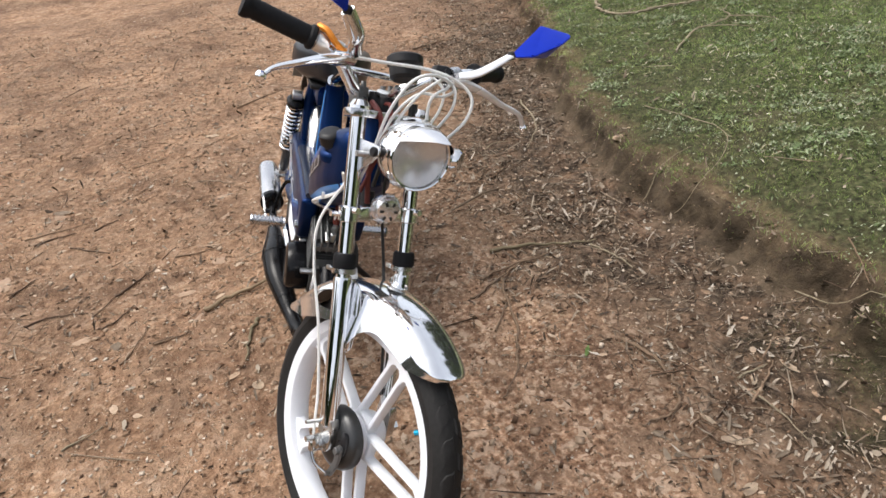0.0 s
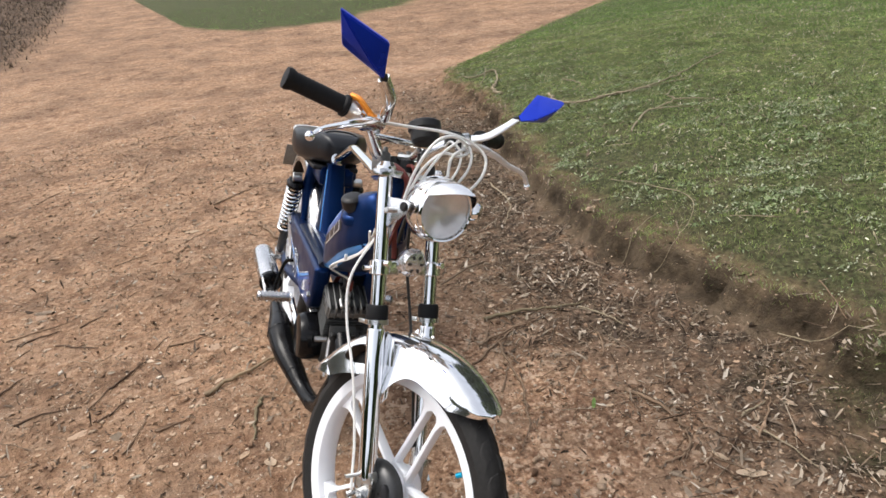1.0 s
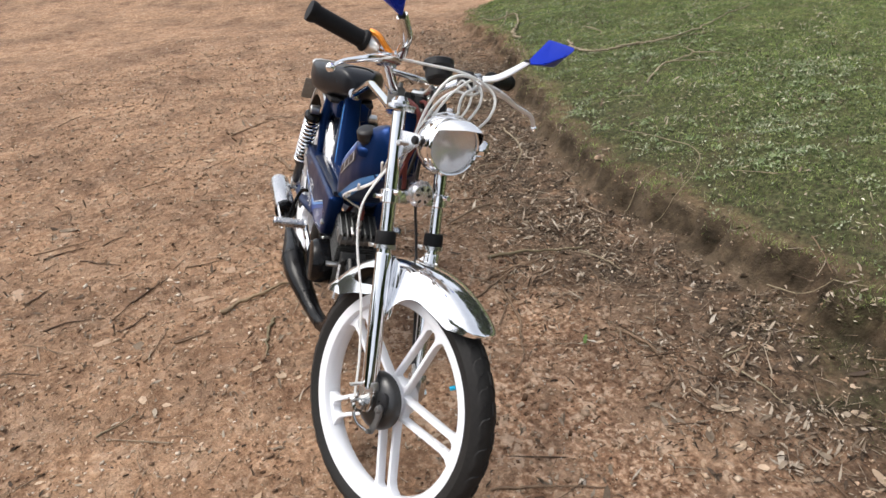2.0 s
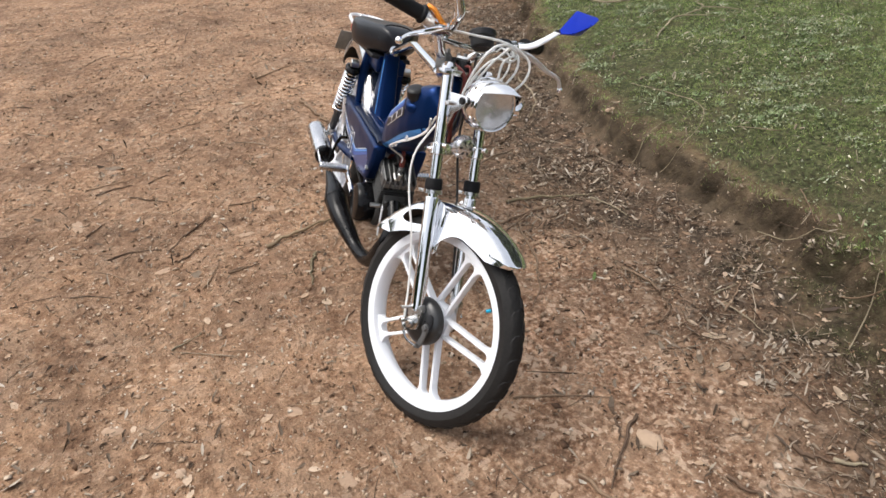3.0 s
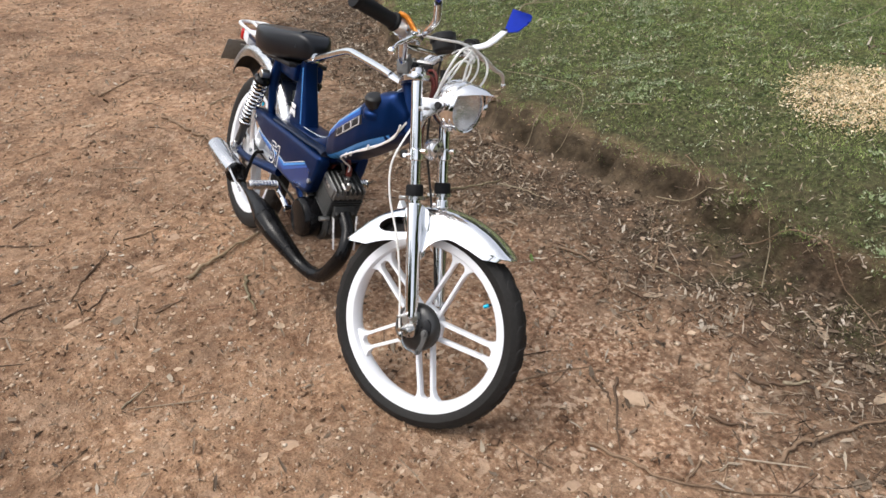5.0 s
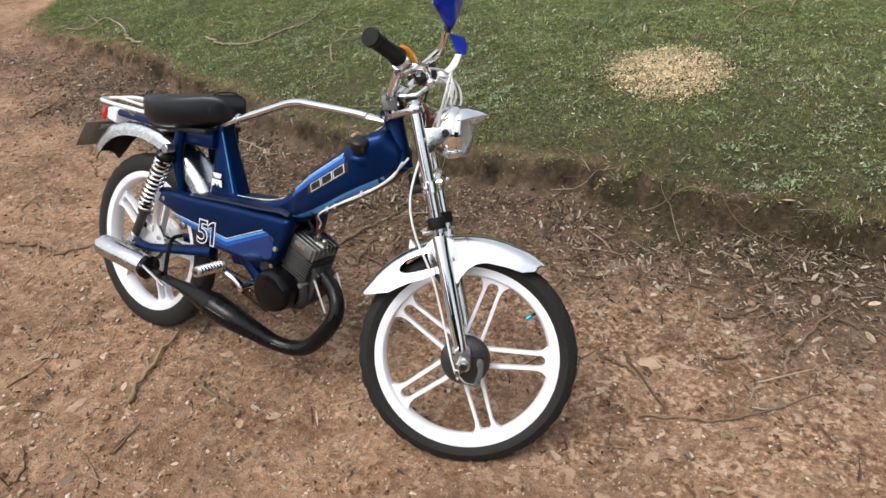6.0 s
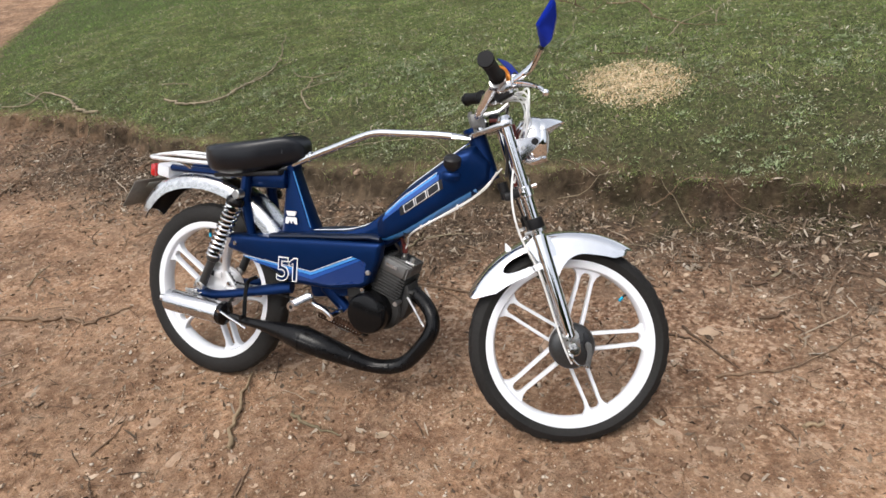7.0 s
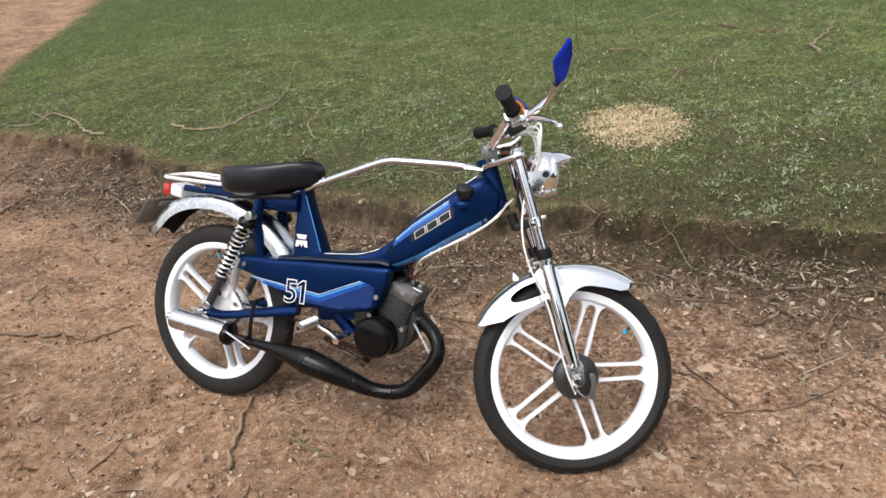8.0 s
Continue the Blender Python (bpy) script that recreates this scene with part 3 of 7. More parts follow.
CLOVER = island_material("clover_leaves", [(0, (0.17, 0.22, 0.10)), (0.6, (0.3, 0.34, 0.2)), (1, (0.5, 0.52, 0.38))], 0.7, 0.3)
CHIPS = island_material("pale_yellow_chips", [(0, (0.42, 0.29, 0.14)), (0.5, (0.72, 0.55, 0.32)), (1, (0.92, 0.8, 0.57))], 0.85)

path_w = lambda x, y: (1 - lawn_at(x, y)) * (0.12 + 0.88 * np.exp(-((x - 0.9) ** 2 + (y + 0.2) ** 2) / 2.2))
px, py = scattered(40000, -5, 2.9, -2.6, 2.6, path_w)
scatter_pieces("gravel", px, py, PEB, PEB_F, 0.0011 + rng.gamma(1.2, 0.0013, len(px)), GRIT, "fine pale grit and crumbs on the earth path", "gravel", flat=0.7)
px, py = scattered(4200, -4, 2.9, -2.4, 1.2, path_w)
scatter_pieces("stone_chips", px, py, PEB, PEB_F, 0.0035 + rng.gamma(1.3, 0.002, len(px)), GRIT, "small flat stones and clods on the path", "stones", flat=0.45, tilt=0.15)
px, py = scattered(6500, -5.5, 0.3, -2.6, 2.6, lambda x, y: (1 - lawn_at(x, y)) * np.clip(0.45 + 0.5 * wob(x, y, 4.0, 3.0) + 0.5 * wob(x, y, 11.0, 1.0), 0.08, 1))
scatter_pieces("soil_crumbs", px, py, PEB, PEB_F, np.minimum(0.003 + rng.gamma(1.2, 0.0028, len(px)), 0.013), GRIT, "scattered crumbs and clods on the open path", "stones", flat=0.55, tilt=0.15)
px, py = scattered(650, -3, 2.6, -2.2, 1.0, path_w)
CHIP = island_material("pale_flakes", [(0, (0.36, 0.235, 0.15)), (0.5, (0.5, 0.355, 0.24)), (1, (0.64, 0.49, 0.36))])
scatter_pieces("earth_flakes", px, py, LEAF * np.array([1, 1.9, 0.5]), LEAF_F, np.minimum(0.005 + rng.gamma(1.4, 0.0042, len(px)), 0.02), CHIP, "pale flat flakes trodden into the earth path", "stones", lift=0.0005, tilt=0.05)
leaf_w = lambda x, y: (1 - 0.85 * strip_at(x, y)) * np.clip(litter_at(x, y) * np.clip(0.55 + 0.9 * wob(x, y, 6.0, 2.0) + 0.6 * wob(x, y, 17.0, 4.0), 0.12, 1) + 0.03 * (1 - lawn_at(x, y)) + 0.03, 0, 1) * np.clip((x + 6) / 4, 0.1, 1)
NARROW = LEAF * np.array([1, 0.62, 1.2])
px, py = scattered(24000, -4.5, 2.9, -2.2, 2.9, leaf_w)
scatter_pieces("leaf_crumbs", px, py, LEAF * np.array([1, 0.95, 2.6]), LEAF_F, np.minimum(0.0024 + rng.gamma(1.5, 0.0031, len(px)), 0.013), CRUMB, "crumpled broken leaf bits below the grass bank", "leaf litter", lift=0.0, tilt=0.5, ragged=0.6)
CURL = np.array([(-1, 0.05, 0.22), (-0.4, 0.3, 0.20), (0.35, 0.28, 0.16), (1, -0.06, 0.26), (0.35, -0.27, 0.05), (-0.4, -0.30, 0.10), (0.0, 0, 0.0)], float)
px, py = scattered(7600, -4.5, 2.9, -2.2, 2.9, leaf_w)
half = len(px) // 2
scatter_pieces("leaf_litter", px[:half], py[:half], CURL, LEAF_F, np.minimum(0.005 + rng.gamma(1.5, 0.0042, half), 0.023), DRY, "curled dry leaves below the grass bank", "leaf litter", lift=0.001, tilt=0.3, ragged=0.5)
scatter_pieces("narrow_leaves", px[half:], py[half:], NARROW, LEAF_F, np.minimum(0.005 + rng.gamma(1.5, 0.0046, len(px) - half), 0.025), DRY, "narrow dry leaves below the grass bank", "leaf litter", lift=0.001, tilt=0.3, ragged=0.45)
TWIG = np.array([(-1, -0.02, 0), (-1, 0.02, 0), (-1, 0, 0.035), (0.1, 0.05, 0.05), (0.1, 0.09, 0.05), (0.1, 0.07, 0.085), (1, -0.012, 0), (1, 0.012, 0), (1, 0, 0.02)], float)
TWIG_F = np.array([(0, 3, 4, 1), (1, 4, 5, 2), (2, 5, 3, 0), (3, 6, 7, 4), (4, 7, 8, 5), (5, 8, 6, 3)])
px, py = scattered(10000, -4.5, 2.9, -2.2, 2.9, lambda x, y: np.clip(litter_at(x, y) * (1 - 0.8 * strip_at(x, y)) + 0.08 * (1 - lawn_at(x, y)) + 0.02, 0, 1))
scatter_pieces("twig_litter", px, py, TWIG, TWIG_F, 0.007 + rng.gamma(1.4, 0.012, len(px)), BARK, "short thin twigs strewn over the earth", "twigs", tilt=0.12)


def blades(name, n, x0, x1, y0, y1, weight, size, width, mat, label, category):
    x, y = scattered(n, x0, x1, y0, y1, weight)
    yaw = rng.uniform(0, 2 * math.pi, n)
    hgt = size * rng.uniform(0.4, 1.35, n)
    lean = rng.uniform(0.2, 1.4, n) * hgt
    w = width * rng.uniform(0.6, 1.4, n)
    z = height(x, y) - 0.003
    cx, sy = np.cos(yaw), np.sin(yaw)
    la = rng.uniform(0, 2 * math.pi, n)
    A = np.stack([x - cx * w, y - sy * w, z], -1)
    B = np.stack([x + cx * w, y + sy * w, z], -1)
    C = np.stack([x + np.cos(la) * lean, y + np.sin(la) * lean, z + hgt], -1)
    me = bpy.data.meshes.new(name)
    mesh_arrays(me, np.stack([A, B, C], 1).reshape(-1, 3), np.arange(3 * n).reshape(-1, 3))
    me.materials.append(mat)
    return tagged(new(name, me), label, category, kind="stuff")


def turf_w(x, y):
    """How thick the grass stands: thin and patchy by the edge, full farther in."""
    d = past_edge(x, y)
    # Sparser past x = 1 too, so dark soil shows there as shade.
    patch = 0.62 - 0.62 * np.exp(-np.maximum(d, 0) / (0.26 + 0.4 * np.clip(x - 1.0, 0, 1))) * np.clip((x + 1.8) / 1.2, 0.2, 1) + 0.4 * wob(x, y, 4.0, 8.0) + 0.4 * wob(x, y, 13.0, 9.0) + 0.6 * wob(x, y, 33.0, 3.0) + 0.7 * wob(x, y, 71.0, 5.0) + 0.75 * np.clip((d - 0.15) / 1.2, 0, 1) + 0.4 * np.clip((-x - 0.2) / 1.5, 0, 1)
    return np.clip(lawn_at(x, y) - 0.3, 0, 1) * np.clip(patch, 0.12, 1)


near_part = lambda x, y: np.clip((6.6 - y) / 2.2, 0, 1) * np.clip((x + 5.2) / 1.4, 0, 1)
blades("lawn", 760000, -5.2, 3.6, 0.8, 6.6, lambda x, y: turf_w(x, y) * near_part(x, y), 0.0135, 0.0011, GRASS, "short mown grass with bare patches on the raised bank", "grass")
blades("far_lawn", 300000, -16, 8, 1.0, 16, lambda x, y: turf_w(x, y) * (1 - near_part(x, y) * (x < 3.6)) * np.exp(-np.hypot(x + 1, y - 3) / 7), 0.021, 0.0027, FAR_BRIGHT, "short grass of the farther lawns", "grass")
clover_w = lambda x, y: lawn_at(x, y) * np.clip(0.9 * wob(x, y, 3.3, 2.0) + 1.0 * wob(x, y, 9.0, 5.0) + 1.1 * wob(x, y, 23.0, 1.0) - 0.4 - 0.3 * np.clip(-x - 0.5, 0, 2), 0.03, 1) * np.clip(3.4 - y, 0.05, 1)
px, py = scattered(15000, -4, 3.4, 0.9, 4.6, clover_w)
DISC = np.array([(1, 0, 0), (0.3, 0.9, 0.1), (-0.8, 0.6, 0), (-0.8, -0.6, 0.1), (0.3, -0.9, 0)], float)
DISC_F = np.array([(0, 1, 2), (0, 2, 3), (0, 3, 4)])
scatter_pieces("clover", px, py, DISC, DISC_F, rng.uniform(0.0016, 0.0044, len(px)), CLOVER, "pale clover growing in patches through the lawn", "clover", lift=0.008, tilt=0.5)
WEED = island_material("weed_leaves", [(0, (0.11, 0.16, 0.06)), (0.5, (0.22, 0.29, 0.12)), (0.85, (0.34, 0.4, 0.22)), (1, (0.5, 0.53, 0.38))], 0.65, 0.35)
cx, cy = scattered(620, -3.6, 3.4, 1.1, 4.4, lambda x, y: np.clip(lawn_at(x, y) - 0.6, 0, 1) * np.clip(0.35 + 1.2 * wob(x, y, 4.1, 7.0) + 0.8 * wob(x, y, 10.0, 2.0), 0.06, 1) * np.clip(3.6 - y, 0.15, 1))
px, py = np.repeat(cx, 15) + rng.normal(0, 0.017, 15 * len(cx)), np.repeat(cy, 15) + rng.normal(0, 0.017, 15 * len(cx))
scatter_pieces("weeds", px, py, CURL, LEAF_F, rng.uniform(0.004, 0.011, len(px)), WEED, "flat pale-green weeds in clumps through the lawn", "weeds", lift=0.009, tilt=0.4, ragged=0.35)
px, py = scattered(12000, -4.5, 3.6, 0.9, 6.0, lambda x, y: lawn_at(x, y))
scatter_pieces("lawn_debris", px, py, NARROW, LEAF_F, 0.0022 + rng.gamma(1.4, 0.0026, len(px)), DRY, "pale dead leaf bits lying in the grass", "leaf litter", lift=0.012, tilt=0.4)
STRAW = island_material("bleached_grass", [(0, (0.3, 0.26, 0.15)), (0.5, (0.56, 0.5, 0.34)), (1, (0.86, 0.8, 0.66))], 0.8)
px, py = scattered(17000, -4.5, 3.6, 0.9, 6.2, lambda x, y: lawn_at(x, y) * np.clip((past_edge(x, y) - 0.08) / 0.3, 0, 1) * np.clip(0.35 + 0.9 * wob(x, y, 5.0, 1.0) + 0.7 * wob(x, y, 14.0, 6.0), 0.08, 1))
scatter_pieces("dead_grass", px, py, NARROW, LEAF_F, np.minimum(0.003 + rng.gamma(1.5, 0.0026, len(px)), 0.012), STRAW, "bleached dead grass flecks across the lawn", "grass", lift=0.016, tilt=0.5)
# Round pale patch on the lawn, taken for sawdust, drawn as loose chips.
ang, rad = rng.uniform(0, 2 * math.pi, 46000), 0.27 * rng.uniform(0, 1, 46000) ** 0.5 * (1 + np.abs(rng.normal(0, 0.25, 46000)))
px, py = 1.275 + 1.0 * rad * np.cos(ang), 2.08 + 1.2 * rad * np.sin(ang)
keep = rng.uniform(0, 1, 46000) < np.clip(1.15 - rad / 0.31, 0.04, 1) * np.clip(0.85 + 0.35 * wob(px, py, 30.0, 4.0), 0.4, 1)
px, py = px[keep], py[keep]
scatter_pieces("sawdust", px, py, DISC, DISC_F, 0.0013 + rng.gamma(1.3, 0.0008, len(px)), CHIPS, "round scatter of pale yellow chips on the grass", "sawdust", lift=0.016, tilt=0.3)
blades("edge_fringe", 6500, -4.5, 3.2, 0.7, 3.4, lambda x, y: np.exp(-((past_edge(x, y) - 0.0) / 0.035) ** 2) * np.clip(0.6 + wob(x, y, 9.0, 3.0), 0.05, 1), 0.018, 0.0012, GRASS, "ragged grass hanging over the bank's edge", "grass")
MOSS = island_material("low_olive_growth", [(0, (0.05, 0.055, 0.02)), (0.6, (0.12, 0.13, 0.05)), (0.93, (0.2, 0.2, 0.09)), (1, (0.42, 0.38, 0.24))], 0.8, 0.2, 0.2)
blades("moss", 30000, 0.9, 2.9, 0.5, 1.4, moss_at, 0.008, 0.0012, MOSS, "low olive moss and thin grass creeping down the bank", "moss")
SCRUB = island_material("dark_scrub", [(0, (0.03, 0.022, 0.015)), (0.6, (0.085, 0.06, 0.042)), (1, (0.2, 0.15, 0.11))])
blades("scrub", 16000, -30, -9.5, -9, -1.0, lambda x, y: litter_at(x, y), 0.08, 0.01, SCRUB, "low brown scrub and dead leaves beside the far path", "scrub")


def unseen_woods(count=150):
    """Unseen trees added round the park for chrome to mirror: trunks, limbs and crowns of many loose leaf clumps."""
    vs = []
    wood = []
    for k in range(count):
        a = 2 * math.pi * (k + rng.uniform(-0.3, 0.3)) / count
        # Nearer, taller clumps added so that the fork's chrome mirrors dark stripes.
        clump = math.sin(4 * a + 0.6) > 0.25
        r = rng.uniform(36, 46) if clump else rng.uniform(66, 92)
        cx, cy = r * math.cos(a), r * math.sin(a)
        if cx < -25 and abs(cy) < 42:
            continue      # left out: trees here would come into the camera's view
        cz, tall, wide = float(height(cx, cy)), rng.uniform(13, 18) if clump else rng.uniform(7, 12), rng.uniform(2.6, 4.2)
        wood.append(tube([(cx, cy, cz - 0.5), (cx + 0.1, cy, cz + tall * 0.35), (cx - 0.1, cy + 0.2, cz + tall * 0.75)], [0.35, 0.25, 0.08], 6))
        for j in range(3):
            b = rng.uniform(0, 6.28)
            wood.append(tube([(cx, cy, cz + tall * (0.3 + 0.1 * j)), (cx + wide * 0.6 * math.cos(b), cy + wide * 0.6 * math.sin(b), cz + tall * (0.5 + 0.1 * j))], [0.14, 0.05], 5))
        n = 420
        d = rng.normal(0, 1, (n, 3))
        d = d / np.linalg.norm(d, axis=1)[:, None] * rng.uniform(0.35, 1, n)[:, None] ** 0.5
        c = np.array([cx, cy, cz + tall * 0.58]) + d * np.array([wide, wide, tall * 0.45]) * (1 + 0.25 * np.sin(d[:, :1] * 7 + k))
        u, w = rng.normal(0, 0.45, (n, 3)), rng.normal(0, 0.45, (n, 3))
        q = np.stack([c - u - w, c + u - w, c + u + w, c - u + w], 1).reshape(-1, 3)
        vs.append(q)
    V = np.concatenate(vs)
    me = bpy.data.meshes.new("unseen_woods")
    mesh_arrays(me, V, np.arange(len(V)).reshape(-1, 4))
    me.materials.append(island_material("far_foliage", [(0, (0.025, 0.04, 0.012)), (0.6, (0.045, 0.075, 0.022)), (1, (0.08, 0.11, 0.04))], 0.8))
    tagged(new("unseen_woods", me), "unseen dark green trees added for chrome reflections", "trees", kind="stuff")
    tagged(finish(joined(*wood), "unseen_trunks", bpy.data.materials["thin_bark"], 40), "trunks and limbs of the unseen added trees", "trees", kind="stuff")


unseen_woods()


# ---------- the moped ----------
moped = new("moped")
moped.matrix_world = Matrix(((0.9887, 0.1424, 0.0462, -0.0849), (-0.1497, 0.9405, 0.3050, -0.0133), (0.0, -0.3084, 0.9512, 0.0), (0, 0, 0, 1)))
tagged(moped, "dark blue moped with white mag wheels and chrome forks, leaning", "moped")
FORK = pose(1.1854, 0.0037, 0.2473) @ pose(0, 0, 0, 0.5, -19.1, 0) @ pose(0, 0, 0, 0, 0, 24.5)
AXLE = pose(1.1854, 0.0037, 0.2473) @ pose(0, 0, 0, 0, -20.2, 0) @ pose(0, 0, 0, 0, 0, 26.5) @ pose(0, 0, 0, -0.9, 0, 0)      # the front wheel
REAR = pose(0.0243, -0.0286, 0.2687, -3.5, 0, -0.5)      # the rear wheel
ACROSS = pose(0, 0, 0, 90, 0, 0)          # turns a lathe's z axis to -y


def tyre_bm(R, half=0.031, rim=0.220, seg=72):
    wall = (rim + R) / 2
    prof = [(rim, -0.022), (rim + 0.010, -0.028), (wall, -half), (R - 0.012, -0.026), (R - 0.0068, -0.021), (R - 0.003, -0.015), (R - 0.0009, -0.008), (R, 0.0),
            (R - 0.0009, 0.008), (R - 0.003, 0.015), (R - 0.0068, 0.021), (R - 0.012, 0.026), (wall, half), (rim + 0.010, 0.028), (rim, 0.022)]
    bm = lathe(prof, seg, ACROSS, closed=True)
    return bm


def tyre_height(y, R):
    """Radius of the tyre's outside at a distance y from its middle."""
    return float(np.interp(abs(y), [0, 0.008, 0.015, 0.021, 0.026, 0.029], [R, R - 0.0009, R - 0.003, R - 0.0068, R - 0.012, R - 0.019]))


def tread_bm(R, count=30):
    """Low curved ribs between the moulded grooves, on each side of the crown."""
    bms = []
    for k in range(count):
        for side in (-1, 1):
            a0 = 2 * math.pi * (k + (0.5 if side > 0 else 0)) / count
            bm, rows = bmesh.new(), []
            for i in range(9):
                s = i / 8
                y = side * (0.003 + 0.0235 * s)
                mid = a0 + 0.10 * s ** 1.6 + 0.012 * math.sin(7 * s)
                wide = 0.050 + 0.02 * s
                row = []
                for j, up in ((-1, -0.0006), (-0.9, 0.002), (0, 0.0023), (0.9, 0.002), (1, -0.0006)):
                    r, b = tyre_height(y, R) + (up if 0 < i < 8 else -0.0006), mid + j * wide
                    row.append(bm.verts.new((r * math.sin(b), y, r * math.cos(b))))
                rows.append(row)
            for p, q in zip(rows, rows[1:]):
                for j in range(4):
                    bm.faces.new((p[j], p[j + 1], q[j + 1], q[j]))
            bms.append(bm)
    return joined(*bms)


def rim_bm(seg=72):
    prof = [(0.2035, -0.017), (0.207, -0.0225), (0.222, -0.0265), (0.2265, -0.0255), (0.2265, -0.0215), (0.2215, -0.020), (0.217, -0.010),
            (0.217, 0.010), (0.2215, 0.020), (0.2265, 0.0215), (0.2265, 0.0255), (0.222, 0.0265), (0.207, 0.0225), (0.2035, 0.017), (0.2005, 0.0)]
    return lathe(prof, seg, ACROSS, closed=True)


def spoke_bm(angle, r0=0.035, gap0=0.0215, gap1=0.0185, w=0.0088, depth=0.011):
    """A pair of slim bars with webs at rim and hub, cast in one."""
    hw = w / 2
    outer = [(r0, -gap0 - hw), (0.17, -gap1 - hw), (0.186, -gap1 - hw - 0.004), (0.195, -gap1 - hw - 0.012), (0.2035, -gap1 - hw - 0.022),
             (0.2065, 0.0), (0.2035, gap1 + hw + 0.022), (0.195, gap1 + hw + 0.012), (0.186, gap1 + hw + 0.004), (0.17, gap1 + hw), (r0, gap0 + hw)]
    hole = [(0.052, -gap0 + hw), (0.184, -gap1 + hw), (0.190, -gap1 + hw + 0.004), (0.193, -0.006), (0.193, 0.006), (0.190, gap1 - hw - 0.004), (0.184, gap1 - hw), (0.052, gap0 - hw)]
    bm = plate(outer, -depth, depth, [hole], 0.0022, 2)
    return moved(bm, Matrix.Rotation(-angle, 4, "Y"))


def wheel(name, m, angles, label, R, k):
    """R: the tyre's outside; k: the rim's size."""
    tyre = joined(moved(tyre_bm(R), m), moved(tread_bm(R), m))
    m = m @ Matrix.Diagonal((k, 1, k, 1))
    rim = part(name, moved(rim_bm(), m), WHITE, moped, label)
    part("tyre", tyre, RUBBER, rim, "black rubber tyre with curved tread grooves", 30)
    for a in angles:
        part("spoke", moved(spoke_bm(radians(a)), m), WHITE, rim)
    part("hub", moved(lathe([(0.012, -0.042), (0.036, -0.042), (0.04, -0.036), (0.046, -0.012), (0.046, 0.012), (0.04, 0.036), (0.036, 0.042), (0.012, 0.042)], 40, ACROSS), m), WHITE, rim)
    return rim


front = wheel("front_wheel", AXLE, (58, 130, 202, 274, 346), "white five-spoke cast front wheel turned aside", 0.2665, 0.989)
rear = wheel("rear_wheel", REAR, (2, 74, 146, 218, 290), "white five-spoke cast rear wheel", 0.282, 1.0)
for owner, m, ang in ((front, AXLE, 22), (rear, REAR, 95)):
    v = pose(0, 0, 0, 0, -ang, 0)
    part("valve", moved(rod((0.202, 0, 0), (0.186, -0.002, 0), 0.0036, 10), m @ v), SATIN, owner)
    part("valve_cap", moved(rod((0.187, -0.002, 0), (0.173, -0.004, 0), 0.0048, 12, 0.001), m @ v), CYAN, owner, "cyan anodised valve cap")
# brake plates and axles
part("brake_plate", moved(lathe([(0.004, 0.060), (0.03, 0.060), (0.045, 0.056), (0.056, 0.050), (0.060, 0.042), (0.060, 0.030), (0.02, 0.030)], 48, ACROSS), AXLE), DRUM, front, "grey drum brake plate")
part("cam_slot", moved(plate(smooth_loop([(0.022, -0.004), (0.03, -0.018), (0.042, -0.014), (0.047, 0.006), (0.044, 0.022), (0.034, 0.026), (0.03, 0.012)], 4), -0.0612, -0.052, bevel=0.001), AXLE), DECAL_BLACK, front, "black cam recess")
part("brake_arm", moved(joined(plate(smooth_loop([(0.028, -0.004), (0.036, 0.004), (0.044, -0.004), (0.040, -0.026), (0.024, -0.058), (0.014, -0.060), (0.014, -0.050), (0.027, -0.026)], 4), -0.070, -0.064, bevel=0.001), rod((0.036, -0.058, -0.005), (0.036, -0.076, -0.005), 0.0065, 12, 0.001), rod((0.018, -0.062, -0.054), (0.018, -0.078, -0.054), 0.005, 10)), AXLE), ALLOY, front, "cast brake arm")
part("cable_adjuster", moved(joined(rod((-0.012, -0.07, 0.036), (-0.016, -0.108, 0.036), 0.0038, 10), rod((-0.010, -0.072, 0.006), (-0.014, -0.106, 0.004), 0.0058, 10), box(0.012, 0.03, 0.02, pose(-0.018, -0.078, -0.014), 0.003), tube(curve_pts([(-0.02, -0.09, -0.012), (-0.006, -0.088, -0.04), (0.016, -0.076, -0.055)], 4), 0.003, 8)), AXLE), STEEL, front, "zinc cable adjuster beside the axle")
part("axle", moved(joined(rod((0, -0.096, 0), (0, 0.096, 0), 0.006, 12), rod((0, -0.088, 0), (0, -0.076, 0), 0.011, 6), rod((0, 0.076, 0), (0, 0.088, 0), 0.011, 6)), AXLE), STEEL, front)
part("sprocket", moved(lathe([(0.02, 0.052), (0.05, 0.052), (0.055, 0.049), (0.055, 0.046), (0.02, 0.044)], 40, ACROSS), REAR), STEEL, rear)
part("axle", moved(joined(rod((0, -0.115, 0), (0, 0.115, 0), 0.006, 12), rod((0, -0.11, 0), (0, -0.096, 0), 0.011, 6)), REAR), STEEL, rear)
part("brake_plate", moved(lathe([(0.02, -0.046), (0.066, -0.046), (0.07, -0.052), (0.066, -0.058), (0.02, -0.06)], 40, ACROSS), REAR), BRIGHT, rear)

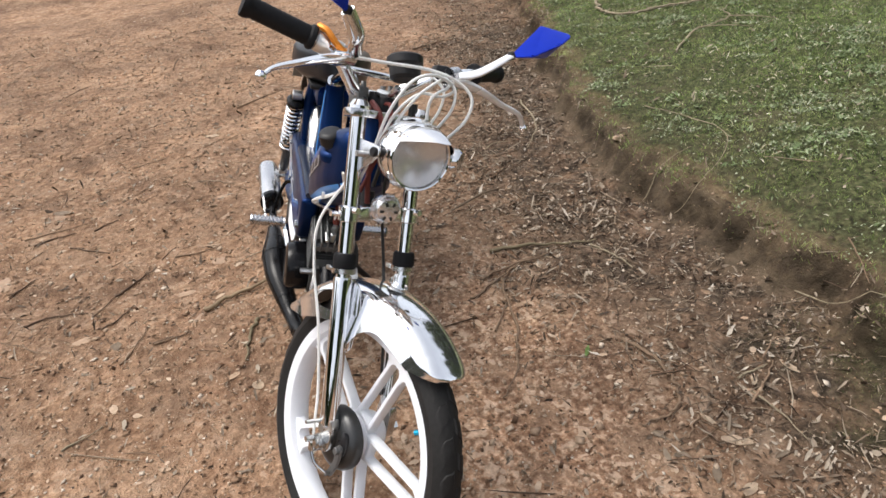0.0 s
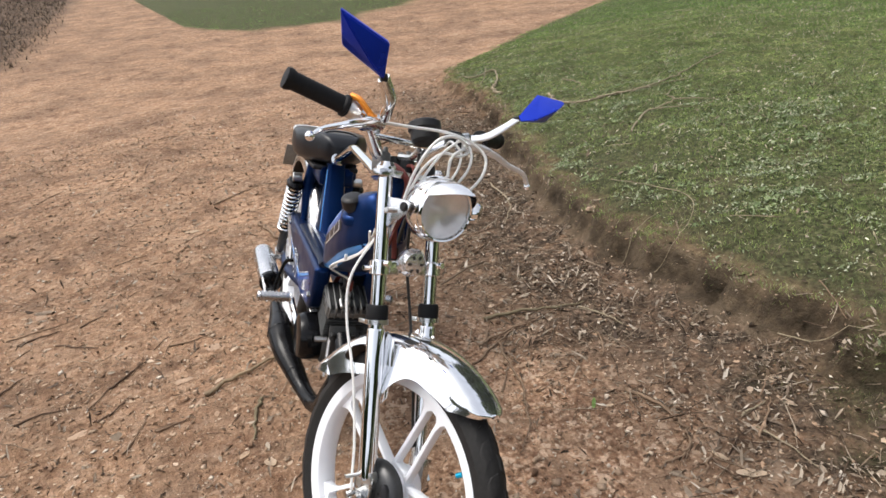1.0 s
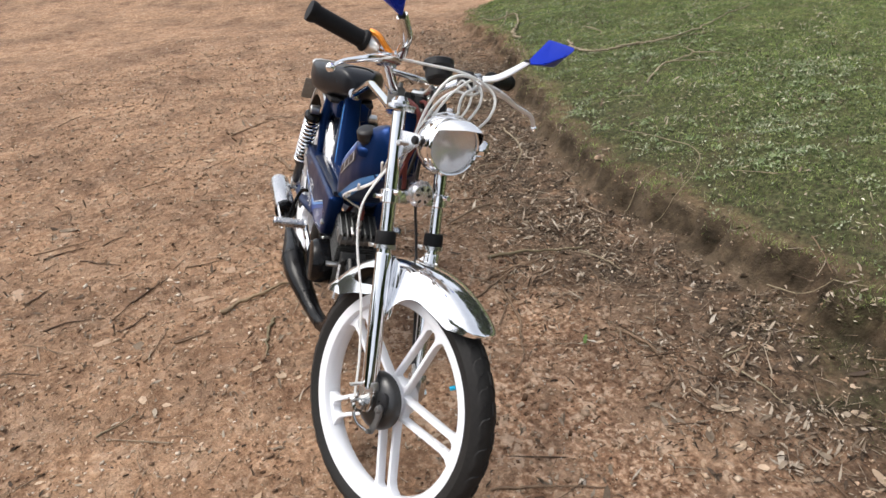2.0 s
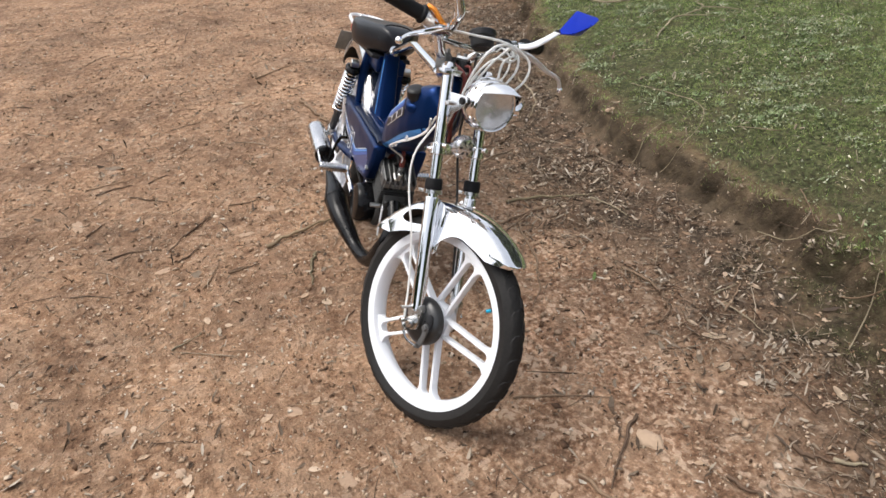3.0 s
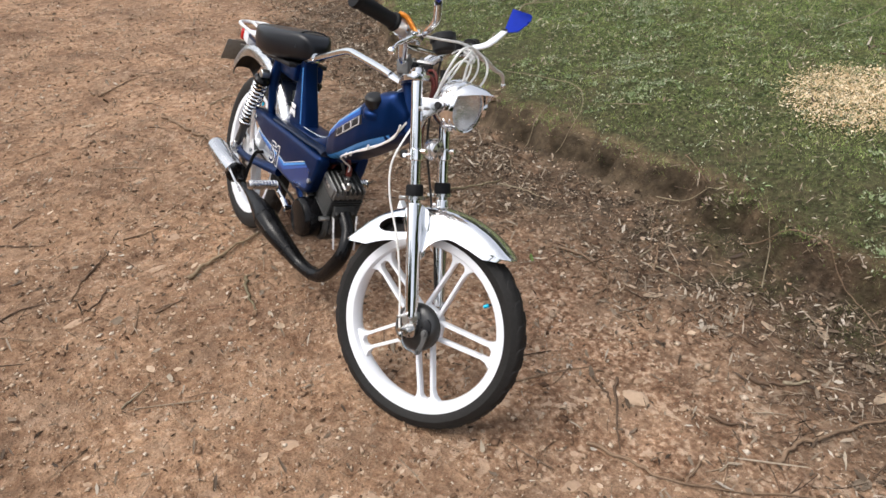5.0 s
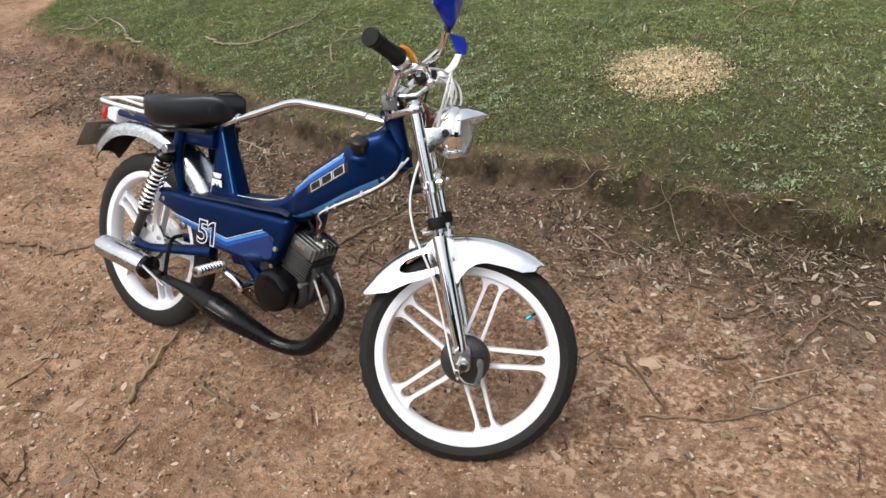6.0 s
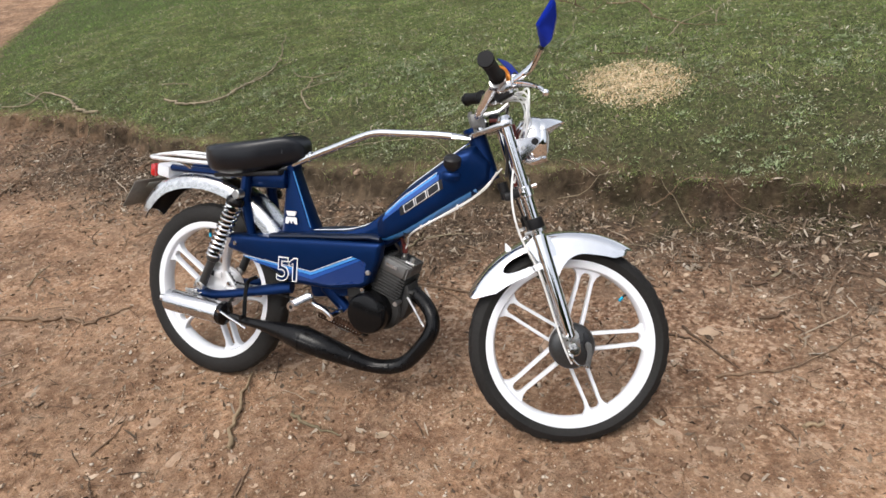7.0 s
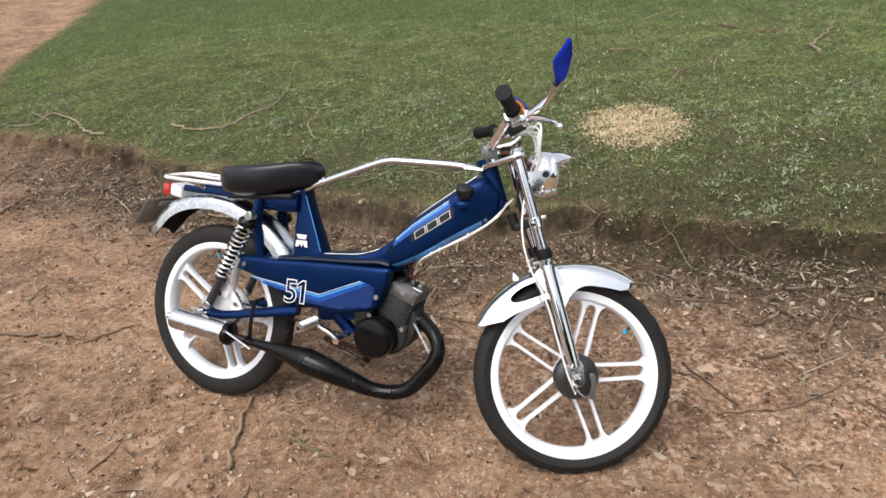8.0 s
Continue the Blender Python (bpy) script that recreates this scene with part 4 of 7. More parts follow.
# fork legs
for side in (-1, 1):
    y = 0.066 * side
    leg = part("fork_leg", moved(joined(rod((0, y, 0.30), (0, y, 0.61), 0.0138, 24), lathe([(0.0001, 0.618), (0.012, 0.618), (0.0165, 0.612), (0.0205, 0.608), (0.0205, 0.598), (0.0165, 0.594)], 20, pose(0, y, 0))), FORK), CHROME, moped, "polished chrome telescopic fork leg")
    part("slider", moved(lathe([(0.012, 0.03), (0.0168, 0.036), (0.0168, 0.305), (0.0155, 0.309), (0.012, 0.309)], 28, pose(0, y, 0)), FORK), CHROME, leg)
    part("dust_boot", moved(lathe([(0.016, 0.353), (0.0185, 0.352), (0.0205, 0.347), (0.0208, 0.330), (0.0198, 0.324), (0.016, 0.324)], 22, pose(0, y, 0)), FORK), GRIP, leg, "black rubber dust boot")
    part("boot_clip", moved(joined(lathe([(0.0165, 0.326), (0.0222, 0.326), (0.0222, 0.317), (0.0165, 0.317)], 22, pose(0, y, 0)), box(0.018, 0.006, 0.008, pose(-0.026, y - 0.012, 0.321), 0.001)), FORK), STEEL, leg)
    part("axle_lug", moved(joined(plate(smooth_loop([(-0.019, 0.045), (0.019, 0.045), (0.019, 0.01), (0.012, -0.014), (-0.008, -0.018), (-0.019, -0.006)], 3), y - 0.009, y + 0.009, bevel=0.002), rod((0, y - side * 0.004, 0), (0, y + side * 0.024, 0), 0.011, 6)), FORK), STEEL, leg)
    part("lower_clamp", moved(joined(lathe([(0.0145, 0.436), (0.0195, 0.434), (0.0195, 0.410), (0.0145, 0.408)], 24, pose(0, y, 0)), box(0.012, 0.03, 0.028, pose(0.0, y - side * 0.03, 0.422), 0.003), rod((0.012, y + side * 0.002, 0.43), (0.03, y + side * 0.002, 0.43), 0.006, 8), rod((-0.012, y + side * 0.018, 0.42), (-0.012, y + side * 0.030, 0.42), 0.005, 8)), FORK), POLISHED, leg)
part("lower_yoke", moved(joined(box(0.05, 0.11, 0.02, pose(-0.028, 0, 0.422), 0.005), rod((-0.045, 0, 0.416), (-0.045, 0, 0.46), 0.013, 20)), FORK), SATIN, moped)
part("top_yoke", moved(joined(plate(smooth_loop([(-0.075, -0.03), (-0.09, 0.0), (-0.075, 0.03), (-0.02, 0.085), (0.02, 0.085), (0.015, 0.0), (0.02, -0.085), (-0.02, -0.085)], 4), -0.007, 0.007, bevel=0.002), ), FORK @ pose(0, 0, 0.596, 90, 0, 0)), BRUSHED, moped, "brushed alloy top yoke")
part("steering_nut", moved(joined(rod((-0.052, 0, 0.60), (-0.052, 0, 0.628), 0.018, 6), rod((-0.052, 0, 0.628), (-0.052, 0, 0.64), 0.012, 16)), FORK), SATIN, moped)

# front mudguard


def arc_guard(m, full, half, a0, a1, depth, thick=0.0016, n=170, lip=0.0, cut=None, tip=(0.85, 9.0), front=(0.3, 8.0), droop=0.0, pinch=True):
    """A curved sheet with rounded shoulders and side skirts, whose depth varies along the arc."""
    bm = bmesh.new()
    rows = []
    k = 9
    for i in range(n + 1):
        t = i / n
        a = radians(a0 + (a1 - a0) * t)
        dpt = depth(t)
        end = min(t, 1 - t)
        lo, rate = front if pinch and t < 0.5 else tip
        wid = half * min(1, lo + (1 - lo) * math.sqrt(1 - (1 - min(1, rate * end)) ** 2))
        drop = 0.028 * (min(1, 0.15 + 9 * end) if pinch else 1)
        R = full - droop * max(0, (t - 0.75) / 0.25) ** 2
        row = []
        for side in (-1, 1):
            pts = []
            for j in range(k + 1):
                s = j / k
                ang = s * math.pi / 2
                pts.append((R - drop * (1 - math.cos(ang)), wid * (0.35 + 0.65 * math.sin(ang)) if j else wid * 0.35))
            for j in range(1, 19):
                pts.append((R - drop - max(0.001, dpt) * j / 18, wid * (1 + 0.0017 * j) + lip * max(0.001, dpt) * j / 18))
            row.append([(side * y, r) for r, y in pts])
        line = row[0][::-1] + [(0.0, R + 0.002)] + row[1]
        rows.append([bm.verts.new((r * math.cos(a), y, r * math.sin(a))) for y, r in line])
    gone, kept = set(), set()
    for p, q in zip(rows, rows[1:]):
        for j in range(len(p) - 1):
            ring = (p[j], p[j + 1], q[j + 1], q[j])
            mid = (p[j].co + q[j + 1].co) / 2
            rr, aa = math.hypot(mid.x, mid.z), math.degrees(math.atan2(mid.z, mid.x))
            if cut and abs(mid.y) > half * 0.6 and abs((aa - cut[0]) / cut[1]) ** 2.4 + abs((rr - cut[2] - 0.0006 * (aa - cut[0])) / cut[3]) ** 2.0 < 1:
                gone.update(ring)
                continue
            kept.update(ring)
            bm.faces.new(ring)
    for v in gone & kept:      # rounds the rim of the opening
        rr, aa = math.hypot(v.co.x, v.co.z), math.degrees(math.atan2(v.co.z, v.co.x))
        da, dr = aa - cut[0], rr - cut[2] - 0.0006 * (aa - cut[0])
        k = max(0.02, abs(da / cut[1]) ** 2.4 + abs(dr / cut[3]) ** 2.0) ** (-1 / 2.2)
        da, dr = da * k, dr * k
        rr, aa = cut[2] + 0.0006 * da + dr, radians(cut[0] + da)
        v.co.x, v.co.z = rr * math.cos(aa), rr * math.sin(aa)
    bmesh.ops.delete(bm, geom=[v for v in bm.verts if not v.link_faces], context="VERTS")
    bmesh.ops.recalc_face_normals(bm, faces=bm.faces)
    bmesh.ops.solidify(bm, geom=bm.faces[:], thickness=-thick)
    bm.transform(m)
    return bm


def skirt(t):
    a = 38 + (136 - 38) * t
    if a < 62:
        return 0.024 * math.sqrt(max(0, (a - 38) / 24)) + 0.001
    if a < 84:
        return 0.025 + 0.055 * ((a - 62) / 22) ** 2.4
    if a < 90:
        return 0.080 - 0.032 * (a - 84) / 6
    if a < 104:
        return 0.048
    return 0.048 * max(0, (136 - a) / 32) ** 0.6 + 0.001


guard = part("front_mudguard", arc_guard(AXLE, 0.296, 0.050, 38, 136, skirt, lip=0.16, cut=(101, 13.5, 0.256, 0.0185)), POLISHED, moped, "chrome front mudguard with deep pointed skirts")
# Thin black sheet added inside the guard to keep its hollow dark.
part("liner", arc_guard(AXLE, 0.2938, 0.0475, 39, 135, lambda t: 0.9 * skirt(t), thick=0.001, n=90, lip=0.16, cut=(101, 14.5, 0.256, 0.0195)), SATIN, guard, "black underside")
part("stay", moved(joined(plate(smooth_loop([(-0.035, 0.29), (0.03, 0.29), (0.022, 0.18), (-0.02, 0.18)], 3), -0.0565, -0.054, bevel=0.0008), plate(smooth_loop([(-0.035, 0.29), (0.03, 0.29), (0.022, 0.18), (-0.02, 0.18)], 3), 0.054, 0.0565, bevel=0.0008)), AXLE), POLISHED, guard)
part("bracket", moved(plate([(-0.085, 0.286), (-0.068, 0.288), (-0.078, 0.308)], -0.012, 0.012, bevel=0.001), AXLE), WHITE, guard)

# headlamp: its own frame looks along +x, level with the road
LAMP = FORK @ pose(0.0892, 0.0034, 0.5311, -1.9, 14.4, -11.1) @ Matrix.Scale(0.885, 4)
TO_X = pose(0, 0, 0, 0, 90, 0)
lamp = part("headlamp", moved(lathe([(0.0001, -0.088), (0.022, -0.087), (0.045, -0.079), (0.062, -0.062), (0.071, -0.038), (0.0715, -0.022), (0.067, -0.006), (0.0635, -0.001), (0.058, -0.001), (0.06, -0.02), (0.04, -0.068), (0.0001, -0.08)], 48, TO_X, closed=True), LAMP), POLISHED, moped, "round chrome headlamp with a peak")
part("bezel", moved(lathe([(0.0588, 0.010), (0.0615, 0.0115), (0.0645, 0.007), (0.0645, -0.006), (0.061, -0.008), (0.0588, 0.002)], 48, TO_X, closed=True), LAMP), CHROME, lamp)
part("reflector", moved(lathe([(0.0001, -0.020), (0.015, -0.0186), (0.03, -0.0145), (0.045, -0.0076), (0.0575, 0.0010), (0.0585, -0.0005), (0.045, -0.0096), (0.03, -0.0165), (0.0001, -0.022)], 40, TO_X, closed=True), LAMP), REFLECT, lamp)
part("bulb", moved(lathe([(0.0001, -0.002), (0.005, -0.004), (0.0065, -0.010), (0.005, -0.015), (0.005, -0.0195)], 16, TO_X), LAMP), REFLECT, lamp)
glass = part("lens", moved(lathe([(0.0001, 0.018), (0.02, 0.0165), (0.04, 0.013), (0.0595, 0.0065), (0.0595, 0.003)], 48, TO_X), LAMP), GLASS, lamp, "clear ribbed headlamp glass")
glass.visible_shadow = False
ribs = [tube([(0.0175 - 0.24 * (y * y + z * z) / 0.053, y, z) for z in np.linspace(-math.sqrt(0.056 ** 2 - y * y), math.sqrt(0.056 ** 2 - y * y), 9)], 0.0006, 5) for y in np.linspace(-0.051, 0.051, 25)]
ribs_ob = part("lens_rib", moved(joined(*ribs), LAMP), RIB_GLASS, glass)
ribs_ob.visible_shadow = False


def peak_bm():
    """A pointed visor: a strip of cone between the top of the rim and two edges that meet in a tip."""
    bm = bmesh.new()
    tip = Vector((0.0665, 0.0215, 0.0505))
    on_rim = lambda a, x, r: Vector((x, r * math.cos(radians(a)), r * math.sin(radians(a))))
    mid, half = 84, 70
    rows = []
    for i in range(29):
        s = -1 + 2 * i / 28
        a = mid + half * s
        end = on_rim(mid + math.copysign(half, s), 0.009, 0.066)
        u = abs(s)
        rim = on_rim(a, 0.007, 0.0665)
        front = tip.lerp(end, u) + Vector((0.004, 0, 0)) * math.sin(math.pi * u) + 0.25 * u * (1 - u) * Vector((0, rim.y, rim.z))
        row = [on_rim(a, -0.004, 0.0658)]
        for k in range(6):
            w = k / 5
            p = rim.lerp(front, w)
            row.append(p + Vector((0, rim.y, rim.z)) * 0.22 * w * (1 - w) * (1 - u * u))
        rows.append([bm.verts.new(p) for p in row])
    for p, q in zip(rows, rows[1:]):
        for j in range(6):
            bm.faces.new((p[j], p[j + 1], q[j + 1], q[j]))
    bmesh.ops.recalc_face_normals(bm, faces=bm.faces)
    bmesh.ops.solidify(bm, geom=bm.faces[:], thickness=0.0012)
    return bm


part("peak", moved(peak_bm(), LAMP), POLISHED, lamp, "pointed chrome headlamp peak")
for side in (-1, 1):
    ear = plate(smooth_loop([(0.004, 0.552), (0.02, 0.552), (0.064, 0.545), (0.072, 0.534), (0.062, 0.522), (0.02, 0.500), (0.004, 0.496)], 3), side * 0.0675 + 0.003, side * 0.070 + 0.003, bevel=0.0008)
    part("lamp_ear", moved(ear, FORK), BRUSHED, lamp)
    part("ear_bolt", moved(rod((0.058, side * 0.05, 0.534), (0.058, side * 0.0755 + 0.003, 0.534), 0.0085, 12, 0.002), FORK), STEEL if side > 0 else SATIN, lamp)
    part("ear_bolt", moved(rod((0.024, side * 0.065, 0.528), (0.024, side * 0.080, 0.528), 0.005, 8), FORK), STEEL, lamp)
part("side_lamp", moved(lathe([(0.0001, 0.0), (0.013, 0.002), (0.020, 0.012), (0.021, 0.028), (0.017, 0.036), (0.0001, 0.039)], 20, along((0.072, 0.070, 0.541), (0.099, 0.086, 0.534))), FORK), CHROME, lamp)
horn = part("horn", moved(lathe([(0.0001, 0.0155), (0.014, 0.015), (0.0215, 0.0125), (0.0255, 0.007), (0.027, 0.003), (0.0285, 0.002), (0.0285, -0.003), (0.027, -0.006), (0.024, -0.016), (0.0001, -0.02)], 32, along((0.010, 0.004, 0.434), (0.11, -0.012, 0.408))), FORK), HORN_SHELL, moped, "round bright metal horn with small slots")
HORN = along((0.010, 0.004, 0.434), (0.11, -0.012, 0.408))
for k in range(6):
    a = k * math.pi / 3
    part("horn_slot", moved(box(0.0075, 0.0045, 0.0012, FORK @ HORN @ pose(0.014 * math.cos(a), 0.015 * math.sin(a), 0.0151, 0, 0, math.degrees(a)) @ pose(0, 0, 0, 0, 9, 0), 0.0003), Matrix()), DECAL_BLACK, horn)

# handlebar and controls
bar_l = curve_pts([(-0.062, 0.0, 0.632), (-0.06, 0.03, 0.634), (-0.045, 0.062, 0.65), (-0.012, 0.11, 0.682), (0.0, 0.17, 0.698), (-0.02, 0.235, 0.710), (-0.042, 0.29, 0.72)], 5)
bar_r = curve_pts([(-0.062, 0.0, 0.632), (-0.06, -0.03, 0.634), (-0.045, -0.062, 0.65), (-0.012, -0.11, 0.682), (0.004, -0.163, 0.699), (-0.010, -0.22, 0.715), (-0.024, -0.272, 0.73)], 5)
bars = part("handlebar", moved(joined(tube(bar_l, 0.0112, 12), tube(bar_r, 0.0112, 12)), FORK), POLISHED, moped, "chrome handlebar")
part("crossbar", moved(rod((-0.03, -0.085, 0.668), (-0.03, 0.085, 0.668), 0.006, 12), FORK), CHROME, bars)
for side in (-1, 1):
    part("bar_clamp", moved(joined(box(0.034, 0.022, 0.036, pose(-0.06, side * 0.03, 0.628), 0.004), rod((-0.048, side * 0.03, 0.60), (-0.048, side * 0.03, 0.655), 0.005, 8), rod((-0.072, side * 0.03, 0.60), (-0.072, side * 0.03, 0.655), 0.005, 8)), FORK), ALLOY, bars)
    g0, g1 = Vector((0.003, side * 0.165, 0.700)), Vector((-0.025, side * 0.276, 0.731))
    if side > 0:
        g0, g1 = Vector((-0.008, 0.195, 0.703)), Vector((-0.045, 0.298, 0.7215))
    d = (g1 - g0).length
    prof = [(0.0115, 0.0), (0.019, 0.001), (0.0205, 0.004), (0.0195, 0.009)]
    prof += [(0.0158 + (0.0006 if k % 2 else 0), 0.012 + k * (d - 0.03) / 22) for k in range(23)]
    prof += [(0.0185, d - 0.012), (0.0195, d - 0.006), (0.0185, d - 0.001), (0.0001, d)]
    part("grip", moved(lathe(prof, 24, along(g0, g1)), FORK), GRIP, bars, "black rubber grip")
    piv = Vector((0.016, side * 0.128, 0.676))
    part("lever_perch", moved(joined(box(0.04, 0.026, 0.022, Matrix.Translation(piv) @ pose(0, 0, 0, 0, 0, side * 12), 0.005), lathe([(0.0115, -0.012), (0.0165, -0.012), (0.0165, 0.012), (0.0115, 0.012)], 18, along((0.001, side * 0.135, 0.690), (-0.01, side * 0.2, 0.708))), rod((0.03, side * 0.118, 0.66), (0.03, side * 0.118, 0.692), 0.006, 8)), FORK), BRUSHED, bars)
    tip = Vector((0.076, -0.286, 0.622)) if side < 0 else Vector((0.047, 0.300, 0.613))
    lp = curve_pts([(0.03, side * 0.108, 0.674), (0.044, side * 0.14, 0.673), (0.05 if side > 0 else 0.056, side * 0.18, 0.664), (0.05 if side > 0 else 0.066, side * 0.225, 0.65), (0.5 * (0.066 + tip.x), 0.5 * (side * 0.225 + tip.y) + side * 0.008, 0.637), tip], 5)
    # Left lever gets whiter metal: its bright reflection put into the colour.
    lever = part("brake_lever", moved(tube(lp, radii([0.010, 0.0105, 0.0088, 0.0068, 0.005, 0.0042] if side < 0 else [0.010, 0.0095, 0.0075, 0.0062, 0.0052, 0.0045], 5), 10, flat=0.7), FORK), POLISHED if side < 0 else BRIGHT, bars, "polished alloy brake lever")
    part("lever_ball", moved(lathe([(0.0001, -0.0082), (0.0045, -0.007), (0.0072, -0.0035), (0.0082, 0), (0.0072, 0.0035), (0.0045, 0.007), (0.0001, 0.0082)], 16, Matrix.Translation(tip)), FORK), POLISHED, lever)
part("throttle_ring", moved(lathe([(0.012, 0.0), (0.017, 0.001), (0.018, 0.006), (0.018, 0.018), (0.016, 0.022), (0.012, 0.022)], 24, along((0.006, -0.142, 0.694), (-0.01, -0.21, 0.712))), FORK), STEEL, bars)
part("throttle_housing", moved(joined(tube(curve_pts([(0.010, -0.163, 0.720), (0.024, -0.155, 0.712), (0.030, -0.142, 0.696), (0.028, -0.125, 0.686)], 4), 0.0056, 8)), FORK), ORANGE, bars, "orange anodised throttle housing")
part("throttle_collar", moved(lathe([(0.0115, 0), (0.0175, 0.001), (0.0175, 0.016), (0.0115, 0.017)], 18, along((0.003, -0.118, 0.687), (0.0, -0.16, 0.698))), FORK), STEEL, bars)
part("switch_box", moved(joined(box(0.03, 0.03, 0.03, pose(0.006, 0.10, 0.688, 0, 0, -20), 0.006), rod((0.02, 0.10, 0.69), (0.028, 0.10, 0.692), 0.006, 10)), FORK), SATIN, bars)
part("speedometer", moved(joined(lathe([(0.0001, -0.024), (0.022, -0.024), (0.027, -0.018), (0.028, 0.0), (0.032, 0.003), (0.032, 0.015), (0.029, 0.018), (0.0001, 0.018)], 32, pose(0.026, 0.002, 0.684, 0, -12, 0)),), FORK), SATIN, bars, "round black speedometer cup")
part("speedometer_bracket", moved(tube(curve_pts([(-0.04, 0.0, 0.64), (0.0, -0.005, 0.635), (0.03, -0.012, 0.646)], 4), 0.006, 8), FORK), STEEL, bars)


def mirror(side):
    tip, low, inn, out = Vector((0.147, -0.294, 0.801)), Vector((0.118, -0.181, 0.728)), Vector((0.106, -0.258, 0.765)), Vector((0.158, -0.207, 0.772))
    if side > 0:
        tip, low, inn, out = Vector((0.108, 0.335, 0.799)), Vector((0.100, 0.188, 0.732)), Vector((0.079, 0.282, 0.806)), Vector((0.086, 0.292, 0.750))
    bm = bmesh.new()
    nrm = (out - low).cross(tip - low).normalized()
    if nrm.x < 0:
        nrm = -nrm
    mid = (tip + low) / 2 + nrm * 0.016
    loop = [low, low.lerp(out, 0.35), out, out.lerp(tip, 0.6), tip, tip.lerp(inn, 0.6), inn, inn.lerp(low, 0.6)]
    f = [bm.verts.new(p + nrm * 0.003) for p in loop]
    b = [bm.verts.new(p - nrm * 0.007) for p in loop]
    r0, r1 = bm.verts.new(low.lerp(tip, 0.22) + nrm * 0.017), bm.verts.new(low.lerp(tip, 0.72) + nrm * 0.015)
    for i, j, a in ((0, 1, r0), (1, 2, r0), (3, 4, r1), (4, 5, r1), (6, 7, r0), (7, 0, r0)):
        bm.faces.new((f[i], f[j], a))
    bm.faces.new((f[2], f[3], r1, r0))
    bm.faces.new((f[5], f[6], r0, r1))
    for i in range(8):
        bm.faces.new((f[i], b[i], b[(i + 1) % 8], f[(i + 1) % 8]))
    bm.faces.new(b[::-1])
    bmesh.ops.recalc_face_normals(bm, faces=bm.faces)
    bmesh.ops.bevel(bm, geom=bm.edges[:], offset=0.002, segments=2, affect="EDGES")
    shell = part("mirror", moved(bm, FORK), MIRROR_BLUE, bars, "angular bright blue mirror")
    inset = bmesh.new()
    cen = sum(loop, Vector()) / 8
    vs = [inset.verts.new(cen + (p - cen) * 0.9 - nrm * 0.0078) for p in loop]
    inset.faces.new(vs)
    bmesh.ops.solidify(inset, geom=inset.faces[:], thickness=0.001)
    part("mirror_glass", moved(inset, FORK), CHROME, shell)
    base = Vector((0.046, side * 0.112, 0.686))
    neck = low - nrm * 0.004
    # Left stem is painted white for the glare on it; the right is chrome.
    part("mirror_stem", moved(tube(curve_pts([base, base + Vector((0.022, side * 0.018, 0.006)), neck * 0.5 + base * 0.5 + Vector((0.012, 0, -0.004)), neck], 5), radii([0.012, 0.0135, 0.0135, 0.0115] if side < 0 else [0.0095, 0.0105, 0.0105, 0.0085], 5), 12, flat=0.6), FORK), CHROME if side < 0 else WHITE, bars, "flattened alloy mirror stem")
    part("stem_knuckle", moved(lathe([(0.0001, -0.008), (0.006, -0.006), (0.008, 0), (0.006, 0.006), (0.0001, 0.008)], 12, Matrix.Translation(neck)), FORK), SATIN, bars)


mirror(-1)
mirror(1)


def cable(name, pts, r, mat, m=None, n=8, label=""):
    b = tube(curve_pts(pts, n), r, 8)
    return part(name, moved(b, m) if m else b, mat, moped, label)


cable("throttle_cable", [(0.034, -0.118, 0.680), (0.05, -0.06, 0.680), (0.066, 0.02, 0.682), (0.076, 0.08, 0.672), (0.09, 0.108, 0.645), (0.088, 0.10, 0.605), (0.06, 0.08, 0.565), (0.03, 0.06, 0.52)], 0.0029, CABLE, FORK, label="white cable sleeve looping past the headlamp")
cable("clutch_cable", [(0.03, 0.108, 0.672), (0.075, 0.07, 0.665), (0.088, 0.02, 0.672), (0.085, -0.025, 0.655), (0.062, -0.05, 0.60), (0.03, -0.052, 0.53), (-0.02, -0.05, 0.45)], 0.0029, CABLE, FORK)
cable("brake_cable", [(0.03, 0.112, 0.668), (0.066, 0.085, 0.655), (0.08, 0.045, 0.64), (0.075, 0.0, 0.638), (0.06, -0.035, 0.60), (0.02, -0.04, 0.54), (-0.02, -0.07, 0.47), (-0.045, -0.098, 0.40), (-0.048, -0.098, 0.32), (-0.03, -0.09, 0.22), (-0.026, -0.08, 0.10), (-0.024, -0.082, 0.02), (-0.018, -0.084, -0.03)], 0.0026, CABLE, FORK, label="white front brake cable")
cable("decompressor_cable", [(0.03, 0.105, 0.67), (0.08, 0.055, 0.655), (0.082, 0.02, 0.63), (0.06, 0.035, 0.57)], 0.0029, CABLE, FORK)
cable("wire_sleeve", [(0.035, 0.10, 0.668), (0.07, 0.06, 0.672), (0.085, 0.025, 0.66), (0.08, -0.01, 0.63), (0.055, -0.03, 0.58), (0.025, -0.03, 0.52)], 0.0026, CABLE, FORK)
cable("wire_sleeve", [(0.02, 0.09, 0.672), (0.055, 0.07, 0.676), (0.08, 0.075, 0.655), (0.082, 0.07, 0.62), (0.06, 0.055, 0.58)], 0.0026, CABLE, FORK)
cable("wire_sleeve", [(0.01, 0.075, 0.668), (0.045, 0.055, 0.672), (0.07, 0.058, 0.65), (0.072, 0.05, 0.615), (0.05, 0.04, 0.58)], 0.0024, CABLE, FORK)
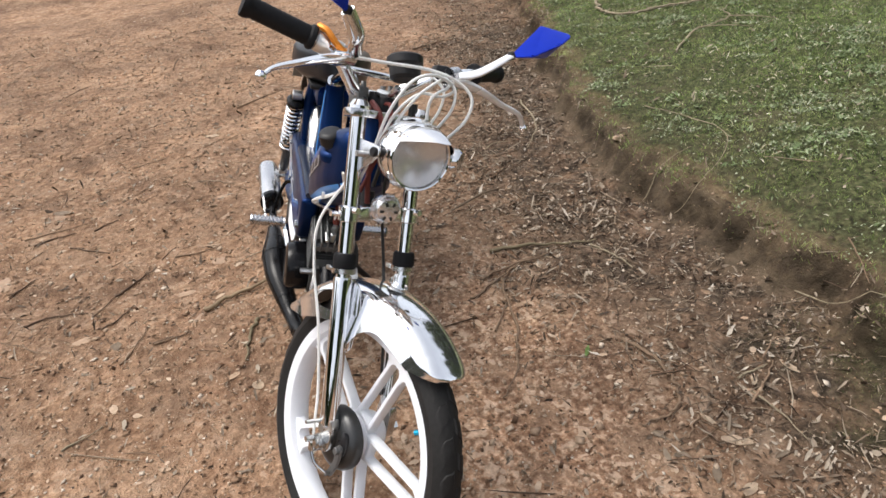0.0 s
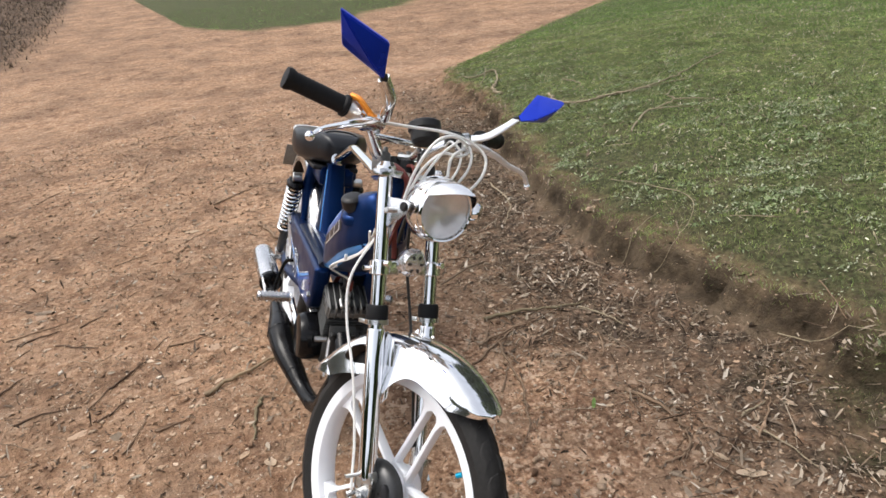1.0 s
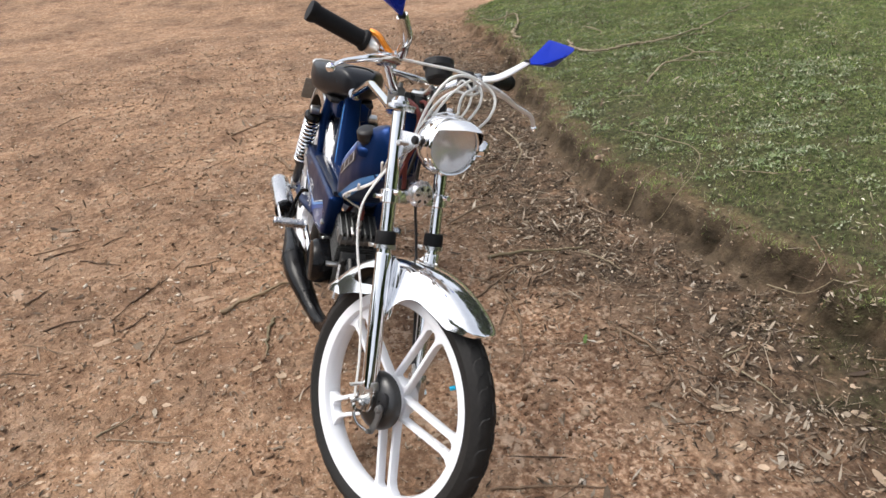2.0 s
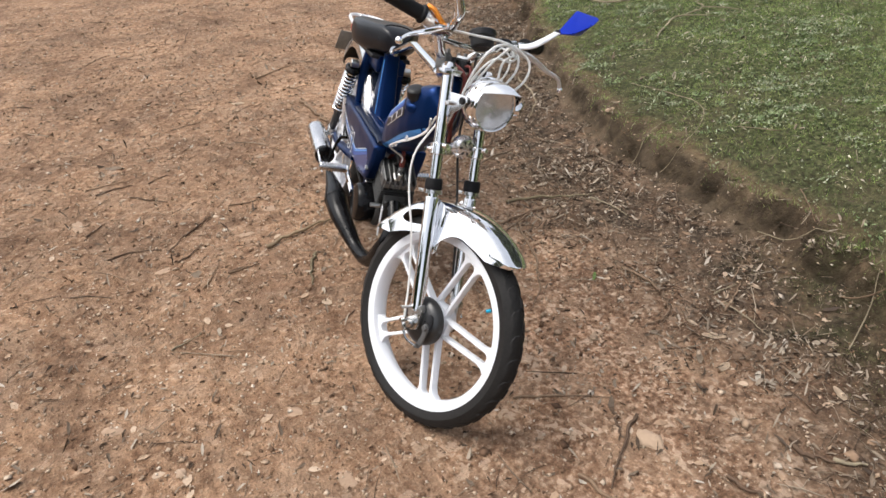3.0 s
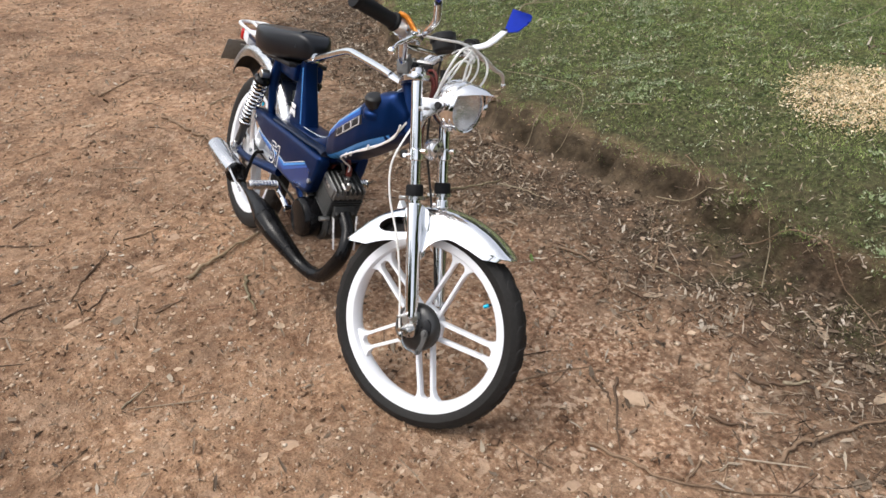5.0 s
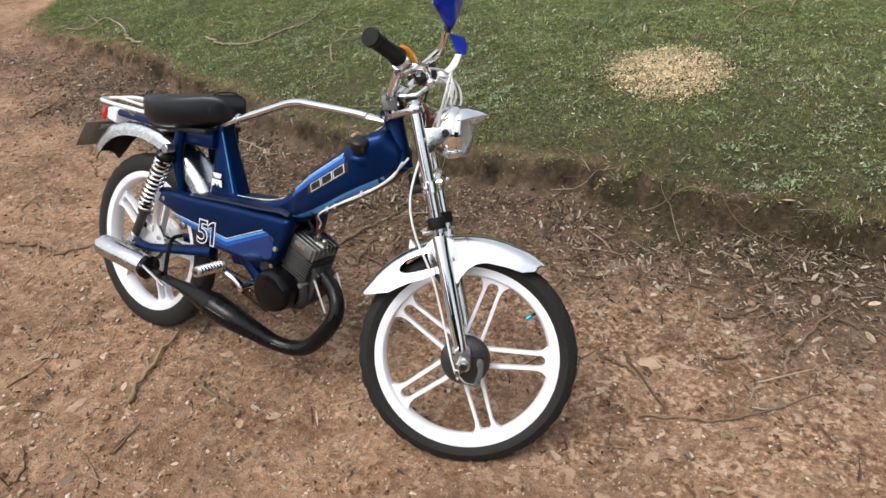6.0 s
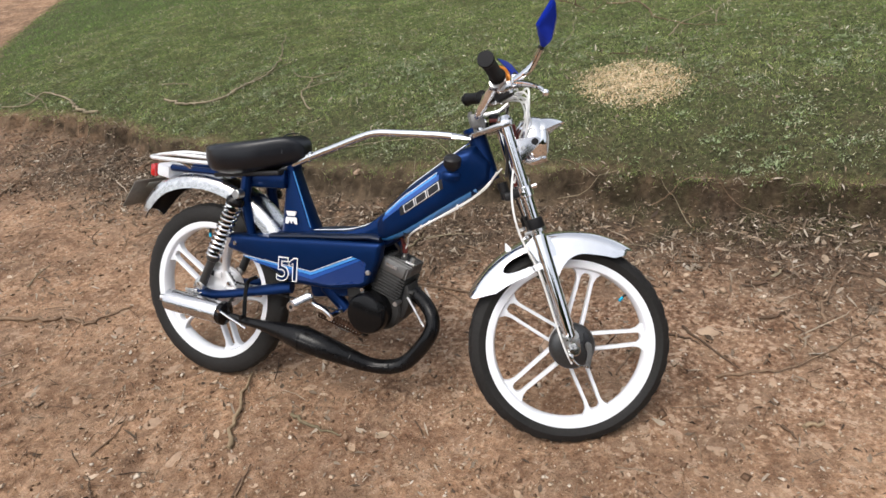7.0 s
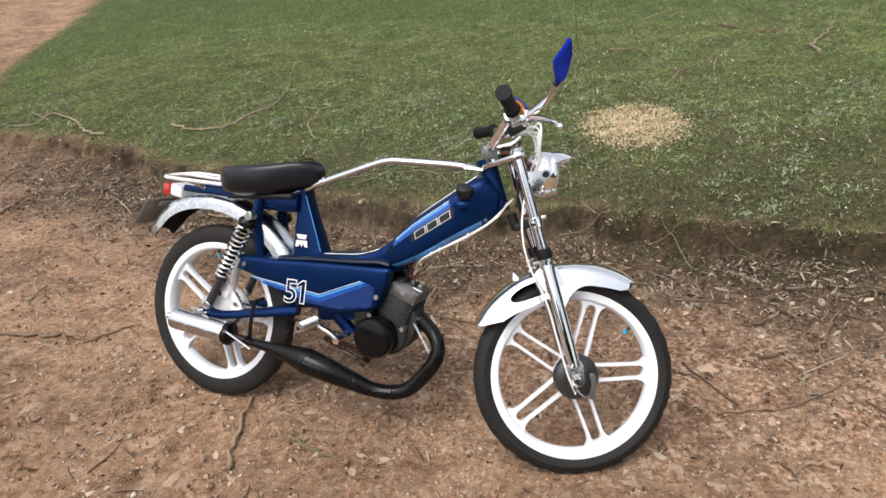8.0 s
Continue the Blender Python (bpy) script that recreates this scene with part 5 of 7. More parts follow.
for side in (-1, 1):
    part("bar_riser", moved(joined(tube(curve_pts([(-0.055, side * 0.028, 0.60), (-0.06, side * 0.03, 0.63), (-0.048, side * 0.052, 0.652), (-0.03, side * 0.075, 0.668)], 4), 0.0085, 10, flat=0.7), rod((-0.07, side * 0.03, 0.622), (-0.04, side * 0.03, 0.622), 0.006, 8)), FORK), CHROME, bars)
part("lock_barrel", moved(joined(rod((-0.02, 0.0, 0.60), (-0.014, 0.0, 0.632), 0.014, 18, 0.002), rod((0.0, 0.05, 0.60), (0.0, 0.05, 0.626), 0.008, 6)), FORK), SATIN, bars)
cable("speedometer_cable", [(0.03, -0.012, 0.645), (0.0, 0.012, 0.58), (-0.02, 0.018, 0.45), (-0.012, 0.03, 0.32), (-0.004, 0.04, 0.2), (0.0, 0.046, 0.07)], 0.003, WIRE, FORK)
cable("wiring_loom", [(-0.03, -0.02, 0.62), (0.015, -0.035, 0.60), (0.02, -0.03, 0.57), (-0.005, -0.03, 0.50), (-0.015, -0.02, 0.44)], 0.005, RED_WIRE, FORK)
cable("wiring_loom", [(-0.03, -0.005, 0.615), (0.012, -0.01, 0.615), (0.018, -0.018, 0.56), (-0.018, -0.036, 0.46)], 0.0035, RED_WIRE, FORK)
cable("wiring_loom", [(-0.03, 0.02, 0.615), (0.002, 0.005, 0.61), (0.0, 0.0, 0.55), (-0.03, 0.0, 0.47)], 0.004, WIRE, FORK)

# frame: head tube, tank beam, floor beam, seat tube
part("head_tube", joined(rod((0.965, -0.012, 0.672), (0.918, -0.012, 0.80), 0.024, 24), lathe([(0.02, 0), (0.029, 0.001), (0.029, 0.012), (0.02, 0.013)], 24, along((0.918, -0.012, 0.795), (0.913, -0.012, 0.81)))), BLUE, moped, "blue steering head")
TANK = [  # x, top z, bottom z, half width, middle y
    (0.660, 0.560, 0.492, 0.052, -0.028), (0.690, 0.597, 0.494, 0.064, -0.028), (0.745, 0.648, 0.516, 0.072, -0.028), (0.800, 0.688, 0.548, 0.074, -0.026),
    (0.850, 0.724, 0.580, 0.074, -0.024), (0.890, 0.754, 0.604, 0.068, -0.022), (0.930, 0.765, 0.630, 0.052, -0.018), (0.968, 0.720, 0.668, 0.026, -0.012)]


def tank_row(x):
    cols = list(zip(*TANK))
    return [float(np.interp(x, cols[0], c)) for c in cols[1:]]


def tank_point(x, t, out=0.0):
    """On the right side of the tank: t is -1 at its foot, 1 at its ridge."""
    top, bot, w, mid = tank_row(x)
    k = (1 - abs(t) ** 5.0) ** (1 / 2.4)
    return Vector((x, mid - w * k - out, (top + bot) / 2 + t * (top - bot) / 2))


def tank_bm():
    secs = []
    for x in np.linspace(0.66, 0.968, 34):
        top, bot, w, mid = tank_row(x)
        ring = []
        for k in range(40):
            a = 2 * math.pi * k / 40
            c, s = math.cos(a), math.sin(a)
            t = math.copysign(abs(s) ** 0.6, s)
            y = math.copysign((1 - abs(t) ** 5.0) ** (1 / 2.4), c) * w
            ring.append((x, mid + y, (top + bot) / 2 + t * (top - bot) / 2))
        secs.append(ring)
    return loft(secs)


tank = part("fuel_tank", tank_bm(), BLUE, moped, "dark blue metallic tank beam with blue stripes", 50)


def tank_patch(x0, x1, lo, hi, out, n=18, skew=0.0):
    """A decal that hugs the tank between two slanted lines, lo(x) and hi(x)."""
    bm = bmesh.new()
    rows = [[bm.verts.new(tank_point(x + skew * (j / 4 - 0.5), lo(x) + (hi(x) - lo(x)) * j / 4, out)) for j in range(5)] for x in np.linspace(x0, x1, n)]
    for a, b in zip(rows, rows[1:]):
        for j in range(4):
            bm.faces.new((a[j], b[j], b[j + 1], a[j + 1]))
    bmesh.ops.recalc_face_normals(bm, faces=bm.faces)
    bmesh.ops.solidify(bm, geom=bm.faces[:], thickness=0.0003)
    return bm


part("stripe", tank_patch(0.682, 0.852, lambda x: 0.30, lambda x: 0.52, 0.0008), STRIPE_MID, tank, "mid blue stripe")
part("stripe", tank_patch(0.690, 0.846, lambda x: 0.52, lambda x: 0.62, 0.0008), STRIPE_LIGHT, tank, "light blue stripe")
part("stripe", tank_patch(0.690, 0.846, lambda x: 0.64, lambda x: 0.665, 0.0008), DECAL_WHITE, tank, "thin white pinstripe")
part("stripe", tank_patch(0.672, 0.94, lambda x: -0.93, lambda x: -0.74, 0.0008), STRIPE_LIGHT, tank, "light blue stripe")
badge = part("badge", tank_patch(0.740, 0.862, lambda x: -0.085 + 0.35 * max(0, 0.750 - x) * 10, lambda x: 0.325 - 0.35 * max(0, x - 0.852) * 10, 0.0012, 14, -0.004), DECAL_BLACK, tank, "black badge with white outlined blocks")
for k in range(3):
    x0 = 0.7525 + 0.0345 * k
    part("badge_block", tank_patch(x0, x0 + 0.0315, lambda x: -0.045, lambda x: 0.285, 0.0018, 4, -0.004), DECAL_WHITE, badge)
    part("badge_block", tank_patch(x0 + 0.0022, x0 + 0.0293, lambda x: -0.02, lambda x: 0.26, 0.0024, 4, -0.0035), DECAL_BLACK, badge)
part("ridge_trim", tube(curve_pts([(0.43, -0.045, 0.503), (0.50, -0.045, 0.508), (0.567, -0.045, 0.518), (0.615, -0.04, 0.536), (0.66, -0.03, 0.568), (0.70, -0.03, 0.610), (0.745, -0.028, 0.652), (0.80, -0.026, 0.692), (0.85, -0.024, 0.728), (0.905, -0.018, 0.768)], 5), 0.0028, 8), CHROME, tank, "thin bright trim along the ridge")
part("fuel_cap", joined(lathe([(0.0001, 0.030), (0.014, 0.030), (0.020, 0.028), (0.023, 0.024), (0.023, 0.006), (0.019, 0.0), (0.0001, 0.0)], 28, pose(0.882, -0.080, 0.710, 18, 10, 0)), rod((0.878, -0.070, 0.682), (0.882, -0.079, 0.714), 0.018, 20)), SATIN, tank, "round black fuel cap")
part("fuel_neck", lathe([(0.030, 0), (0.029, 0.012), (0.024, 0.018), (0.018, 0.02)], 24, pose(0.878, -0.072, 0.686, 18, 10, 0)), BLUE, tank)

cable("wire_run", [(1.0, -0.07, 0.70), (0.965, -0.06, 0.655), (0.90, -0.075, 0.606), (0.84, -0.09, 0.572), (0.78, -0.09, 0.537), (0.745, -0.06, 0.510), (0.728, -0.03, 0.488), (0.716, -0.026, 0.462)], 0.0025, CABLE, label="white cable clipped under the tank")
cable("wire_run", [(1.01, -0.062, 0.71), (0.975, -0.06, 0.67), (0.935, -0.066, 0.632), (0.86, -0.086, 0.585), (0.80, -0.088, 0.55)], 0.0024, CABLE)
for x, z in ((0.90, 0.608), (0.82, 0.560), (0.795, 0.547)):
    part("cable_clip", box(0.004, 0.006, 0.013, pose(x, -0.086, z), 0.001), DECAL_WHITE, moped)

beam = part("floor_beam", loft([[(x, -0.02 + w * math.copysign(min(1, abs(math.cos(a)) * 1.25), math.cos(a)), (zt + zb) / 2 + (zt - zb) / 2 * math.copysign(min(1, abs(math.sin(a)) * 1.25), math.sin(a))) for a in [2 * math.pi * k / 24 for k in range(24)]]
                                for x, zt, zb, w in ((0.17, 0.475, 0.43, 0.04), (0.30, 0.49, 0.43, 0.05), (0.43, 0.503, 0.44, 0.052), (0.55, 0.513, 0.45, 0.052), (0.61, 0.532, 0.46, 0.05), (0.665, 0.572, 0.47, 0.046), (0.70, 0.60, 0.49, 0.044))]), BLUE, moped, "dark blue step-through frame beam")
part("beam_cover", loft([[(x, -0.078 + 0.018 * math.cos(a), z + 0.009 * math.sin(a)) for a in [2 * math.pi * k / 12 for k in range(12)]] for x, z in ((0.30, 0.482), (0.43, 0.492), (0.55, 0.498), (0.64, 0.506), (0.672, 0.502))]), NAVY, beam, "dark strip between beam and side panel")


def seat_tube_bm():
    secs = []
    for z, xa, xb, w in ((0.475, 0.308, 0.44, 0.036), (0.505, 0.313, 0.429, 0.034), (0.60, 0.328, 0.391, 0.029), (0.672, 0.338, 0.366, 0.025), (0.692, 0.338, 0.366, 0.025)):
        c, h = (xa + xb) / 2, (xb - xa) / 2
        secs.append([(c + h * math.copysign(abs(math.cos(a)) ** 0.45, math.cos(a)), -0.022 + w * math.copysign(abs(math.sin(a)) ** 0.45, math.sin(a)), z) for a in [2 * math.pi * k / 28 for k in range(28)]])
    return loft(secs)


post = part("seat_tube", seat_tube_bm(), BLUE, moped, "tapering dark blue seat tube", 45)
part("pinstripe", tube([(0.366, -0.0475, 0.672), (0.40, -0.054, 0.58), (0.424, -0.0575, 0.51)], 0.0016, 6), STRIPE_LIGHT, post)
part("logo", joined(plate([(0.336, 0.518), (0.346, 0.518), (0.352, 0.528), (0.358, 0.518), (0.364, 0.528), (0.370, 0.518), (0.380, 0.518), (0.378, 0.538), (0.340, 0.538)], -0.0605, -0.0595), plate([(0.346, 0.542), (0.372, 0.542), (0.378, 0.556), (0.340, 0.556)], -0.0592, -0.0582)), DECAL_WHITE, post, "small white emblem")
part("seat_clamp", joined(lathe([(0.016, 0), (0.021, 0.001), (0.021, 0.016), (0.016, 0.017)], 20, pose(0.35, -0.022, 0.688)), rod((0.35, -0.022, 0.69), (0.345, -0.022, 0.72), 0.0135, 16)), CHROME, post)
part("rear_subframe", joined(
    tube(curve_pts([(0.345, -0.05, 0.665), (0.25, -0.056, 0.66), (0.16, -0.06, 0.658), (0.02, -0.06, 0.662), (-0.09, -0.055, 0.666)], 4), 0.011, 10),
    tube(curve_pts([(0.345, 0.012, 0.665), (0.25, 0.03, 0.66), (0.16, 0.04, 0.658), (0.02, 0.045, 0.662), (-0.09, 0.04, 0.666)], 4), 0.011, 10),
    tube([(0.21, -0.06, 0.66), (0.20, -0.07, 0.585), (0.22, -0.07, 0.47)], [0.018, 0.017, 0.013], 12), tube([(0.21, 0.05, 0.66), (0.20, 0.06, 0.585), (0.22, 0.06, 0.47)], [0.018, 0.017, 0.013], 12),
    box(0.14, 0.10, 0.05, pose(0.275, -0.015, 0.645), 0.01)), BLUE, moped, "dark blue rear subframe")


# saddle
def saddle_bm():
    secs = []
    for x, w, zb, zt in ((0.068, 0.03, 0.69, 0.722), (0.073, 0.05, 0.678, 0.738), (0.085, 0.074, 0.667, 0.747), (0.108, 0.093, 0.661, 0.752), (0.14, 0.106, 0.657, 0.756), (0.18, 0.111, 0.657, 0.760), (0.24, 0.104, 0.664, 0.766),
                         (0.29, 0.086, 0.674, 0.772), (0.33, 0.068, 0.684, 0.778), (0.36, 0.055, 0.692, 0.779), (0.382, 0.044, 0.70, 0.772), (0.396, 0.031, 0.708, 0.760), (0.402, 0.015, 0.716, 0.745)):
        ring = []
        for k in range(32):
            a = 2 * math.pi * k / 32
            c, s = math.cos(a), math.sin(a)
            e = 0.26 if s > 0 else 0.5
            ring.append((x, -0.02 + w * math.copysign(abs(c) ** e, c) * (1.0 if s > 0 else 1 - 0.25 * abs(s)), (zb + zt) / 2 + (zt - zb) / 2 * math.copysign(abs(s) ** 0.36, s)))
        secs.append([(px, py, pz - 0.05 * (pz - 0.657)) for px, py, pz in ring])
    return loft(secs)


saddle = part("saddle", saddle_bm(), VINYL, moped, "wide black vinyl saddle with worn nose", 38)
part("saddle_seam", tube(curve_pts([(0.352, -0.079, 0.726), (0.35, -0.066, 0.77), (0.348, -0.02, 0.7795), (0.35, 0.026, 0.77), (0.352, 0.039, 0.726)], 5), 0.0022, 8), VINYL, saddle)
part("saddle_pan", box(0.24, 0.13, 0.014, pose(0.22, -0.02, 0.662, 0, -4, 0), 0.004), SATIN, saddle)

# support bar from saddle to steering head
part("brace_bar", joined(tube(curve_pts([(0.29, -0.033, 0.668), (0.345, -0.036, 0.686), (0.42, -0.038, 0.715), (0.51, -0.04, 0.747), (0.60, -0.042, 0.779), (0.642, -0.042, 0.789), (0.687, -0.042, 0.790), (0.81, -0.04, 0.788), (0.866, -0.039, 0.785)], 4), 0.0104, 14),
                         tube([(0.866, -0.039, 0.785), (0.888, -0.038, 0.783), (0.919, -0.036, 0.780)], [0.0104, 0.0085, 0.006], 12, flat=0.55), lathe([(0.0113, 0), (0.0145, 0.001), (0.0145, 0.012), (0.0113, 0.013)], 18, along((0.414, -0.038, 0.713), (0.51, -0.04, 0.747)))), CHROME, moped, "bright round brace bar above the step-through")

# side panels
PANEL = [(0.146, 0.480), (0.140, 0.436), (0.214, 0.417), (0.318, 0.376), (0.40, 0.347), (0.517, 0.343), (0.615, 0.360), (0.640, 0.376), (0.672, 0.450), (0.682, 0.495), (0.60, 0.492), (0.45, 0.487), (0.30, 0.480)]
panel = part("side_panel", plate(PANEL, -0.104, -0.062, bevel=0.013, seg=4), BLUE, moped, "dark blue side panel with striped decal", 40)
part("side_panel", plate(PANEL, 0.022, 0.058, bevel=0.007, seg=3), BLUE, moped, "", 40)


def flat_decal(pts, y, mat, label="", name="stripe"):
    return part(name, plate(pts, y, y - 0.0004), mat, panel, label, 0)


flat_decal([(0.207, 0.4175), (0.452, 0.3905), (0.592, 0.4475), (0.606, 0.446), (0.452, 0.382), (0.222, 0.412)], -0.1046, STRIPE_LIGHT, "light blue stripe")
flat_decal([(0.228, 0.4095), (0.452, 0.381), (0.609, 0.4448), (0.620, 0.442), (0.452, 0.369), (0.26, 0.399)], -0.1046, STRIPE_MID, "mid blue stripe")
flat_decal([(0.205, 0.4205), (0.452, 0.3935), (0.590, 0.4505), (0.591, 0.4488), (0.452, 0.392), (0.206, 0.4188)], -0.1048, DECAL_WHITE, "thin white pinstripe")
flat_decal([(0.262, 0.3982), (0.452, 0.3682), (0.620, 0.4410), (0.634, 0.436), (0.625, 0.380), (0.612, 0.374), (0.517, 0.358), (0.404, 0.362), (0.318, 0.391)], -0.1044, STRIPE_DEEP, "deep blue foot of the stripes")
for x, z in ((0.182, 0.454), (0.641, 0.409)):
    part("panel_bolt", rod((x, -0.099, z), (x, -0.110, z), 0.0075, 6, 0.001), STEEL, panel)


def number_bm(body, size, grow, depth):
    cu = bpy.data.curves.new("digits", "FONT")
    cu.space_character = 0.88
    cu.body, cu.size, cu.offset, cu.extrude, cu.resolution_u = body, size, grow, depth, 4
    ob = bpy.data.objects.new("digits", cu)
    scene.collection.objects.link(ob)
    dg = bpy.context.evaluated_depsgraph_get()
    me = bpy.data.meshes.new_from_object(ob.evaluated_get(dg))
    bm = bmesh.new()
    bm.from_mesh(me)
    bpy.data.objects.remove(ob)
    bpy.data.curves.remove(cu)
    bpy.data.meshes.remove(me)
    return bm


SLANT = Matrix(((1, 0.12, 0, 0), (0, 1, 0, 0), (0, 0, 1, 0), (0, 0, 0, 1)))
DIGITS = pose(0.324, -0.1056, 0.356, 90, 0, 0) @ SLANT


def one_bm(grow):
    """A figure one with a short flag, in the decal's plane."""
    g = grow
    pts = [(0.060 - g, -g), (0.075 + g, -g), (0.075 + g, 0.071 + g), (0.063 - 0.3 * g, 0.071 + g), (0.046 - g, 0.058 + 0.6 * g), (0.046 - g, 0.046 - g), (0.060 - g, 0.0535 - 1.3 * g)]
    bm = bmesh.new()
    low, top = [bm.verts.new((x, y, 0)) for x, y in pts], [bm.verts.new((x, y, 0.0006)) for x, y in pts]
    bm.faces.new(low[::-1])
    bm.faces.new(top)
    for k in range(len(pts)):
        bm.faces.new((low[k], low[(k + 1) % len(pts)], top[(k + 1) % len(pts)], top[k]))
    return bm


part("number", moved(joined(number_bm("5", 0.100, 0.0030, 0.0003), one_bm(0.0012)), DIGITS), DECAL_WHITE, panel, "white outlined number 51", 0)
part("number", moved(joined(number_bm("5", 0.100, -0.0004, 0.0003), one_bm(-0.0022)), pose(0, -0.0007, 0) @ DIGITS), BLUE, panel, "", 0)

# rear mudguard, lamp, rack, plate
rear_guard = part("rear_mudguard", arc_guard(pose(0, -0.02, 0.2725), 0.379, 0.046, 20, 136, lambda t: 0.006 + 0.012 * min(1, 12 * (1 - t)), tip=(0.8, 12.0), droop=0.03, pinch=False), CHROME_WORN, moped, "chrome rear mudguard")
# Added black sheet: the chrome's inner face alone comes out too bright.
part("liner", arc_guard(pose(0, -0.02, 0.2725), 0.3765, 0.0438, 20.6, 135.4, lambda t: 0.005 + 0.011 * min(1, 12 * (1 - t)), thick=0.001, n=60, tip=(0.8, 12.0), droop=0.03, pinch=False), SATIN, rear_guard, "black underside")
part("tail_lamp", joined(box(0.05, 0.07, 0.042, pose(-0.125, -0.03, 0.655, 0, 12, 0), 0.008)), WHITE, moped, "white tail lamp housing")
part("tail_lens", box(0.022, 0.074, 0.04, pose(-0.166, -0.03, 0.656, 0, 12, 0), 0.007), RED, moped, "red tail lamp lens")
part("number_plate", joined(box(0.003, 0.15, 0.11, pose(-0.25, -0.02, 0.578, 0, 38, 0), 0.001), box(0.004, 0.06, 0.02, pose(-0.212, -0.02, 0.603, 0, 38, 0), 0.001)), PLATE, moped, "grey weathered registration plate")
rack = part("luggage_rack", joined(
    tube(curve_pts([(0.12, -0.085, 0.688), (0.0, -0.09, 0.693), (-0.13, -0.085, 0.698), (-0.165, -0.06, 0.70), (-0.172, -0.02, 0.70), (-0.165, 0.025, 0.70), (-0.13, 0.05, 0.698), (0.0, 0.055, 0.693), (0.12, 0.05, 0.688)], 6), 0.0062, 10),
    tube(curve_pts([(0.10, -0.055, 0.700), (0.0, -0.055, 0.704), (-0.10, -0.05, 0.709), (-0.168, -0.035, 0.702)], 4), 0.005, 8), tube(curve_pts([(0.10, 0.015, 0.700), (0.0, 0.015, 0.704), (-0.10, 0.012, 0.709), (-0.168, -0.005, 0.702)], 4), 0.005, 8)), BRIGHT, moped, "bright chrome luggage rack")
for a, b in (((-0.02, -0.086, 0.69), (0.0, -0.06, 0.662)), ((-0.02, 0.05, 0.69), (0.0, 0.045, 0.662)), ((0.10, -0.086, 0.688), (0.195, -0.085, 0.672))):
    part("rack_stay", rod(a, b, 0.0045, 8), CHROME, rack)

# shocks and swinging arm
for side in (-1, 1):
    y = -0.02 + side * 0.092
    hi, lo = Vector((0.208, y + 0.006, 0.605)), Vector((0.044, y, 0.308))
    ax = hi - lo
    shock = part("shock_absorber", joined(rod(lo + ax * 0.30, lo + ax * 0.96, 0.011, 14), lathe([(0.008, 0), (0.027, 0.002), (0.027, 0.012), (0.02, 0.02), (0.008, 0.022)], 24, along(lo + ax * 0.9, hi))), BLACK, moped, "rear shock with chrome coil spring")
    part("strut", joined(rod(lo, lo + ax * 0.30, 0.0135, 16, 0.002), rod(lo + ax * 0.29, lo + ax * 0.34, 0.020, 18, 0.003)), DRUM, shock, "grey-brown shock body")
    part("spring", coil(lo + ax * 0.33, lo + ax * 0.91, 0.0225, 0.0037, 12), CHROME, shock, "chrome coil spring")
    for c in (hi, lo):
        part("shock_eye", rod(c + Vector((0, -0.014, 0)), c + Vector((0, 0.014, 0)), 0.014, 18, 0.002), STEEL, shock)
    part("swinging_arm", tube(curve_pts([(-0.012, -0.02 + side * 0.07, 0.272), (0.08, -0.02 + side * 0.07, 0.276), (0.20, -0.02 + side * 0.07, 0.297), (0.36, -0.02 + side * 0.055, 0.327)], 5), radii([0.015, 0.016, 0.016, 0.02], 5), 12, flat=0.7), BLUE, moped, "blue swinging arm")
    part("axle_end", joined(box(0.05, 0.006, 0.03, pose(-0.012, -0.02 + side * 0.083, 0.272), 0.002), rod((0, -0.02 + side * 0.08, 0.2725), (0, -0.02 + side * 0.1, 0.2725), 0.011, 6)), STEEL, moped)
hub_plate = part("hub_plate", joined(plate(smooth_loop([(0.040, 0.296), (0.046, 0.345), (0.072, 0.380), (0.106, 0.376), (0.134, 0.345), (0.156, 0.312), (0.152, 0.292), (0.09, 0.287)], 4), -0.092, -0.080, bevel=0.003), box(0.05, 0.008, 0.022, pose(0.085, -0.094, 0.345, 0, 8, 0), 0.003)), BRIGHT, moped, "bright cast alloy hub plate")
part("plate_mark", box(0.010, 0.001, 0.018, pose(0.078, -0.0985, 0.347, 0, 8, 0), 0), DRUM, hub_plate)
part("plate_bolt", rod((0.137, -0.088, 0.318), (0.137, -0.100, 0.318), 0.007, 6, 0.001), STEEL, hub_plate)
RING = REAR @ pose(0.066, 0, 0.028)
teeth = [box(0.006, 0.004, 0.005, RING @ pose(0, 0, 0, 0, 360 * k / 30, 0) @ pose(0.066, -0.060, 0), 0.0008, 1) for k in range(30)]
part("chain_ring", joined(lathe([(0.056, 0.058), (0.065, 0.058), (0.065, 0.062), (0.056, 0.062)], 40, RING @ ACROSS, closed=True), *[box(0.06, 0.003, 0.009, RING @ pose(0, 0, 0, 0, a, 0) @ pose(0.028, -0.060, 0), 0.001) for a in (20, 110, 200, 290)], *teeth), ALLOY_DARK, rear, "oily toothed chain ring")
part("guard_stay", tube(curve_pts([(0.118, -0.086, 0.33), (0.13, -0.096, 0.40), (0.162, -0.107, 0.468)], 4), 0.0085, 8, flat=0.35), BRIGHT, moped)
tagged(part("chain", joined(*[box(0.010, 0.005, 0.007, pose(0.05 + 0.0135 * k, -0.066, 0.325 - 0.0016 * k, 0, 6, 0), 0.0008) for k in range(36)]), ALLOY_DARK, moped, "oily pedal chain"), kind="stuff")

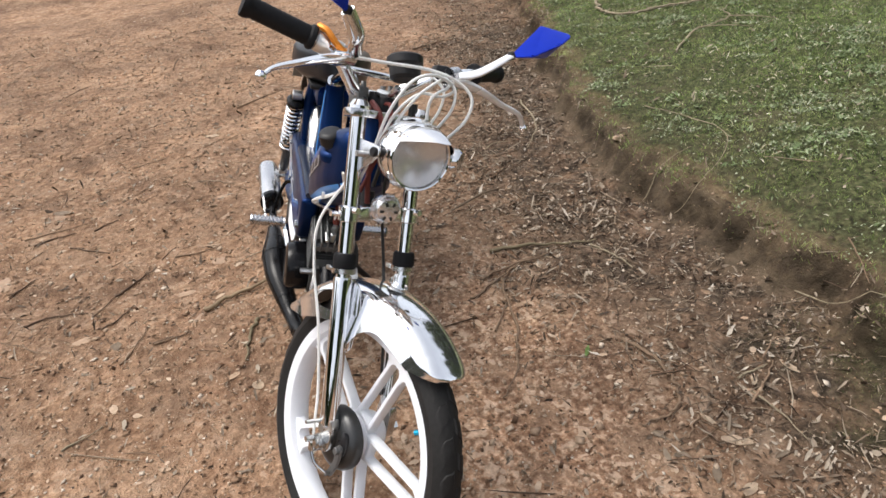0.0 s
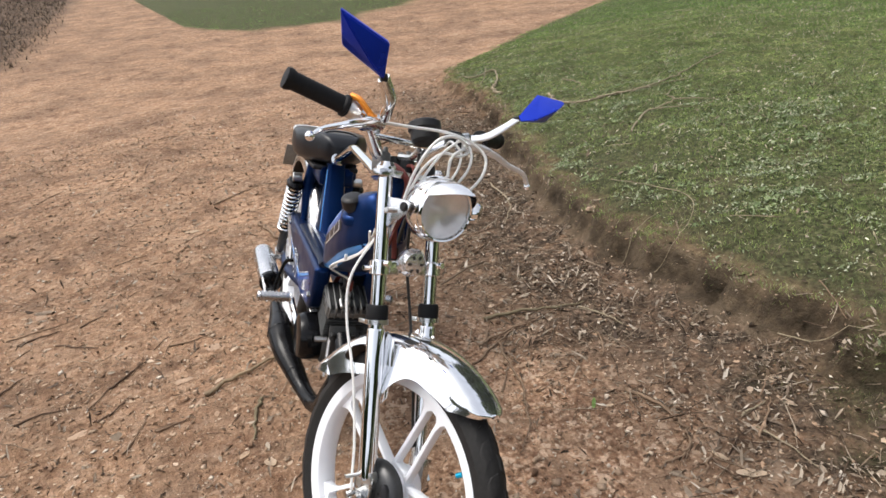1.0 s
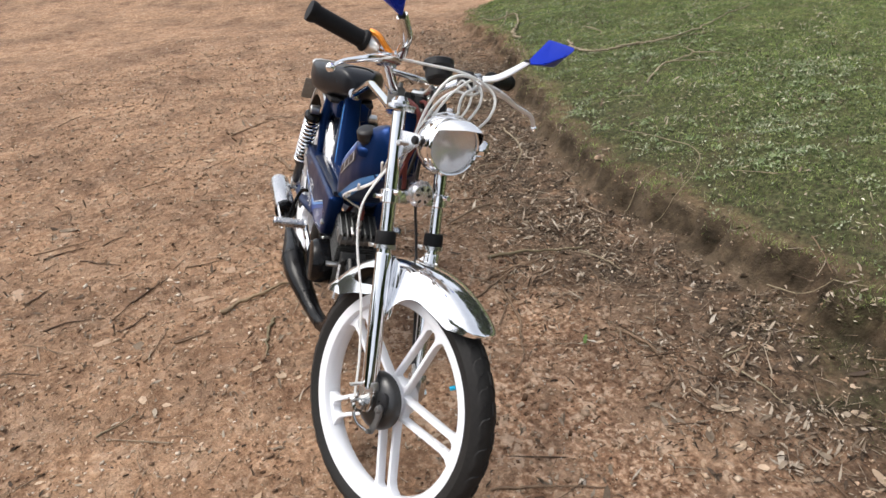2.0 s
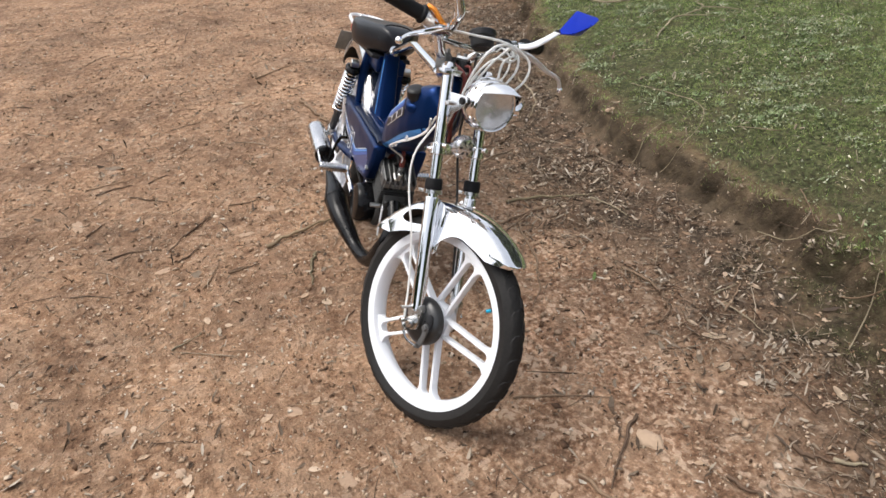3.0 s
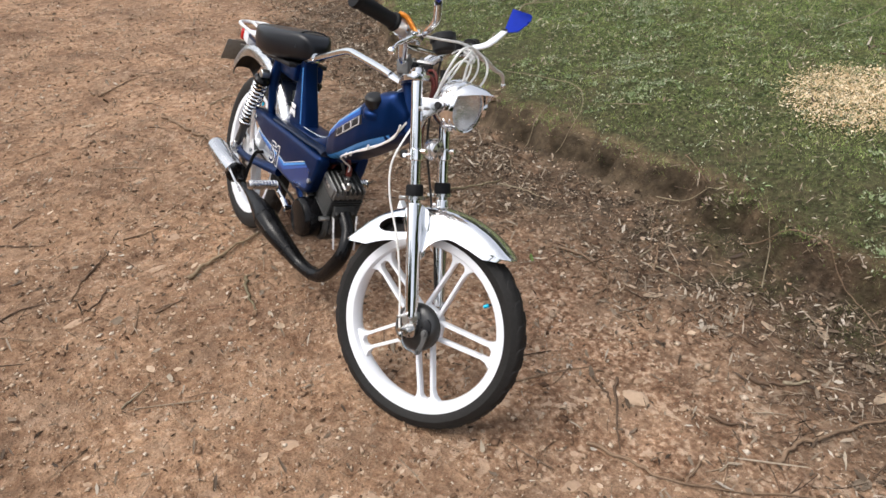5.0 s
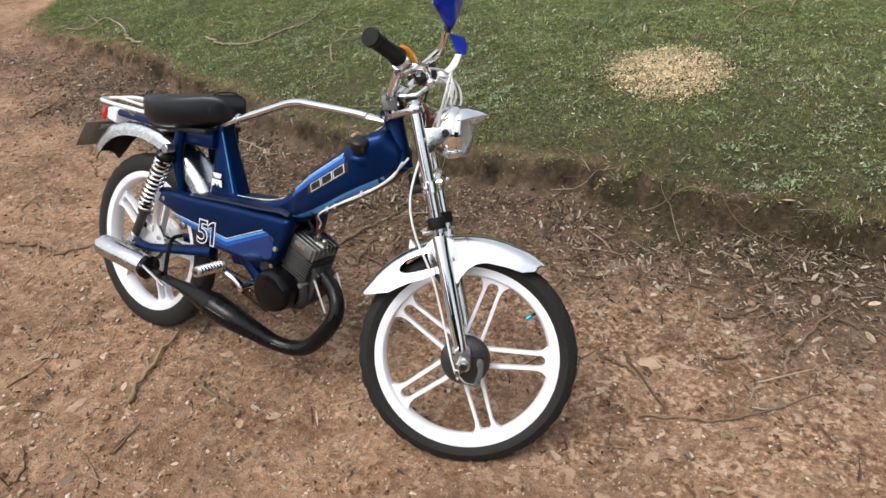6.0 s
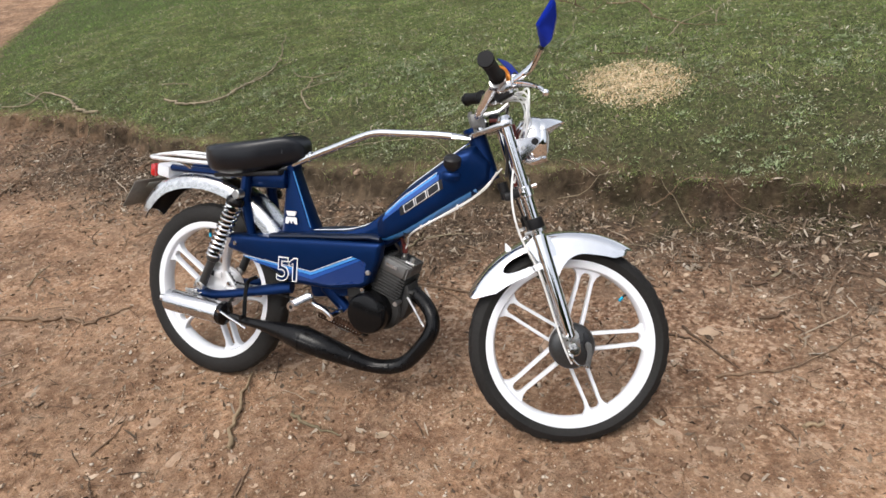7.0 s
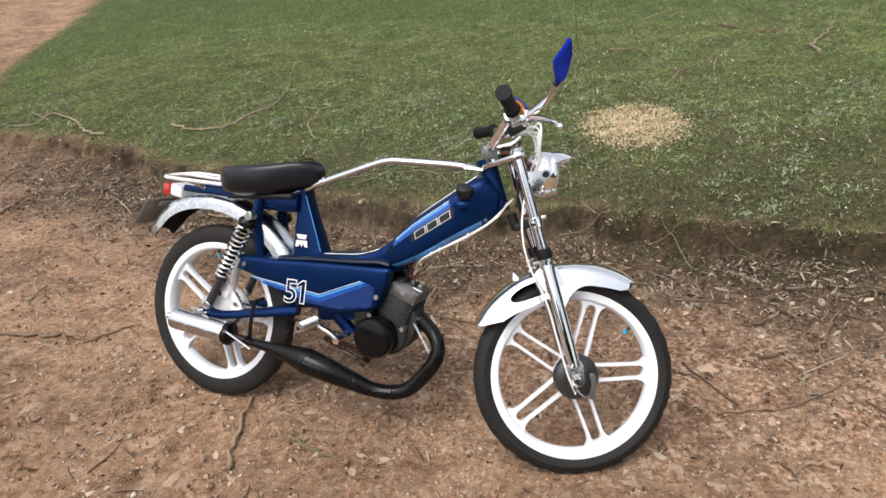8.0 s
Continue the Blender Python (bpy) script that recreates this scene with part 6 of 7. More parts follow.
# silencer and expansion chamber
part("silencer", joined(lathe([(0.0001, 0.0), (0.028, 0.0), (0.033, 0.004), (0.0345, 0.012), (0.0345, 0.195), (0.033, 0.205), (0.03, 0.21), (0.0001, 0.21)], 36, along((-0.058, -0.155, 0.262), (0.155, -0.142, 0.236)))), BRUSHED, moped, "round brushed aluminium silencer")
part("silencer_tip", lathe([(0.008, -0.026), (0.011, -0.026), (0.011, 0.004), (0.008, 0.004)], 20, along((-0.058, -0.155, 0.262), (0.155, -0.142, 0.236)), closed=True), BRUSHED, moped)
part("silencer_cap", lathe([(0.0001, 0.20), (0.0355, 0.20), (0.0365, 0.203), (0.0365, 0.216), (0.026, 0.224), (0.0001, 0.226)], 36, along((-0.058, -0.155, 0.262), (0.155, -0.142, 0.236))), BLACK, moped)
PIPE = [(0.155, -0.142, 0.232), (0.22, -0.138, 0.222), (0.285, -0.135, 0.215), (0.36, -0.132, 0.205), (0.43, -0.130, 0.192), (0.50, -0.122, 0.172), (0.57, -0.100, 0.144), (0.625, -0.082, 0.124), (0.685, -0.067, 0.122), (0.737, -0.057, 0.145), (0.797, -0.055, 0.218), (0.811, -0.045, 0.268), (0.785, -0.030, 0.310), (0.742, -0.028, 0.345)]
PIPE_R = [0.012, 0.012, 0.016, 0.027, 0.039, 0.035, 0.027, 0.0218, 0.0215, 0.0222, 0.0222, 0.0205, 0.0205, 0.021]
part("exhaust_pipe", tube(curve_pts(PIPE, 5), radii(PIPE_R, 5), 16), BLACK, moped, "glossy black expansion chamber exhaust", 28)
seams = []
for i in (3, 4, 6, 8):
    a, b, r = Vector(PIPE[i]), Vector(PIPE[i + 1]), PIPE_R[i]
    d = (b - Vector(PIPE[i - 1])).normalized()
    seams.append(lathe([(r - 0.002, -0.002), (r + 0.0006, -0.0016), (r + 0.0012, 0), (r + 0.0006, 0.0016), (r - 0.002, 0.002)], 24, along(a, a + d)))
seams.append(tube([Vector(p) + Vector((0, -0.96 * r, 0.28 * r)) for p, r in zip(curve_pts(PIPE[2:9], 4), radii(PIPE_R[2:9], 4))], 0.0016, 6))
part("weld_seam", joined(*seams), BLACK, moped)
part("stay_rod", joined(rod((0.158, -0.170, 0.254), (0.242, -0.157, 0.206), 0.0042, 8), rod((0.158, -0.160, 0.254), (0.158, -0.176, 0.254), 0.006, 6)), BRUSHED, moped)
part("exhaust_stay", joined(tube(curve_pts([(0.226, -0.14, 0.232), (0.224, -0.128, 0.29), (0.226, -0.112, 0.338), (0.25, -0.095, 0.352)], 4), 0.006, 8, flat=0.5), rod((0.232, -0.15, 0.24), (0.232, -0.165, 0.24), 0.007, 6)), BLACK, moped)
for a, b in (((0.738, -0.058, 0.338), (0.795, -0.072, 0.262)), ((0.765, 0.002, 0.35), (0.822, -0.022, 0.27))):
    part("exhaust_spring", joined(coil(a, b, 0.0032, 0.001, 18, 5, 8), rod(a, b, 0.0014, 6)), BRIGHT, moped)

# engine: finned barrel leaning forward
ENG = pose(0.672, -0.022, 0.336, 0, 21, 0)      # z runs up the barrel
engine = part("engine", joined(box(0.09, 0.1, 0.10, ENG @ pose(-0.015, 0, 0.055), 0.012)), ALLOY_DARK, moped, "small sooty alloy two-stroke engine")
for k in range(8):
    part("fin", box(0.090, 0.104, 0.0034, ENG @ pose(0, 0, 0.004 + 0.0088 * k), 0.0012, 1), ALLOY_DARK, engine)
head = part("cylinder_head", joined(box(0.084, 0.098, 0.02, ENG @ pose(0, 0, 0.082), 0.006), box(0.078, 0.006, 0.034, ENG @ pose(-0.002, -0.0495, 0.09), 0.003)), ALLOY, engine, "cast alloy cylinder head")
for k in range(7):
    part("head_fin", box(0.088, 0.0042, 0.038, ENG @ pose(0, -0.046 + 0.0153 * k, 0.09), 0.0018, 1), ALLOY, head)
part("maker_block", box(0.036, 0.001, 0.008, ENG @ pose(-0.008, -0.0532, 0.094), 0), BRUSHED, head)
part("spark_plug", joined(rod(ENG @ Vector((0.0, 0.0, 0.10)), ENG @ Vector((0.0, 0.0, 0.118)), 0.008, 6), rod(ENG @ Vector((0.0, 0.0, 0.116)), ENG @ Vector((-0.002, 0.0, 0.132)), 0.0055, 12, 0.001)), STEEL, engine)
part("plug_cap", rod(ENG @ Vector((-0.002, 0.0, 0.126)), ENG @ Vector((-0.012, 0.0, 0.152)), 0.008, 14, 0.002), RED_WIRE, engine)
part("valve_body", joined(rod(ENG @ Vector((0.028, -0.006, 0.10)), ENG @ Vector((0.028, -0.006, 0.126)), 0.007, 12, 0.002), rod(ENG @ Vector((0.016, -0.02, 0.112)), ENG @ Vector((0.042, -0.02, 0.112)), 0.004, 10)), STEEL, engine)
part("crankcase", joined(lathe([(0.0001, -0.045), (0.055, -0.045), (0.062, -0.038), (0.062, 0.038), (0.055, 0.045), (0.0001, 0.045)], 36, pose(0.655, -0.02, 0.292) @ ACROSS), box(0.12, 0.07, 0.07, pose(0.60, -0.02, 0.315, 0, 12, 0), 0.012), box(0.05, 0.07, 0.09, pose(0.715, -0.02, 0.315, 0, 21, 0), 0.01)), ALLOY_DARK, engine)
part("flywheel_cover", lathe([(0.0001, 0.101), (0.046, 0.101), (0.054, 0.098), (0.059, 0.090), (0.061, 0.078), (0.061, 0.04), (0.0001, 0.04)], 44, pose(0.632, -0.02, 0.289) @ ACROSS), BLACK, engine, "round black flywheel cover")
part("exhaust_flange", joined(box(0.014, 0.066, 0.036, pose(0.738, -0.028, 0.352, 0, -15, 0), 0.003), rod((0.732, -0.054, 0.356), (0.754, -0.054, 0.348), 0.005, 6), rod((0.732, -0.002, 0.356), (0.754, -0.002, 0.348), 0.005, 6)), ALLOY_DARK, engine)
for x, z in ((0.715, 0.322), (0.588, 0.36), (0.61, 0.35)):
    part("engine_bolt", rod((x, -0.06, z), (x, -0.09, z), 0.007, 6), STEEL, engine)
part("carburettor", joined(box(0.05, 0.05, 0.05, pose(0.585, -0.055, 0.345, 0, 20, 0), 0.008), rod((0.565, -0.06, 0.32), (0.565, -0.06, 0.37), 0.018, 16, 0.003)), ALLOY_DARK, engine)
part("belt_cover", lathe([(0.0001, -0.078), (0.05, -0.078), (0.058, -0.072), (0.058, -0.045), (0.0001, -0.045)], 40, pose(0.62, -0.02, 0.30) @ ACROSS), ALLOY_DARK, engine, "dark belt pulley cover")
part("engine_mount", joined(box(0.16, 0.08, 0.06, pose(0.49, -0.02, 0.335, 0, -8, 0), 0.015), tube([(0.44, -0.05, 0.44), (0.47, -0.05, 0.33), (0.53, -0.04, 0.27)], 0.02, 12)), BLUE, moped, "dark blue engine cradle")
cable("fuel_hose", [(0.69, -0.03, 0.508), (0.69, -0.035, 0.485), (0.70, -0.03, 0.46), (0.66, -0.04, 0.43), (0.61, -0.05, 0.38)], 0.005, WIRE)
cable("plug_lead", [(0.712, -0.022, 0.478), (0.702, -0.022, 0.496), (0.67, -0.03, 0.49), (0.63, -0.04, 0.44)], 0.0055, RED_WIRE)

# pedals
part("pedal_crank", joined(tube(curve_pts([(0.452, -0.118, 0.315), (0.462, -0.113, 0.296), (0.49, -0.108, 0.282), (0.512, -0.102, 0.262)], 4), 0.009, 10), rod((0.512, -0.11, 0.262), (0.512, 0.064, 0.262), 0.011, 16)), CHROME, moped, "chrome pedal crank")
part("pedal_crank", tube(curve_pts([(0.512, 0.058, 0.262), (0.52, 0.062, 0.29), (0.54, 0.066, 0.33), (0.556, 0.07, 0.364)], 4), 0.0085, 10), CHROME, moped)
for c, y0, y1 in (((0.452, 0.317), -0.118, -0.210), ((0.556, 0.364), 0.060, 0.142)):
    s = -1 if y1 < 0 else 1
    L = abs(y1 - y0)
    prof = [(0.006, 0.0), (0.014, 0.001)] + [(0.0122 + (0.0034 if k % 4 in (1, 2) else 0), 0.006 + (L - 0.014) * k / 31) for k in range(32)] + [(0.0155, L - 0.004), (0.0135, L), (0.0001, L)]
    ped = part("pedal", lathe(prof, 22, along((c[0], y0, c[1]), (c[0], y1, c[1]))), BRUSHED, moped, "ribbed bright alloy pedal")
    part("pedal_dot", rod((c[0], y1 - s * 0.001, c[1]), (c[0], y1 + s * 0.0012, c[1]), 0.0055, 14), DECAL_BLACK, ped)
part("tension_spring", joined(coil((0.462, -0.085, 0.262), (0.60, -0.085, 0.222), 0.0115, 0.0026, 15), rod((0.46, -0.085, 0.262), (0.60, -0.085, 0.222), 0.004, 8)), RUST, moped, "rusty tension spring")
part("stand_plate", tube(curve_pts([(0.47, -0.06, 0.25), (0.52, -0.06, 0.222), (0.57, -0.06, 0.215), (0.62, -0.055, 0.232)], 4), 0.010, 8, flat=0.5), STEEL, moped)
part("side_stand", joined(tube(curve_pts([(0.50, 0.05, 0.25), (0.47, 0.12, 0.18), (0.44, 0.20, 0.105), (0.43, 0.235, 0.082)], 4), 0.009, 10), box(0.04, 0.025, 0.006, pose(0.43, 0.238, 0.079, 18, 0, 0), 0.002)), SATIN, moped, "thin black side stand")


# ---------- sticks, stones and leaves one can pick up ----------
def bark_material(name, color):
    return material(name, color, 0.85, grain=0.35, grain_scale=70, bump=0.6, wear=0.05, spec=0.2)


WOOD_PALE = bark_material("weathered_twig", (0.26, 0.215, 0.145))
WOOD_MID = bark_material("brown_twig", (0.2, 0.135, 0.088))
WOOD_DARK = bark_material("dark_damp_twig", (0.115, 0.075, 0.05))
WOOD_TAN = bark_material("tan_stick", (0.27, 0.2, 0.125))
WOOD_GREEN = bark_material("mossy_twig", (0.16, 0.13, 0.08))
LEAF_PALE = material("pale_leaf", (0.55, 0.43, 0.31), 0.7, grain=0.2, grain_scale=90, bump=0.3)
LEAF_GREEN = material("green_leaf", (0.16, 0.26, 0.06), 0.6, grain=0.15, grain_scale=90)
ROCK = material("pale_stone", (0.4, 0.285, 0.195), 0.9, grain=0.25, grain_scale=60, bump=0.6)
FLAKE = material("earth_stained_stone", (0.34, 0.232, 0.155), 0.95, grain=0.25, grain_scale=70, bump=0.6)
MULCH = material("trodden_leaf", (0.3, 0.23, 0.165), 0.85, grain=0.25, grain_scale=80, bump=0.4)


def stick(name, places, r, mat, label, lift=0.0, branch=None, seed=0, n=6, group="fallen sticks", kink=1.2):
    """A crooked tapering stick that lies on the ground along the places given."""
    rnd = random.Random(seed)
    line = curve_pts([(x, y, 0) for x, y in places], n)
    pts = []
    for i, p in enumerate(line):
        x, y = p.x + rnd.uniform(-1, 1) * r * kink, p.y + rnd.uniform(-1, 1) * r * kink
        pts.append((x, y, float(height(x, y)) + r * 0.8 + lift * math.sin(math.pi * i / (len(line) - 1))))
    for _ in range(4):      # stiff: it bridges the hollows
        zs = [p[2] for p in pts]
        pts = [(p[0], p[1], max(zs[i], (zs[max(i - 1, 0)] + zs[min(i + 1, len(zs) - 1)]) / 2)) for i, p in enumerate(pts)]
    rs = [r * (1 - 0.6 * i / (len(pts) - 1)) * (1 + rnd.uniform(-0.12, 0.12)) for i in range(len(pts))]
    bms = [tube(pts, rs, 7)]
    for at, (dx, dy), k in branch or ():
        a = Vector(pts[int(at * (len(pts) - 1))])
        q = [a, a + Vector((dx * 0.5, dy * 0.5, 0.006)), a + Vector((dx, dy, 0))]
        q = [Vector((v.x, v.y, max(v.z, float(height(v.x, v.y)) + r * 0.5))) for v in curve_pts(q, 4)]
        bms.append(tube(q, [r * k * (1 - 0.6 * i / (len(q) - 1)) for i in range(len(q))], 6))
    ob = finish(joined(*bms), name, mat, 60)
    return tagged(ob, label, "stick", group)


PALE, BROWN, DAMP = "pale bare branch lying on the grass", "thin brown twig lying on the earth path", "dark damp twig lying on the earth path"
stick("branch", [(-1.84, 2.34), (-1.62, 2.25), (-1.45, 2.21), (-1.32, 2.27), (-1.28, 2.45), (-1.19, 2.58), (-1.21, 2.88), (-1.36, 3.25), (-1.56, 3.72)], 0.0085, WOOD_PALE, "long pale forked branch curving over the grass", 0.012, [(0.4, (0.06, 0.46), 0.6), (0.36, (-0.06, 0.1), 0.6), (0.55, (0.1, 0.42), 0.5), (0.22, (-0.07, 0.08), 0.5)], 1, kink=2.2)
stick("branch", [(-2.39, 2.27), (-2.49, 2.28), (-2.62, 2.36), (-2.76, 2.46), (-3.19, 2.7), (-3.23, 2.52), (-3.51, 2.54)], 0.011, WOOD_PALE, "knobbly pale branch lying on the lawn's corner", 0.01, [(0.45, (-0.12, 0.05), 0.5)], 2)
stick("branch", [(-2.1, 2.66), (-1.81, 2.6), (-1.73, 2.48)], 0.005, WOOD_PALE, PALE, 0.004, None, 3)
stick("branch", [(-2.62, 2.15), (-2.45, 2.02), (-2.3, 1.81), (-2.18, 1.58)], 0.005, WOOD_MID, "thin twig hanging over the bank's edge", 0.02, None, 4)
stick("branch", [(-2.29, 1.19), (-2.32, 1.35), (-2.35, 1.57)], 0.006, WOOD_MID, BROWN, 0.004, None, 5)
stick("branch", [(-0.57, 1.96), (-0.73, 2.2), (-0.72, 2.3), (-0.76, 2.45), (-0.9, 2.54), (-1.05, 2.77)], 0.0055, WOOD_PALE, "small crooked branched twig on the grass", 0.02, [(0.6, (0.2, 0.12), 0.7), (0.35, (0.16, 0.16), 0.6)], 6)
stick("branch", [(-3.5, 2.8), (-3.14, 2.58), (-2.9, 2.37)], 0.006, WOOD_PALE, PALE, 0.01, [(0.4, (0.03, 0.12), 0.6)], 7)
stick("branch", [(1.35, 1.08), (1.5, 1.09), (1.63, 1.08), (1.76, 1.02), (1.89, 0.92)], 0.0024, WOOD_MID, "thin arched runner lying along the bank", 0.02, None, 8)
stick("branch", [(1.09, 4.01), (1.2, 3.95), (1.32, 3.95), (1.4, 3.64), (1.42, 3.42), (1.56, 3.2), (1.64, 3.11), (1.85, 3.05)], 0.006, WOOD_MID, "long thin winding twig on the grass", 0.008, None, 9)
stick("branch", [(1.5, 2.88), (1.59, 3.16), (1.78, 3.45), (1.84, 3.46)], 0.0045, WOOD_PALE, PALE, 0.008, [(0.8, (-0.03, 0.2), 0.7)], 40)
stick("branch", [(1.8, 3.14), (1.84, 3.46), (1.95, 3.74), (2.03, 3.93), (2.1, 3.8)], 0.0045, WOOD_PALE, PALE, 0.008, [(0.75, (0.09, 0.5), 0.6), (0.9, (0.1, 0.02), 0.9)], 41)
stick("branch", [(1.41, 5.51), (1.59, 5.83), (1.78, 6.12)], 0.007, WOOD_PALE, PALE, 0.005, [(0.15, (0.03, -0.2), 0.8)], 42)
stick("branch", [(2.04, 4.92), (2.17, 4.61)], 0.012, WOOD_DARK, "short dark stick lying on the grass", 0.0, None, 43)
stick("branch", [(2.27, 4.59), (2.44, 4.46), (2.56, 4.47), (2.63, 4.17)], 0.007, WOOD_MID, "thin winding twig on the grass", 0.006, None, 44)
stick("branch", [(0.84, 2.79), (0.89, 3.12), (0.87, 3.49)], 0.0035, WOOD_PALE, PALE, 0.008, None, 45)
stick("branch", [(1.14, 2.6), (1.32, 2.57)], 0.004, WOOD_DARK, "short dark twig lying beside the pale chips", 0.004, None, 46)
stick("branch", [(2.53, 3.58), (2.54, 3.87), (2.71, 4.21), (2.92, 4.82)], 0.014, WOOD_PALE, "bent pale stick lying on the grass", 0.006, None, 10)
stick("branch", [(1.84, 0.33), (1.86, 0.43), (1.93, 0.58), (1.98, 0.68)], 0.006, WOOD_MID, BROWN, 0.006, None, 11)
stick("branch", [(0.87, 0.66), (0.96, 0.68), (1.06, 0.67), (1.13, 0.64), (1.15, 0.58), (1.15, 0.51)], 0.0055, WOOD_MID, "curved brown twig lying in the leaf litter", 0.006, None, 12)
stick("branch", [(1.65, 0.55), (1.70, 0.55), (1.735, 0.58)], 0.007, WOOD_DARK, DAMP, 0.0, None, 13)
stick("branch", [(1.74, 0.585), (1.785, 0.645)], 0.006, WOOD_PALE, "short broken pale twig on the path", 0.0, None, 14)
stick("branch", [(1.37, 0.25), (1.42, 0.225), (1.47, 0.2)], 0.0045, WOOD_DARK, DAMP, 0.003, None, 15)
stick("branch", [(1.66, 0.35), (1.71, 0.36), (1.76, 0.40)], 0.005, WOOD_DARK, DAMP, 0.002, None, 16)
stick("branch", [(0.15, -0.39), (0.11, -0.27), (0.05, -0.06)], 0.0085, WOOD_TAN, "straight thin stick by the rear wheel", 0.005, None, 17)
stick("branch", [(0.26, -0.54), (0.25, -0.45)], 0.0035, WOOD_MID, BROWN, 0.003, None, 18)
stick("branch", [(0.28, -0.24), (0.37, -0.27), (0.47, -0.30)], 0.0062, WOOD_GREEN, "short greenish stick below the exhaust", 0.0, None, 19)
stick("branch", [(0.28, 0.54), (0.33, 0.69), (0.40, 0.89)], 0.0075, WOOD_GREEN, "stout greenish stick beyond the moped", 0.006, None, 20)
stick("branch", [(0.43, 0.44), (0.41, 0.52), (0.38, 0.78)], 0.0055, WOOD_MID, BROWN, 0.005, [(0.4, (-0.08, 0.05), 0.7)], 21)
stick("branch", [(0.43, 0.51), (0.69, 0.43), (0.85, 0.35), (0.93, 0.27)], 0.0045, WOOD_MID, "long thin twig curving behind the front wheel", 0.006, None, 22)
stick("branch", [(-0.98, 1.32), (-0.58, 1.2), (-0.41, 1.06)], 0.0045, WOOD_PALE, "thin pale twig hanging over the bank", 0.03, None, 23)
stick("branch", [(-1.83, -0.05), (-1.98, 0.25)], 0.005, WOOD_MID, BROWN, 0.003, None, 24)
stick("branch", [(-1.3, 0.1), (-1.14, 0.12), (-0.98, 0.14), (-0.9, 0.17), (-0.78, 0.14), (-0.74, 0.18), (-0.66, 0.27)], 0.009, WOOD_MID, "long brown root-like stick pressed into the path", 0.0, [(0.5, (0.08, -0.06), 0.6)], 25)
stick("branch", [(1.5, 0.06), (1.62, 0.09), (1.74, 0.13), (1.97, 0.33)], 0.0045, WOOD_MID, BROWN, 0.004, None, 26)

STALK = "dry stalk arching over the bank's edge"
stick("branch", [(-0.17, 1.49), (0.05, 1.5), (0.25, 1.5), (0.34, 1.46), (0.43, 1.34), (0.46, 1.24), (0.44, 1.17)], 0.0022, WOOD_PALE, STALK, 0.03, None, 60, kink=0.3)
stick("branch", [(0.27, 1.17), (0.27, 1.24), (0.24, 1.39)], 0.0022, WOOD_PALE, STALK, 0.02, None, 61, kink=0.3)
stick("branch", [(0.95, 1.17), (1.09, 1.19), (1.21, 1.24)], 0.0022, WOOD_PALE, STALK, 0.015, None, 62, kink=0.3)
stick("branch", [(0.96, 1.32), (1.05, 1.26), (1.12, 1.21)], 0.0022, WOOD_MID, STALK, 0.015, None, 64, kink=0.3)
stick("branch", [(1.5, 0.93), (1.44, 1.07), (1.38, 1.16)], 0.0022, WOOD_PALE, STALK, 0.015, None, 65, kink=0.3)
stick("branch", [(0.69, 0.37), (0.59, 0.45), (0.56, 0.5)], 0.003, WOOD_MID, BROWN, 0.004, None, 66)
stick("branch", [(0.51, 0.37), (0.46, 0.48), (0.39, 0.62), (0.39, 0.69)], 0.0042, WOOD_MID, BROWN, 0.004, None, 67)
stick("branch", [(1.42, 0.28), (1.49, 0.19), (1.57, 0.1)], 0.0045, WOOD_DARK, DAMP, 0.002, None, 68)
stick("branch", [(1.22, 0.05), (1.27, 0.15), (1.34, 0.27)], 0.0036, WOOD_MID, BROWN, 0.002, None, 69)
stick("branch", [(0.59, -0.76), (0.55, -0.67)], 0.003, WOOD_PALE, "short pale twig on the open path", 0.002, None, 70)
stick("branch", [(0.41, 0.86), (0.51, 0.88), (0.6, 0.89)], 0.004, WOOD_PALE, BROWN, 0.006, None, 63)
stick("branch", [(1.74, 0.34), (1.77, 0.29), (1.78, 0.25)], 0.004, WOOD_DARK, DAMP, 0.002, None, 71)
stick("branch", [(1.75, 0.27), (1.79, 0.19)], 0.0036, WOOD_MID, BROWN, 0.002, None, 72)
stick("branch", [(1.72, 0.21), (1.73, 0.12)], 0.0038, WOOD_MID, BROWN, 0.002, None, 73)
stick("branch", [(1.92, 0.18), (1.96, 0.12)], 0.004, WOOD_DARK, DAMP, 0.002, None, 74)
stick("branch", [(1.95, 0.66), (2.04, 0.62)], 0.004, WOOD_DARK, DAMP, 0.004, None, 75)
stick("branch", [(1.21, 0.78), (1.17, 0.85), (1.13, 0.92)], 0.0042, WOOD_MID, "brown twig lying in the leaf litter", 0.004, None, 76)
stick("branch", [(1.13, 0.81), (1.13, 0.9)], 0.0034, WOOD_PALE, "short pale twig in the leaf litter", 0.004, None, 77)
stick("branch", [(1.18, 0.65), (1.23, 0.58)], 0.0036, WOOD_MID, "brown twig lying in the leaf litter", 0.003, None, 78)
stick("branch", [(1.2, 0.64), (1.26, 0.63), (1.28, 0.65)], 0.0036, WOOD_DARK, "dark damp twig in the leaf litter", 0.003, None, 79)
stick("branch", [(1.31, 0.63), (1.37, 0.57)], 0.0036, WOOD_MID, "brown twig lying in the leaf litter", 0.003, None, 80)
stick("branch", [(1.64, -0.12), (1.67, -0.16)], 0.005, WOOD_DARK, DAMP, 0.0, None, 81)
stick("branch", [(1.70, -0.12), (1.75, -0.09)], 0.0075, WOOD_TAN, "short stout broken stick on the path", 0.0, None, 82)
